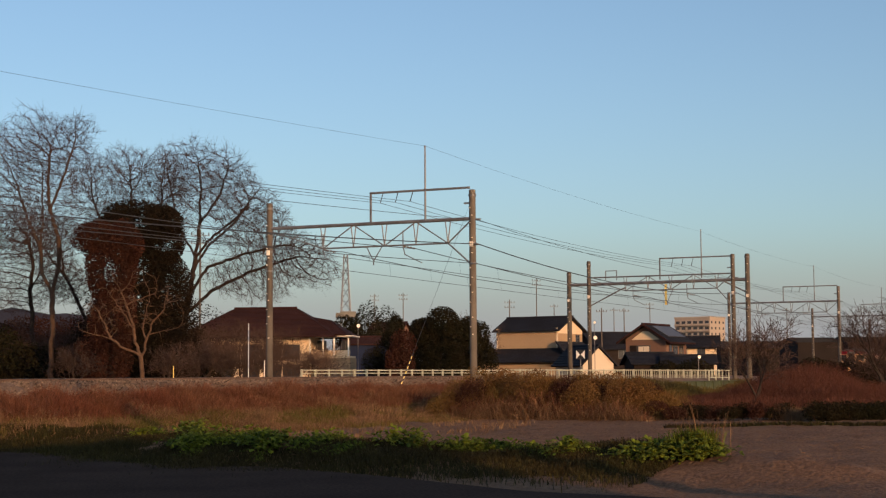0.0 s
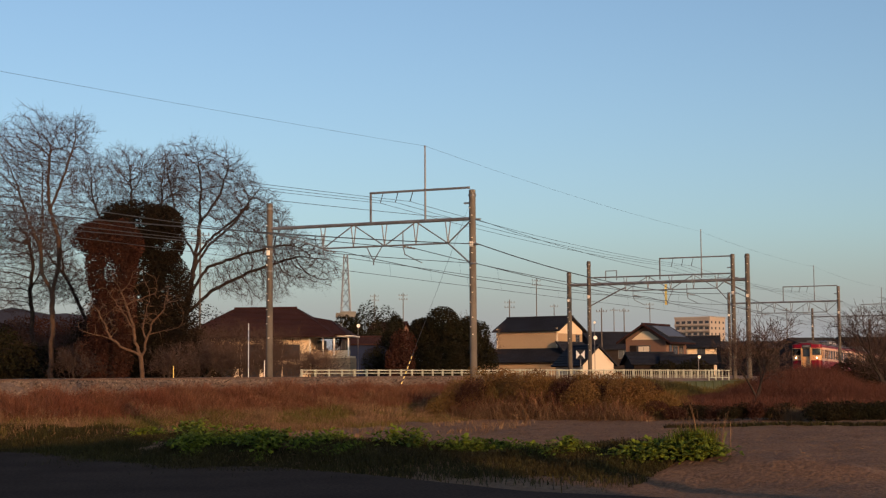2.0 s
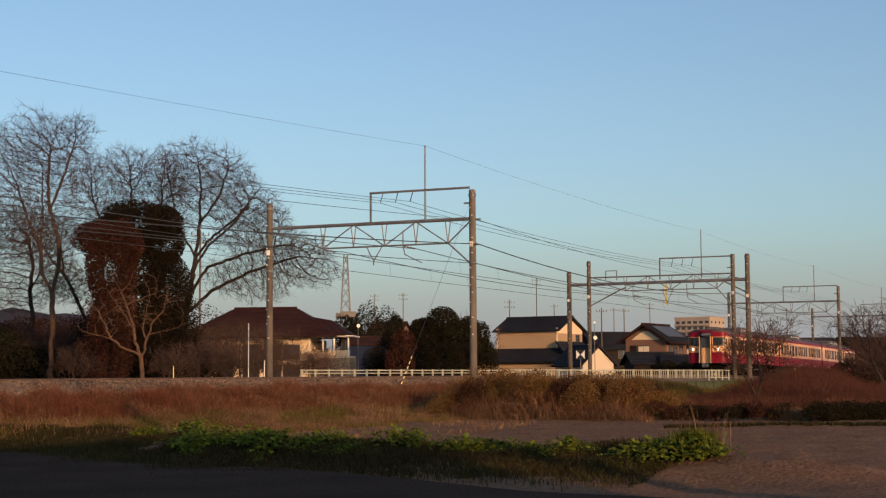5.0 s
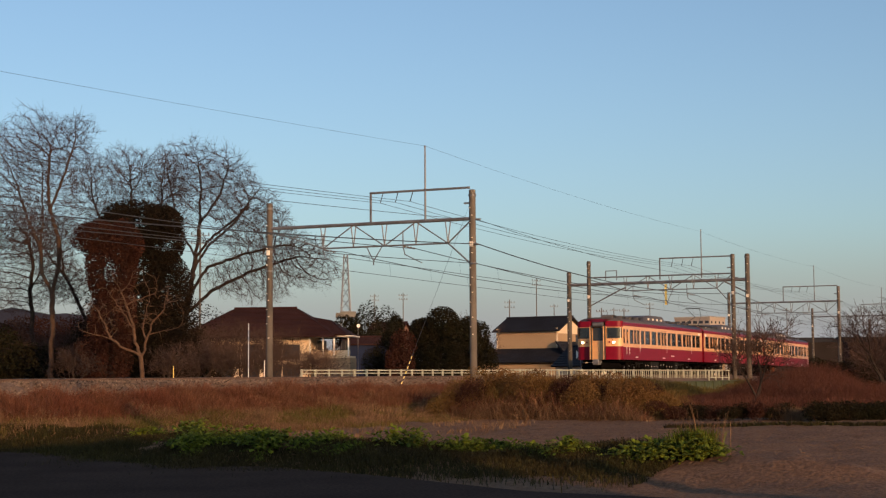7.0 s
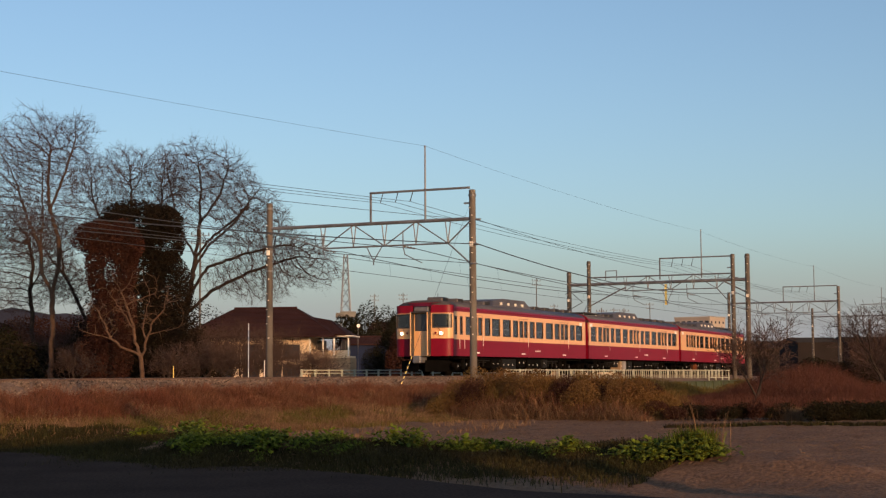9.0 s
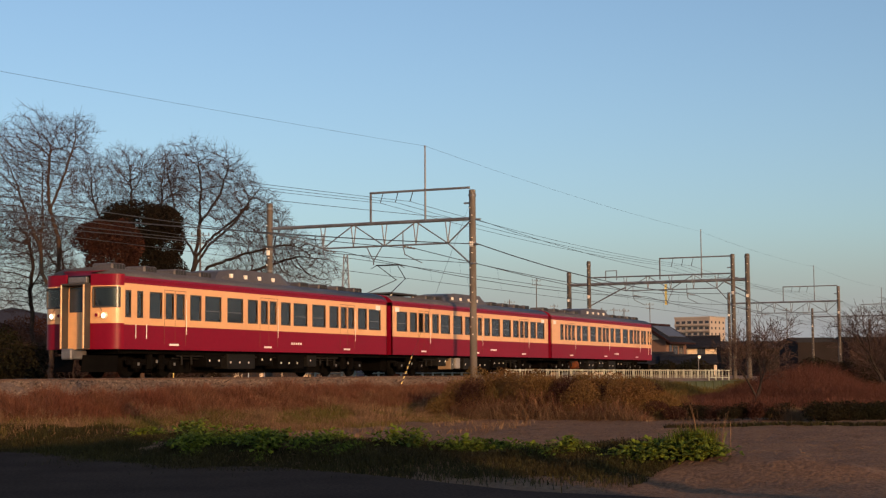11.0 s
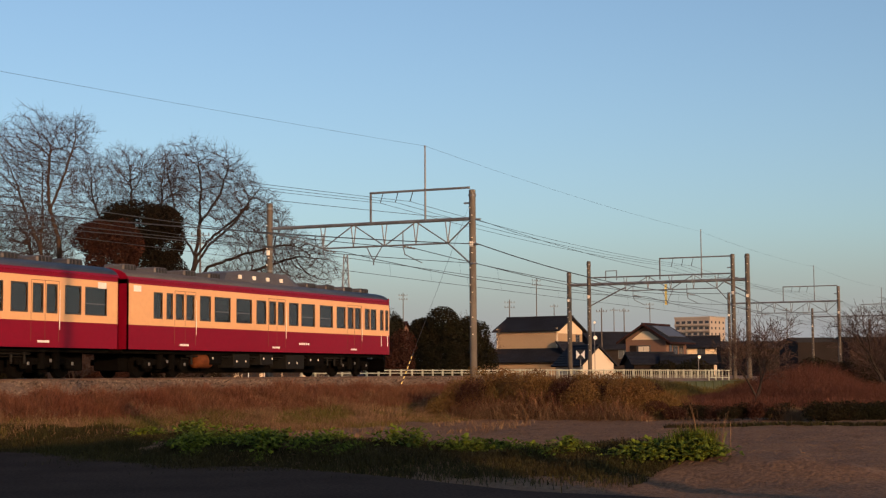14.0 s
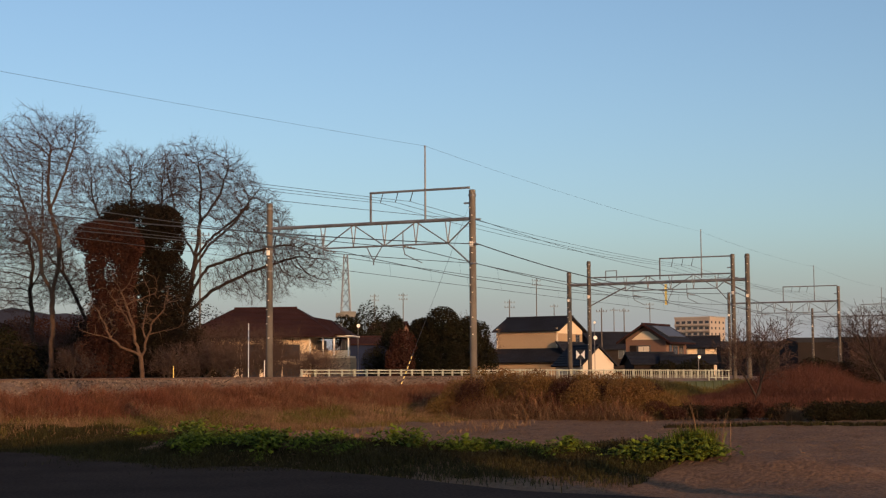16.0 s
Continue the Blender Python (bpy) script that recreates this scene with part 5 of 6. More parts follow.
def bare_tree(label, base, size, radius, seed, limbs=None, fork=0.0, wide=0.62, up=0.3, kids=(7, 6, 6, 5), bark=BARK, twig=TWIG, lean=(0, 0, 1)):
    """A trunk up to the fork, then limbs of (direction, share of the size)."""
    r = random.Random(seed)
    t = thing("bare_tree", label, "tree", pose(*base), "bare trees")
    out = []
    top = Vector(lean).normalized() * fork
    for way, share in (limbs or [((0, 0, 1), 1.0)]):
        branches(top, way, size * share, radius * (0.75 if fork else 1.0), 0, r, out, wide, up, kids)
    trunk, crown = Shape(), Shape()
    if fork:
        steps = [top * (k / 6) + Vector((r.gauss(0, 0.03), r.gauss(0, 0.03), 0)) * (0 < k < 6) for k in range(7)]
        for k in range(6):
            trunk.tube(steps[k] - Vector((0, 0, 0.25 if k == 0 else 0)), steps[k + 1], radius * (1.35 if k == 0 else 1.12 - 0.03 * k), radius * (1.12 - 0.03 * (k + 1)), 9, False)
    for a, b, ra, rb, lv in out:
        if lv < 2:
            trunk.tube(a, b, ra, rb, 8 if lv == 0 else 5, False)
        else:
            crown.tube(a, b, max(ra, 0.0085), max(rb, 0.0055), 3, False)
    part("trunk", trunk, bark, t, smooth=True)
    part("crown", crown, twig, t, "bare twigs")
    return t


def spot(px, dist, py=664):
    p = ray(px, py, dist)
    return (p.x, p.y, float(ground_height(p.x, p.y)))


RIGHT = Vector((math.sin(0.42069), -math.cos(0.42069), 0))
BACK = Vector((math.cos(0.42069), math.sin(0.42069), 0))
UP = Vector((0, 0, 1))


def prisms(name, a, b, ra, rb, mat, sides=3):
    """Many tapered limbs as one mesh: arrays of ends and radii."""
    d = b - a
    d = d / np.maximum(np.linalg.norm(d, axis=1, keepdims=True), 1e-6)
    h = np.where(np.abs(d[:, 2:3]) < 0.9, np.array([[0.0, 0.0, 1.0]]), np.array([[1.0, 0.0, 0.0]]))
    u = np.cross(d, h)
    u /= np.linalg.norm(u, axis=1, keepdims=True)
    w = np.cross(d, u)
    n = len(a)
    V = np.empty((n, 2 * sides, 3))
    for k in range(sides):
        c, q = math.cos(2 * math.pi * k / sides), math.sin(2 * math.pi * k / sides)
        V[:, k] = a + (u * c + w * q) * ra[:, None]
        V[:, sides + k] = b + (u * c + w * q) * rb[:, None]
    i = np.arange(n)[:, None] * (2 * sides)
    F = np.concatenate([i + np.array([k, (k + 1) % sides, sides + (k + 1) % sides, sides + k]) for k in range(sides)])
    me = bpy.data.meshes.new(name)
    me.from_pydata(V.reshape(-1, 3).tolist(), [], F.tolist())
    me.polygons.foreach_set("use_smooth", [True] * len(me.polygons))
    me.materials.append(mat)
    return me


def grown_tree(label, base, limbs, lobes, seed, buds, bark=DARK_BARK, twig=TWIG, step=0.36, tip=0.0098, power=2.35, sprigs=3, sprig=0.66, group="bare trees"):
    """Main limbs as bent lines, then a crown that grows towards buds spread through rounded lobes.
    Limbs and lobes are given to the right, away from the road and up from the foot; a lobe adds its three half-widths."""
    q = np.random.default_rng(seed)
    axes = np.array([RIGHT, BACK, UP])
    pos, par = [np.array([0.0, 0.0, -0.3])], [-1]
    for limb in limbs:
        first = np.array(limb[0], float)
        k = int(np.argmin([np.linalg.norm(p - first) for p in pos]))
        for p in [first] * int(np.linalg.norm(pos[k] - first) > 0.2) + [np.array(p, float) for p in limb[1:]]:
            a = pos[k].copy()
            n = max(1, int(np.linalg.norm(p - a) / step))
            for i in range(1, n + 1):
                pos.append(a + (p - a) * i / n + q.normal(0, 0.035, 3) * (i < n))
                par.append(k)
                k = len(pos) - 1
    size = np.array([l[3] * l[4] * l[5] for l in lobes])
    pick = q.choice(len(lobes), buds, p=size / size.sum())
    way = q.normal(0, 1, (buds, 3))
    way /= np.linalg.norm(way, axis=1, keepdims=True)
    L = np.array(lobes, float)
    knobs = q.normal(0, 1, (22, 3))
    knobs /= np.linalg.norm(knobs, axis=1, keepdims=True)
    uneven = 1 + (np.maximum(way @ knobs.T, 0) ** 14 @ q.uniform(-0.34, 0.26, 22))[:, None]
    bud = L[pick, :3] + way * L[pick, 3:] * (q.random(buds)[:, None] ** 0.45) * uneven
    P = np.zeros((40000, 3))
    n = len(pos)
    P[:n] = pos
    near, who = np.full(buds, 1e9), np.zeros(buds, int)

    def meet(lo, hi):
        for c in range(lo, hi, 400):
            d = np.linalg.norm(bud[:, None] - P[None, c:min(hi, c + 400)], axis=2)
            m = d.argmin(1)
            v = d[np.arange(len(bud)), m]
            ok = v < near
            near[ok], who[ok] = v[ok], m[ok] + c
    meet(0, n)
    born = np.zeros(40000, int)
    for _ in range(90):
        keep = near > step * 1.05
        bud, near, who = bud[keep], near[keep], who[keep]
        use = near < 6.5
        if not use.any():
            break
        to = bud[use] - P[who[use]]
        to /= np.linalg.norm(to, axis=1, keepdims=True)
        acc = np.zeros((n, 3))
        np.add.at(acc, who[use], to)
        grow = np.unique(who[use])
        grow = grow[born[grow] < 4]
        if not len(grow) or n + len(grow) > 39000:
            break
        g = acc[grow]
        back = P[grow] - P[np.maximum(np.array(par)[grow], 0)]
        back /= np.maximum(np.linalg.norm(back, axis=1, keepdims=True), 1e-6)
        g = g / np.maximum(np.linalg.norm(g, axis=1, keepdims=True), 1e-6) + 0.45 * back * (born[grow] == 0)[:, None] + q.normal(0, 0.16, g.shape) + np.array([0, 0, 0.10])
        g /= np.linalg.norm(g, axis=1, keepdims=True)
        P[n:n + len(grow)] = P[grow] + g * step
        born[grow] += 1
        par.extend(grow.tolist())
        meet(n, n + len(grow))
        n += len(grow)
    P, par = P[:n], np.array(par)
    mass = np.zeros(n)
    for i in range(n - 1, 0, -1):
        mass[i] = max(mass[i], tip ** power)
        mass[par[i]] += mass[i]
    rad = mass ** (1 / power)
    kid, mum = np.arange(1, n), par[1:]
    ra = np.minimum(rad[mum], rad[kid] * 1.5)
    thin = np.where(rad[kid] < 0.03)[0]
    src = np.repeat(kid[thin], sprigs)
    along = P[src] - P[par[src]]
    along /= np.maximum(np.linalg.norm(along, axis=1, keepdims=True), 1e-6)
    fan = along + q.normal(0, 0.6, along.shape) + np.array([0, 0, 0.12])
    fan /= np.linalg.norm(fan, axis=1, keepdims=True)
    root = P[par[src]] + (P[src] - P[par[src]]) * q.random((len(src), 1))
    tips = root + fan * (sprig * q.uniform(0.4, 1.3, (len(src), 1)))
    A, B, R, S, T = P[mum] @ axes, P[kid] @ axes, P @ axes, root @ axes, tips @ axes
    t = thing("bare_tree", label, "tree", pose(*base), group)
    big = rad[kid] > 0.03
    part("trunk", prisms("trunk", A[big], B[big], ra[big], rad[kid][big], bark, 8), None, t)
    small = ~big
    part("crown", prisms("crown", np.concatenate([A[small], S]), np.concatenate([B[small], T]), np.concatenate([ra[small], np.full(len(S), tip * 0.75)]),
                         np.concatenate([rad[kid][small], np.full(len(S), tip * 0.45)]), twig), None, t, "bare twigs")
    return t


grown_tree("tall bare tree with a pale forked trunk", spot(88, 108),
           [[(0, 0, -0.3), (0.16, 0, 4.12), (0.08, 0, 6.72)], [(0.08, 0, 6.72), (-0.62, 0, 8.0), (-0.78, 0, 9.94), (-0.7, 0.3, 11.89), (-0.85, 0.6, 14.61)],
            [(0.08, 0, 6.72), (0.51, 0, 8.39), (0.62, -0.4, 10.33), (0.0, -0.6, 12.27), (-0.23, -0.3, 14.22), (-0.16, 0, 16.94)],
            [(-0.78, 0, 9.94), (-1.86, 0.5, 11.89), (-2.64, 1.0, 14.22)], [(0.0, -0.6, 12.27), (0.93, -0.8, 14.61), (1.83, -1, 17.32)]],
           [(-0.62, 0, 15.9, 3.4, 4.0, 3.8), (1.75, -0.5, 17.7, 1.55, 2.4, 1.5), (-1.09, 0, 11.5, 3.0, 3.0, 2.7), (-3.03, 0, 15.3, 2.6, 3.4, 3.5)], 11, 7600, BARK)
grown_tree("bare tree behind the ivy-clad trunks", spot(215, 122),
           [[(0, 0, -0.3), (0.0, 0, 6.19), (-0.44, 0, 9.7), (-1.54, 0, 12.34), (-2.41, 0, 14.97)], [(0.0, 0, 6.19), (0.88, 0.5, 9.7), (0.75, 0.5, 13.22), (0.44, 0.5, 16.29)],
            [(0.88, 0.5, 9.7), (2.63, 0, 12.34), (3.07, 0, 14.97)]],
           [(0.44, 0, 15.7, 3.6, 4.3, 3.3), (-2.19, 0, 15.0, 2.3, 3.4, 3.8), (3.2, 0, 16.2, 2.0, 3.4, 2.8)], 31, 6400)
grown_tree("bare tree with spreading dark limbs", spot(322, 116),
           [[(0, 0, -0.3), (0.0, 0, 4.3), (0.5, 0, 6.8), (0.96, 0, 9.72)], [(0.96, 0, 9.72), (1.25, 0, 12.23), (1.25, 0.3, 15.15), (0.96, 0.3, 17.24)],
            [(1.25, 0, 12.23), (2.84, -0.5, 14.31), (3.46, -0.6, 16.4)], [(0.96, 0, 9.72), (2.21, -0.8, 10.98), (4.3, -1.2, 12.65), (5.55, -1.2, 14.31)],
            [(0.5, 0, 6.8), (2.0, -1, 8.89), (4.51, -1.5, 9.72), (7.43, -2, 10.35)], [(0.25, 0, 5.55), (2.0, 0.8, 7.22), (4.92, 1.0, 8.68), (8.26, 1.2, 9.72)],
            [(0.96, 0, 9.72), (-0.29, 0.5, 11.81), (-0.92, 0.8, 14.31), (-1.34, 0.8, 16.4)], [(0.96, 0, 8.89), (1.59, 1.5, 10.56), (3.25, 2.4, 12.23), (4.51, 2.8, 13.9)]],
           [(0.96, 0, 15.6, 2.9, 4.4, 3.0), (3.46, 0, 14.6, 2.5, 4.4, 3.2), (5.4, 0, 11.9, 3.1, 4.6, 3.1), (8.1, 0, 9.5, 3.4, 4.2, 2.2), (4.51, 0, 8.06, 3.4, 3.6, 1.7), (-0.29, 0, 13.9, 1.8, 3.4, 3.2)], 23, 11000)
grown_tree("bare tree with dark leaning stem", spot(165, 126),
           [[(0, 0, -0.3), (0.0, 0, 2.72), (-0.23, 0, 4.53), (-1.36, 0, 7.02), (-2.4, 0, 9.06), (-2.76, 0, 11.33)], [(-2.4, 0, 9.06), (-3.63, 0.5, 10.42), (-4.76, 0.5, 12.24)]],
           [(-3.17, 0, 11.6, 3.1, 3.5, 2.7), (-1.8, 0, 8.4, 2.8, 3.0, 2.0)], 43, 3600)
grown_tree("slim bare tree with dark bark", spot(60, 126),
           [[(0, 0, -0.3), (-0.09, 0, 2.72), (-0.23, 0, 6.34), (-0.45, 0, 7.7), (-0.18, 0, 9.97), (-0.68, 0, 12.24)], [(-0.45, 0, 7.7), (0.27, 0, 9.06), (0.45, 0, 10.42)]],
           [(-1.36, 0, 12.4, 3.3, 4, 3.0), (-2.72, 0, 9.97, 2.2, 3.5, 2.6), (1.2, 0, 9.0, 2.8, 3.0, 2.2), (-1.5, 0, 7.4, 2.6, 3.0, 1.6)], 41, 5200)
grown_tree("small pale bare tree with wide low limbs", spot(250, 90, 662),
           [[(0.1, 0, -0.3), (0.05, 0, 0.9), (0.0, 0, 1.71), (-0.19, 0, 2.36), (-0.45, 0, 3.65), (-0.91, 0, 4.95), (-1.23, 0, 5.76), (-1.72, 0, 6.73)], [(-0.91, 0, 4.95), (-0.32, -0.2, 5.21), (0.81, -0.3, 5.59)],
            [(-1.23, 0, 5.76), (-0.78, 0.2, 6.24), (-0.58, 0.2, 6.89)], [(0.0, 0, 1.87), (0.19, 0, 2.68), (0.39, 0, 3.26), (1.29, 0, 3.49), (2.1, 0, 3.65)],
            [(0.39, 0, 3.26), (0.58, -0.3, 3.78), (1.36, -0.4, 4.69), (1.62, -0.4, 5.92)], [(0.26, 0.0, 3.0), (0.0, 0.3, 3.65), (0.19, 0.4, 4.79)],
            [(-0.1, 0, 2.1), (-1.13, -0.3, 2.55), (-1.68, -0.3, 3.0), (-2.1, -0.3, 3.98), (-2.59, -0.3, 4.79)], [(-1.68, -0.3, 3.0), (-2.59, -0.5, 3.26), (-3.5, -0.5, 3.59)],
            [(-0.45, 0, 3.65), (-1.46, 0.2, 4.95), (-2.07, 0.2, 5.92)]],
           [(-0.49, 0, 4.95, 2.75, 1.6, 2.1), (-2.27, 0, 3.98, 1.78, 1.2, 1.13), (1.29, 0, 4.62, 1.29, 1.2, 1.62)], 53, 240, PALE_BARK, PALE_BARK, 0.25, 0.014, 2.1, 1, 0.4)
# unseen scrub added off to the side, to dapple the far track with shade
scrub = grown_tree("dense bare scrub added out of view to shade the far track", (139.0, -10.5, FIELD), [[(0, 0, -0.3), (0, 0, 0.8), (-0.6, 0.2, 2.6)], [(0, 0, 0.6), (0.8, -0.2, 2.4)]],
                   [(-0.8, 0, 3.0, 2.2, 1.8, 2.6), (1.2, 0, 2.8, 2.0, 1.8, 2.4)], 83, 1500, DARK_BARK, TWIG, 0.3, 0.012, 2.3, 3, 0.6, "scrub beside the line")
for x, y, turn in ((144, -10, 70), (149.5, -11, 160), (155, -10, 250), (161, -11, 20), (167, -10, 110), (174, -11, 200), (181, -10, 300)):
    copy_thing(scrub, pose(x, y, FIELD, 0, 0, turn))
bare_tree("bare sapling in front of the cream house", spot(395, 112), 5.5, 0.07, 61, None, 0.0, 0.6, 0.35, (6, 5, 5, 3), BARK)
bare_tree("bare sapling in front of the cream house", spot(520, 125), 6.0, 0.07, 63, [(RIGHT * 0.2 + UP, 1), (RIGHT * -0.35 + UP, 1)], 0.4, 0.6, 0.35, (6, 5, 5, 3), BARK)
bare_tree("bare sapling in front of the cream house", spot(430, 110), 5.0, 0.06, 67, [(RIGHT * 0.4 + UP, 1), (RIGHT * -0.35 + UP, 1)], 0.3, 0.6, 0.35, (6, 5, 5, 3), BARK)
bare_tree("bare bushy tree at the field's edge", spot(1572, 76, 690), 5.8, 0.13, 71, [(RIGHT * -0.45 + UP, 0.95), (RIGHT * 0.05 + UP, 1.0), (RIGHT * 0.6 + UP, 0.9)], 0.3, 0.65, 0.25, (7, 6, 6, 4), DARK_BARK)
bare_tree("low bare shrub with thin dark twigs", spot(1340, 58, 735), 3.5, 0.06, 73, [(RIGHT * -0.4 + UP, 1), (RIGHT * 0.1 + UP, 1), (RIGHT * 0.6 + UP, 0.85)], 0.6, 0.65, 0.2, (6, 5, 5, 3), DARK_BARK)
bare_tree("bare tree behind the hedge", spot(845, 175), 7.0, 0.1, 79, [(RIGHT * -0.2 + UP, 1), (RIGHT * 0.3 + UP, 1), (RIGHT * -0.6 + UP, 1)], 0.8, 0.6, 0.35, (6, 6, 5, 4), DARK_BARK)


def leaf_cloud(shape, centre, radii, count, size, r, hollow=0.45):
    """Small leaf cards scattered through an uneven lump."""
    c = Vector(centre)
    lobes = [(Vector((r.gauss(0, 1), r.gauss(0, 1), r.gauss(0, 1))).normalized(), r.uniform(-0.35, 0.25)) for _ in range(9)]
    for _ in range(count):
        d = Vector((r.gauss(0, 1), r.gauss(0, 1), r.gauss(0, 1))).normalized()
        k = 1 + sum(w * max(0, d.dot(l)) ** 6 for l, w in lobes)
        k *= hollow + (1 - hollow) * r.random() ** 0.5
        p = c + Vector((d.x * radii[0], d.y * radii[1], d.z * radii[2])) * k
        u = Vector((r.gauss(0, 1), r.gauss(0, 1), r.gauss(0, 0.6))).normalized()
        w = u.orthogonal().normalized()
        w.rotate(Matrix.Rotation(r.uniform(0, 6.28), 3, u))
        s = size * r.uniform(0.6, 1.4)
        shape.add([p - u * s, p + w * s * 0.45, p + u * s, p - w * s * 0.45], [(0, 1, 2, 3)])


def leafy(name, label, px, dist, lumps, mat, size, seed, trunk_h=2.0, category="tree", group=""):
    """lumps: (offset to the right, height of centre, half-width, half-height, leaves)."""
    r = random.Random(seed)
    b = spot(px, dist)
    t = thing(name, label, category, pose(*b), group)
    tr = Shape()
    for off, z, w, h, n in lumps:
        tr.tube((0, 0, -0.2), RIGHT * off * 0.8 + Vector((0, 0, max(z - h * 0.3, 0.3))), 0.12, 0.05, 6, False)
    part("trunk", tr, DARK_BARK, t)
    s = Shape()
    for off, z, w, h, n in lumps:
        leaf_cloud(s, RIGHT * off + BACK * r.uniform(-0.5, 0.5) + Vector((0, 0, z)), (w, w, h), n, size, r)
    part("crown", s, mat, t)
    return t


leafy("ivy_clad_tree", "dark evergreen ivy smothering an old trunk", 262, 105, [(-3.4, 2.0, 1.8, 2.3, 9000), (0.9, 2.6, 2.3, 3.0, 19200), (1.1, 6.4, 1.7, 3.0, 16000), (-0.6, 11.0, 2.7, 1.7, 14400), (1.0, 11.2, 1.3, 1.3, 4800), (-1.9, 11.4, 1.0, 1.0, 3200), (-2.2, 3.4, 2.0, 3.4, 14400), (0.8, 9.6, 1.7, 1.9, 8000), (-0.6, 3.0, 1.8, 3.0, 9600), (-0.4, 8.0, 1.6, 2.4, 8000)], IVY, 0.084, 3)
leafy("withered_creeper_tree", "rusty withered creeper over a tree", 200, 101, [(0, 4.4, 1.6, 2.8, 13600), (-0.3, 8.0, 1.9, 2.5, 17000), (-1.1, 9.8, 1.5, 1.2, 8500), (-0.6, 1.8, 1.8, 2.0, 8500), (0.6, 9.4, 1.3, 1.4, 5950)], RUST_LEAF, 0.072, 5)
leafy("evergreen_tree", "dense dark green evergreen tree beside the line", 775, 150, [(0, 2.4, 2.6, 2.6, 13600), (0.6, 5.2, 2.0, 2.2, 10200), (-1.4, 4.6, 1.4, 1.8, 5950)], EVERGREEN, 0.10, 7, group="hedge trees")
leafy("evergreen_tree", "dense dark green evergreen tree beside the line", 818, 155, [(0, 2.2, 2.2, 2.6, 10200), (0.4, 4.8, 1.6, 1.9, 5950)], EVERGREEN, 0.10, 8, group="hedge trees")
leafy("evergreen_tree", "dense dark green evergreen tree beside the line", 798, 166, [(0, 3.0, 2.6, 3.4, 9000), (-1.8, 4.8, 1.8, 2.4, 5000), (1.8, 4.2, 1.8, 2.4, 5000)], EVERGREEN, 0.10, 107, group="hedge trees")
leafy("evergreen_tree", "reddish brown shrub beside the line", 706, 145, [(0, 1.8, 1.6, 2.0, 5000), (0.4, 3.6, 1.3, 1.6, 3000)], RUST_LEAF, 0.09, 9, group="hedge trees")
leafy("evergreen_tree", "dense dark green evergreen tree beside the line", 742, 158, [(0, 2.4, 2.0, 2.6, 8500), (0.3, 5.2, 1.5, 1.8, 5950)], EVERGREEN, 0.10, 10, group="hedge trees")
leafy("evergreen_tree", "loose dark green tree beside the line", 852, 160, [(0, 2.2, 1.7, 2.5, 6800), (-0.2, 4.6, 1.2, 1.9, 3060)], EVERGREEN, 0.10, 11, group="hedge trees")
leafy("evergreen_tree", "dark round-topped tree far behind", 640, 250, [(0, 6.5, 3.6, 5.5, 5000), (-2.2, 7.0, 2.6, 4.0, 2500)], EVERGREEN, 0.2, 12, group="far trees")
leafy("evergreen_tree", "dark round-topped tree far behind", 690, 270, [(0, 6.0, 2.6, 6.0, 3500), (1.0, 9, 1.6, 2.5, 1500)], EVERGREEN, 0.2, 13, group="far trees")
leafy("evergreen_shrub", "low dark green garden shrub", 1175, 160, [(0, 0.8, 1.6, 1.5, 1600), (2.2, 0.6, 1.6, 1.3, 1400)], EVERGREEN, 0.14, 14, category="shrub", group="garden shrubs")
leafy("evergreen_shrub", "low dark green garden shrub", 1230, 170, [(0, 1.0, 2.0, 1.6, 1600)], EVERGREEN, 0.14, 15, category="shrub", group="garden shrubs")
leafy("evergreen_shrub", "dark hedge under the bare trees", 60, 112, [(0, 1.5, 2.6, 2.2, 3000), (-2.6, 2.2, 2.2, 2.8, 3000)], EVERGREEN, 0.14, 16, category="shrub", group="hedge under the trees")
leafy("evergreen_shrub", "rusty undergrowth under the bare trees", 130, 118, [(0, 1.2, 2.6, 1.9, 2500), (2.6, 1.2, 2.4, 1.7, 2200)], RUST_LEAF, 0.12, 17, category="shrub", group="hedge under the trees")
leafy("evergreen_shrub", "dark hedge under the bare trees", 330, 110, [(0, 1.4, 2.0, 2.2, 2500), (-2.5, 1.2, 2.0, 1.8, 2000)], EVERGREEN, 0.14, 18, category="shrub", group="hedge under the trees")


leafy("evergreen_tree", "dusky reddish tree mound behind the bare trees", 45, 170, [(0, 3.4, 4.2, 4.2, 9000), (-3.2, 2.6, 3.0, 3.2, 4000), (3.4, 2.2, 2.6, 2.8, 4000)], RUST_LEAF, 0.15, 121, group="far trees")
leafy("evergreen_tree", "dark tree beside the blue workshop", 688, 175, [(0, 2.6, 2.0, 2.8, 5000), (-1.6, 1.8, 1.6, 2.0, 3000), (0.6, 5.0, 1.4, 1.6, 2500)], EVERGREEN, 0.11, 122, group="hedge trees")
leafy("evergreen_tree", "dark tree above the blue workshop", 655, 240, [(0, 5.6, 3.2, 2.4, 4000), (2.8, 5.4, 2.4, 2.0, 2500), (-2.8, 6.0, 2.2, 2.4, 2500)], EVERGREEN, 0.16, 123, group="far trees")
for px, n in ((1500, 1), (1540, 2), (1580, 3), (1440, 4)):
    leafy("evergreen_shrub", "dark bush before the low buildings", px, 140 + 6 * n, [(0, 0.9, 1.8, 1.5, 2600), (1.6, 0.7, 1.4, 1.2, 1600)], EVERGREEN, 0.12, 130 + n, category="shrub", group="bushes beyond the field")
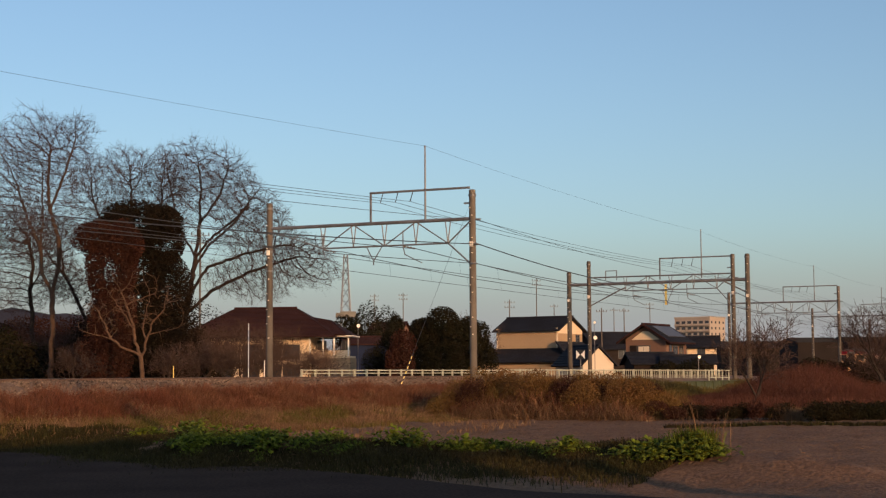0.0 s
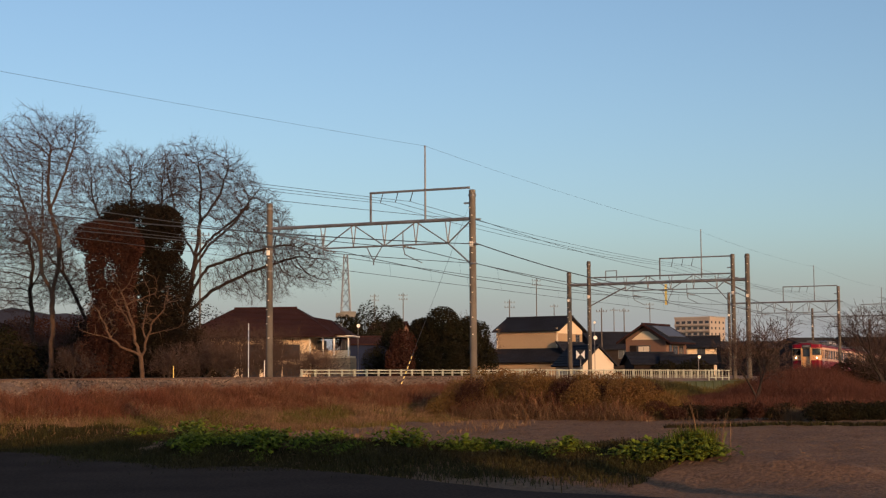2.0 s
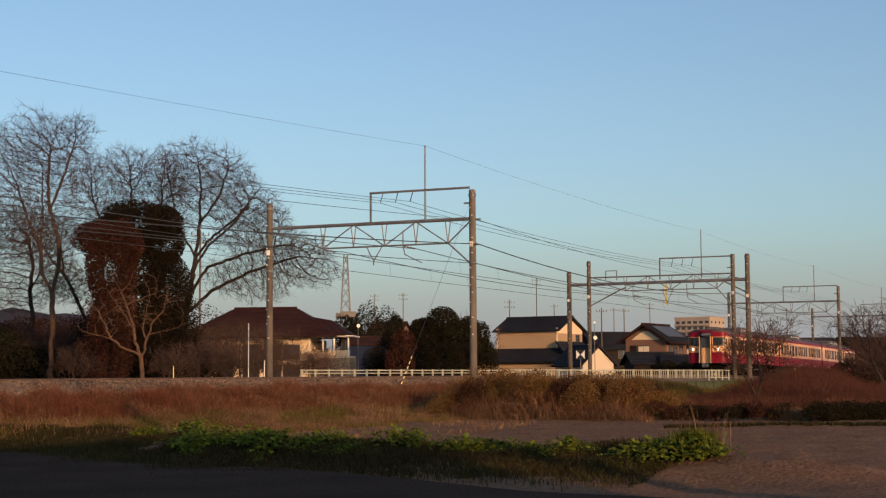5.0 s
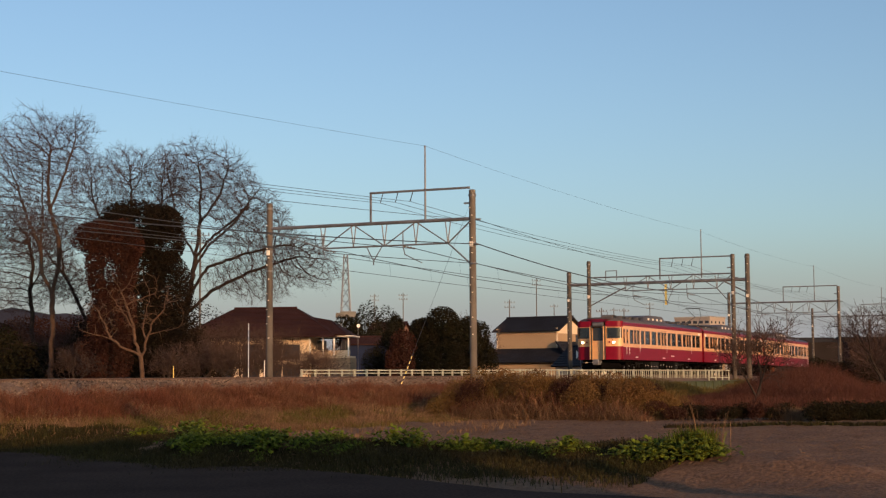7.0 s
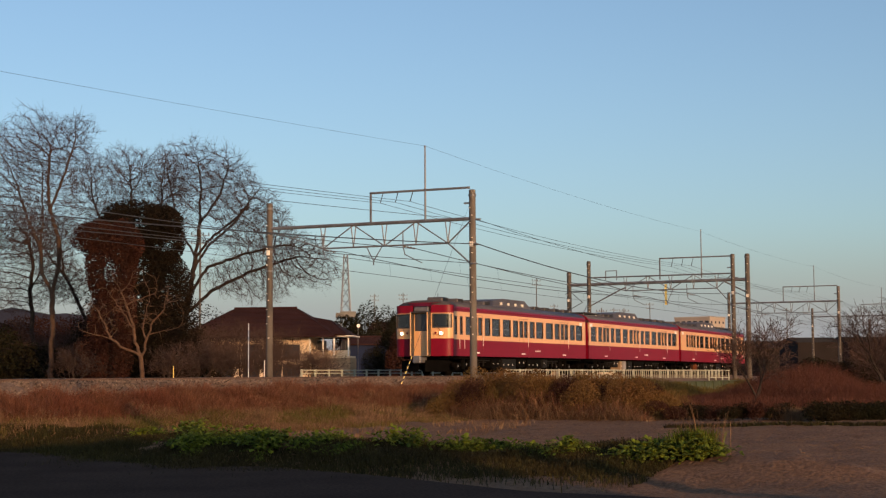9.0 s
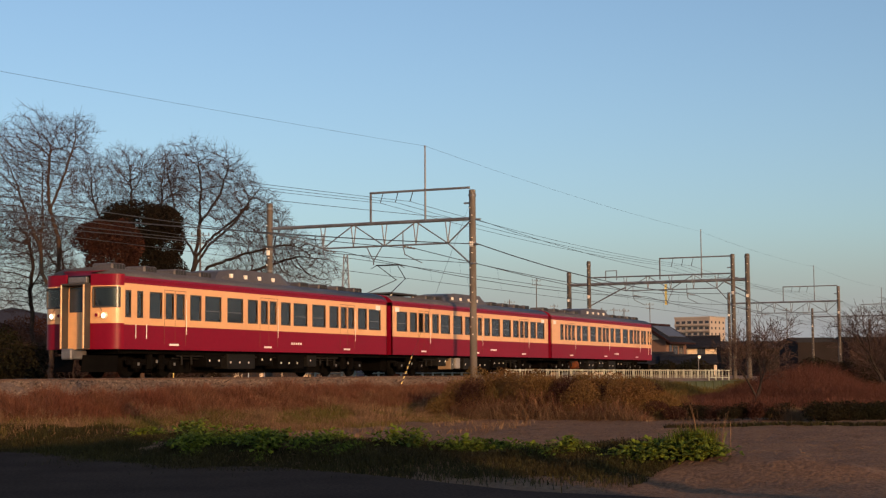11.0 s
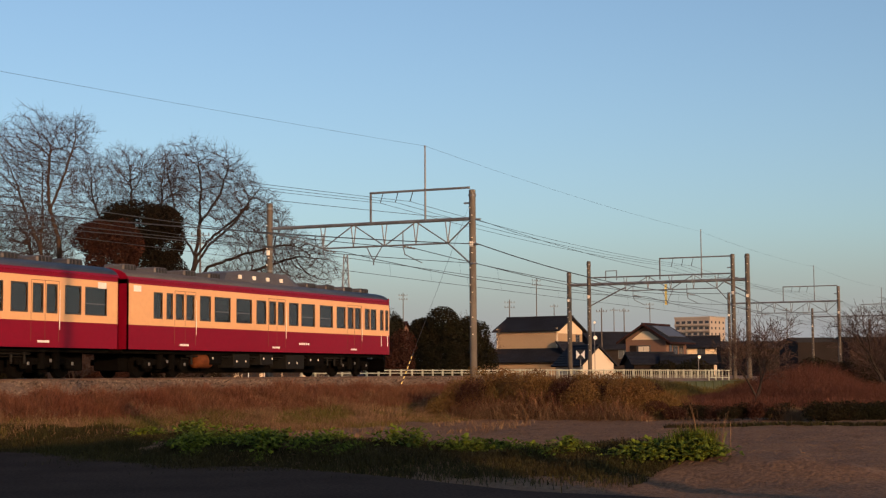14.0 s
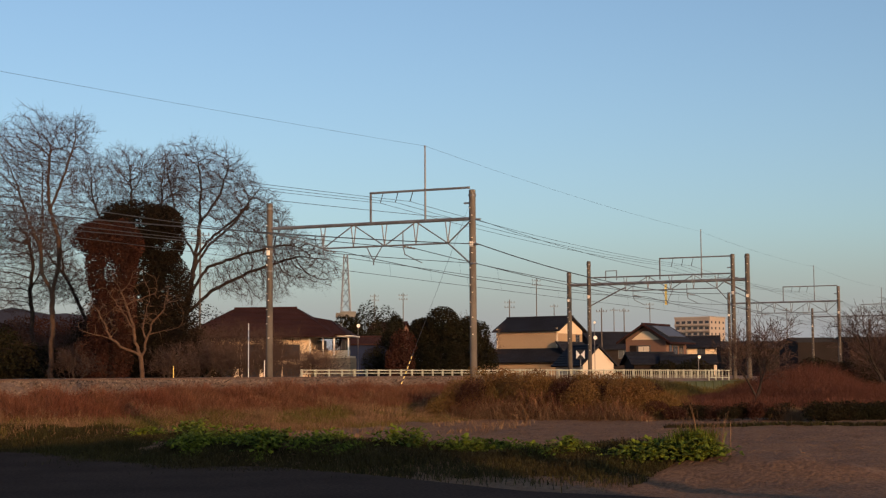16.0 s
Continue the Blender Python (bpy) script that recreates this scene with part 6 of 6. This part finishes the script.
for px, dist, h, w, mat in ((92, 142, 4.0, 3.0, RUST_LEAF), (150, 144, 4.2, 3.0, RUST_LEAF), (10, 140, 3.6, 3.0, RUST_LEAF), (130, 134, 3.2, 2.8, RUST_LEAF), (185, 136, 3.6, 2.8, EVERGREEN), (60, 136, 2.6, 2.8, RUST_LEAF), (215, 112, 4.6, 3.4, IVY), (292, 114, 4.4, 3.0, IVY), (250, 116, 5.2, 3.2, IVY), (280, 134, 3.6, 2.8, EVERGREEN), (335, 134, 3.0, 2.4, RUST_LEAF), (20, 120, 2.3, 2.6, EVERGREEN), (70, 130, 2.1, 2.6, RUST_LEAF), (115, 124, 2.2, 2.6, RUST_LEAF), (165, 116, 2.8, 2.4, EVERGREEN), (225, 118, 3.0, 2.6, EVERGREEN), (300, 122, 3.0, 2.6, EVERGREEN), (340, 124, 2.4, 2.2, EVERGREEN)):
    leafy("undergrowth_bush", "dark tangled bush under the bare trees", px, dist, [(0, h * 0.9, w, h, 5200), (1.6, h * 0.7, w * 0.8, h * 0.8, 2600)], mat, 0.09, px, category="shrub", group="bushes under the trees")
for px, dist, sz, sd in ((360, 122, 5.6, 81), (395, 126, 6.2, 82), (480, 128, 6.0, 84), (560, 132, 4.6, 86), (100, 112, 5.0, 87), (40, 116, 5.2, 88), (330, 110, 5.0, 89), (350, 104, 3.4, 91), (372, 108, 3.8, 92), (410, 104, 3.2, 93), (455, 106, 3.0, 94), (490, 108, 3.4, 95), (545, 112, 3.0, 96), (130, 100, 3.4, 97), (300, 98, 3.0, 98)):
    bare_tree("tangled bare bush behind the tracks", spot(px, dist), sz, 0.05, sd, [(RIGHT * -0.6 + UP, 1), (RIGHT * 0.1 + UP, 1.05), (RIGHT * 0.7 + UP, 1), (RIGHT * -0.1 + BACK * 0.5 + UP, 0.9)], 0.2, 0.7, 0.25, (6, 5, 5, 3), BARK)


# ---- grass, reeds and weeds ----
def blades(name, label, mat, place, count, height, width, lean, seed, droop=0.2, kind="stuff", category="grass"):
    """count bent blades; place(r) gives x, y and a height factor."""
    r = np.random.default_rng(seed)
    x, y, k = place(r, count)
    z = ground_height(x, y)
    n = len(x)
    h = height * k * r.uniform(0.55, 1.25, n)
    a = r.uniform(0, 2 * math.pi, n)
    ln = lean * h * r.uniform(0.2, 1.0, n)
    dx, dy = np.cos(a) * ln, np.sin(a) * ln
    w = width * r.uniform(0.6, 1.4, n)
    b = r.uniform(0, 2 * math.pi, n)
    wx, wy = np.cos(b) * w / 2, np.sin(b) * w / 2
    V = np.empty((n, 7, 3))
    rise = np.sqrt(np.clip(1 - (ln / np.maximum(h, 1e-3)) ** 2 * 0.45, 0.15, 1))
    for k, (along, up, wide) in enumerate(((0.0, 0.0, 1.0), (0.22, 0.48, 0.9), (0.58, 0.86, 0.6))):
        px, py, pz = x + dx * along, y + dy * along, z - 0.03 * (k == 0) + h * rise * up
        V[:, 2 * k] = np.stack([px - wx * wide, py - wy * wide, pz], -1)
        V[:, 2 * k + 1] = np.stack([px + wx * wide, py + wy * wide, pz], -1)
    V[:, 6] = np.stack([x + dx, y + dy, z + h * rise * (1.0 - droop * r.random(n))], -1)
    i = np.arange(n)[:, None] * 7
    F = (i + np.array([0, 1, 3, 2])).tolist() + (i + np.array([2, 3, 5, 4])).tolist() + (i + np.array([4, 5, 6])).tolist()
    me = bpy.data.meshes.new(name)
    me.from_pydata(V.reshape(-1, 3).tolist(), [], F)
    me.materials.append(mat)
    return tagged(new(name, me), label, category, "", kind)


def patch(x0, x1, y0, y1, clump=1.5, seed=1, keep=0.0):
    def place(r, n):
        x, y = r.uniform(x0, x1, n), r.uniform(y0, y1, n)
        k = 0.75 + 0.45 * waves(x, y, clump, seed)
        ok = k > keep
        return x[ok], y[ok], np.clip(k[ok], 0.15, 1.5)
    return place


blades("embankment_grass", "dry red-brown grass on the railway embankment", DRY_GRASS, patch(24, 66, -6.8, -3.8, 1.6, 4, 0.36), 120000, 0.46, 0.008, 1.3, 1, 0.7)
blades("embankment_straw", "pale dry straw on the embankment foot", STRAW, patch(22, 66, -9.8, -4.4, 2.0, 6, 0.35), 80000, 0.27, 0.009, 1.4, 2, 0.7)
blades("embankment_green", "short green grass at the embankment foot", GREEN_GRASS, patch(22, 62, -10.5, -5.4, 2.4, 8, 0.66), 30000, 0.16, 0.012, 0.8, 3)
blades("field_straw", "scattered dry stalks on the field margin", STRAW, patch(26, 56, -15, -8.5, 1.8, 9, 0.8), 6000, 0.16, 0.016, 1.2, 4)


def reed_bed(x0, x1, ya, yb, low=0.35):
    def place(r, n):
        u, v = r.random(n), r.random(n)
        y = ya + (yb - ya) * u
        x = x0 + (x1 - x0) * v + (y + 14) * 0.15
        k = 0.86 + 0.34 * waves(x, y, 2.6, 12)
        k = k * np.clip(np.minimum(u * 1.2, 1 - u) * 6, low, 1)
        return x, y, np.clip(k, 0.2, 1.25)
    return place


def mound(cx, cy, rx, ry, base=0.3):
    """A thicket that is tallest at its heart and thins out round it."""
    def place(r, n):
        x, y = r.normal(cx, rx, n), r.normal(cy, ry, n)
        k = np.exp(-(((x - cx) / rx) ** 2 + ((y - cy) / ry) ** 2) / 2.6)
        k = base + (1 - base) * k + 0.12 * waves(x, y, 1.5, 19)
        return x, y, np.clip(k, 0.12, 1.2)
    return place


blades("reeds", "tall brown and olive reeds along the ditch", REED, reed_bed(50.0, 55.5, -16.8, -8.6), 75000, 1.15, 0.012, 1.5, 5, 0.8)
blades("reeds", "rusty reeds along the ditch", DRY_GRASS, reed_bed(49.0, 55.0, -16.6, -8.2), 16000, 1.0, 0.012, 1.5, 6, 0.8)
blades("reeds", "bleached drooping reeds along the ditch", STRAW, reed_bed(48.6, 51.0, -16.9, -8.2, 0.2), 6000, 0.75, 0.010, 1.6, 61, 0.9)
blades("brush", "red-brown thicket of fine twigs beyond the field", BRUSH, mound(73, -16.9, 4.5, 1.6), 110000, 1.85, 0.007, 1.25, 7, 0.6)
blades("brush", "red-brown thicket of fine twigs beyond the field", BRUSH, mound(66, -20.4, 4.0, 2.2), 70000, 1.15, 0.007, 1.3, 8, 0.6)
blades("undergrowth", "dark brown undergrowth along the ditch", BRUSH, patch(53, 60, -26, -15, 1.6, 21, 0.2), 30000, 0.6, 0.018, 0.8, 11, 0.4)
blades("undergrowth", "dark brown undergrowth beyond the ditch", BRUSH, patch(60, 90, -20, -8.5, 2.5, 22, 0.3), 36000, 0.5, 0.02, 0.8, 12, 0.4)
blades("ditch_grass", "fresh green grass on the stream bank", GREEN_GRASS, patch(84, 113, -8.0, -3.7, 2.0, 16, 0.3), 26000, 0.55, 0.022, 0.8, 9)
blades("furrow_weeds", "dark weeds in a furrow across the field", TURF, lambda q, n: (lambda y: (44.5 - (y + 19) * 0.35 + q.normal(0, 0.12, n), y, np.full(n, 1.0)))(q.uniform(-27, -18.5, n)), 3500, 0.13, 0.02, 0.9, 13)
blades("field_edge_straw", "pale dry grass along the field's far edge", STRAW, patch(50.0, 53.5, -17, -9.5, 2.0, 17, 0.7), 5000, 0.35, 0.025, 0.8, 10)

solid("pond_water", Shape().sheet([(58.5, -16.2, FIELD - 0.1), (62.5, -16.6, FIELD - 0.1), (62.5, -14.6, FIELD - 0.1), (58.5, -14.2, FIELD - 0.1)], (0, 0, 0.13)), WATER, "still ditch water reflecting the sky", "water", kind="structure")


# shrubs among the reeds and a dark clipped hedge at the field's end
r = random.Random(77)
for k in range(38):
    u = k / 37
    y = -16.5 + 8.0 * u + r.uniform(-0.3, 0.3)
    x = 51.2 + (y + 14) * 0.15 + r.uniform(-1.5, 1.4)
    hh = 0.84 * min(1, 0.45 + 5 * min(u, 1 - u)) * r.uniform(0.8, 1.1)
    b = thing("shrub", "olive-brown leafy shrub among the reeds", "shrub", pose(x, y, FIELD), "shrubs in the reed bed")
    s = Shape()
    leaf_cloud(s, (0, 0, hh * 0.95), (0.85, 0.65, hh * 0.95), 5600, 0.028, r, 0.35)
    part("crown", s, SHRUB_LEAF if k % 5 else RUST_LEAF, b)
    st = Shape()
    for q in range(7):
        a = q * 0.9
        st.tube((0, 0, -0.1), (0.6 * math.cos(a), 0.5 * math.sin(a), hh * 1.2), 0.018, 0.008, 4, False)
    part("stems", st, DARK_BARK, b)
for k in range(4):
    p = ray(1456 + 36 * k, 752, 49.5 + 0.3 * k)
    b = thing("hedge", "low dark hedge at the end of the field", "hedge", pose(p.x, p.y, FIELD, 0, 0, facing(0)), "hedge pieces")
    s = Shape()
    for q in range(3):
        leaf_cloud(s, (-0.25 + 0.25 * q, 0, 0.26 + 0.05 * r.random()), (0.40, 0.4, 0.34 * r.uniform(0.8, 1.15)), 1500, 0.035, r, 0.05)
    part("crown", s, EVERGREEN, b)
    part("stems", Shape().tube((0, 0, -0.1), (0.1, 0, 0.5), 0.03, 0.02, 5, False).tube((0, 0, -0.1), (-0.2, 0, 0.5), 0.03, 0.02, 5, False), DARK_BARK, b)


# low dark shrubs in front of the thicket, and a bleached tussock between them
for k in range(9):
    p = ray(1195 + 24 * k, 744, 50.5 + r.uniform(-0.4, 0.8))
    b = thing("low_shrub", "low dark tangled shrub beyond the field", "shrub", pose(p.x, p.y, FIELD), "shrubs before the thicket")
    s = Shape()
    hh = r.uniform(0.2, 0.34)
    leaf_cloud(s, (0, 0, hh), (0.45, 0.4, hh), 1500, 0.03, r, 0.1)
    part("crown", s, EVERGREEN if k % 3 else RUST_LEAF, b)
    part("stems", Shape().tube((0, 0, -0.1), (0.1, 0.05, hh * 1.4), 0.02, 0.01, 5, False).tube((0, 0, -0.1), (-0.15, 0, hh * 1.3), 0.02, 0.01, 5, False), DARK_BARK, b)
tuss = ray(1402, 742, 51)
blades("bleached_tussock", "bleached tan grass tussock beyond the field", STRAW, lambda q, n: (q.normal(tuss.x, 0.3, n), q.normal(tuss.y, 0.22, n), np.full(n, 1.0)), 1800, 0.42, 0.01, 0.8, 41, 0.4)


# leafy weeds on the bank: each clump a thing, built in three shapes
def weed_mesh(seed, leaves, size, height):
    r = random.Random(seed)
    s = Shape()
    for _ in range(leaves):
        a, rad = r.uniform(0, 6.283), abs(r.gauss(0, 0.22))
        z = r.uniform(0.02, height) * (1 - 0.5 * min(rad / 0.5, 1))
        p = Vector((math.cos(a) * rad, math.sin(a) * rad, z))
        out = Vector((math.cos(a + r.gauss(0, 0.6)), math.sin(a + r.gauss(0, 0.6)), r.uniform(-0.1, 0.9))).normalized()
        side = out.cross(Vector((0, 0, 1))).normalized()
        l, w = size * r.uniform(0.7, 1.4), size * r.uniform(0.3, 0.5)
        mid, droop = p + out * l * 0.55, Vector((0, 0, -l * 0.25))
        s.add([p, mid + side * w, p + out * l + droop, mid - side * w, mid + Vector((0, 0, 0.02))], [(0, 1, 4), (1, 2, 4), (2, 3, 4), (3, 0, 4)])
    return s.mesh("leaves", LEAF), Shape().tube((0, 0, -0.1), (0.02, 0, height * 0.7), 0.012, 0.006, 5).tube((0, 0, -0.1), (-0.1, 0.08, height * 0.6), 0.01, 0.005, 5).mesh("stem", GREEN_GRASS)


WEEDS = [weed_mesh(k, 105, 0.068 + 0.014 * k, 0.17 + 0.05 * k) for k in range(4)]
r = random.Random(5)


def bank_edge(y):
    return 24.6 + 0.25 * (y + 18) + 0.9 * math.sin(y * 0.45)


tufts = [(bank_edge(-13.5), -13.5, 3, 0.2), (bank_edge(-14.3) + 0.9, -14.3, 4, 0.25), (bank_edge(-14.9) + 0.2, -14.9, 2, 0.2), (23.0, -25.0, 11, 0.2), (22.9, -24.25, 5, 0.2)]
y = -15.6
while y > -24.0:
    tufts.append((bank_edge(y) - r.uniform(0.2, 0.75), y, r.choice((2, 3, 5, 6, 7)), r.uniform(0.2, 0.32)))
    y -= r.uniform(0.28, 0.85)
for cx, cy, n, wide in tufts:
    for k in range(n):
        x, y = r.gauss(cx, wide), r.gauss(cy, wide)
        lv, st = WEEDS[r.randrange(4)]
        sc = r.uniform(0.45, 1.25) * (0.8 if cy < -21.5 and cy > -24.2 else 1.0)
        w = thing("weed", "leafy green weed on the field bank", "plant", pose(x, y, float(ground_height(x, y)), 0, 0, r.uniform(0, 360)), "weeds on the bank")
        w.scale = (sc, sc, sc)
        part("leaves", lv, None, w)
        part("stem", st, None, w)

blades("bank_grass", "green grass tussock on the field bank", LEAF, lambda q, n: (q.normal(23.1, 0.13, n), q.normal(-25.05, 0.15, n), np.full(n, 1.0)), 1500, 0.42, 0.013, 0.8, 20, 0.4)
blades("bank_seed_stalks", "tall dry seed stalks on the field bank", STRAW, lambda q, n: (q.normal(23.2, 0.16, n), q.normal(-25.15, 0.16, n), np.full(n, 1.0)), 70, 0.72, 0.010, 0.35, 21)


def bank_strip(q, n):
    y = q.uniform(-24.9, -6, n)
    x = 24.6 + 0.25 * (y + 18) + 0.9 * np.sin(y * 0.45) + q.normal(-1.1, 0.95, n)
    return x, y, np.clip(0.7 + 0.4 * waves(x, y, 1.2, 30), 0.2, 1.4)


# the bank's shade is partly in this turf's dark colour
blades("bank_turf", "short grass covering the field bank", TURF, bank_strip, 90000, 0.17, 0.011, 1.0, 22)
# softer patches on the embankment: bleached grass, fresh green and creeping stems
blades("bleached_grass", "bleached tan grass on the embankment", STRAW, lambda q, n: (q.normal(42.5, 1.0, n), q.normal(-1.9 - 2.6, 0.6, n), np.full(n, 1.0)), 5000, 0.4, 0.012, 0.9, 31, 0.5)
blades("embankment_turf", "fresh green grass patches on the embankment foot", GREEN_GRASS, lambda q, n: (lambda c: (36.0 + 2.6 * c + q.normal(0, 0.7, n), -7.2 + 0.7 * np.sin(c * 2.1) + q.normal(0, 0.45, n), np.full(n, 1.0)))(q.integers(-2, 4, n)), 16000, 0.22, 0.013, 0.9, 32)

def tussocks(x0, x1, y0, y1, count, spread, seed):
    """Blades gathered round scattered tussock hearts."""
    def place(r, n):
        cx, cy, ch = r.uniform(x0, x1, count), r.uniform(y0, y1, count), r.uniform(0.5, 1.2, count)
        i = r.integers(0, count, n)
        return cx[i] + r.normal(0, spread, n), cy[i] + r.normal(0, spread * 0.7, n), ch[i]
    return place


blades("red_tussocks", "tufts of red-brown grass on the embankment", DRY_GRASS, tussocks(27, 64, -6.4, -4.1, 150, 0.22, 1), 42000, 0.62, 0.008, 1.1, 71, 0.7)
blades("straw_tussocks", "tufts of bleached straw on the embankment", STRAW, tussocks(24, 64, -8.2, -4.2, 110, 0.20, 1), 26000, 0.42, 0.008, 1.3, 72, 0.8)
blades("green_tussocks", "tufts of green grass at the embankment foot", GREEN_GRASS, tussocks(24, 56, -9.6, -6.2, 45, 0.25, 1), 9000, 0.26, 0.010, 1.0, 73, 0.5)

# small posts beside the far track
for px, py, dist, r, mat, lb in ((440, 574, 97, 0.03, WHITE, "thin white marker post behind the tracks"), (307, 650, 93, 0.03, YELLOW, "short orange stake behind the tracks"), (468, 640, 96, 0.025, WHITE, "thin white marker post behind the tracks")):
    top = ray(px, py, dist)
    b = thing("marker_post", lb, "post", pose(top.x, top.y, -1.2), "marker posts")
    part("shaft", Shape().tube((0, 0, 0), (0, 0, top.z + 1.2), r, r, 8), mat, b)
    part("cap", Shape().lathe([(r * 1.1, 0), (r * 1.1, 0.04), (r * 0.4, 0.06)], 8, (0, 0, top.z + 1.2)), mat, b)

motions()
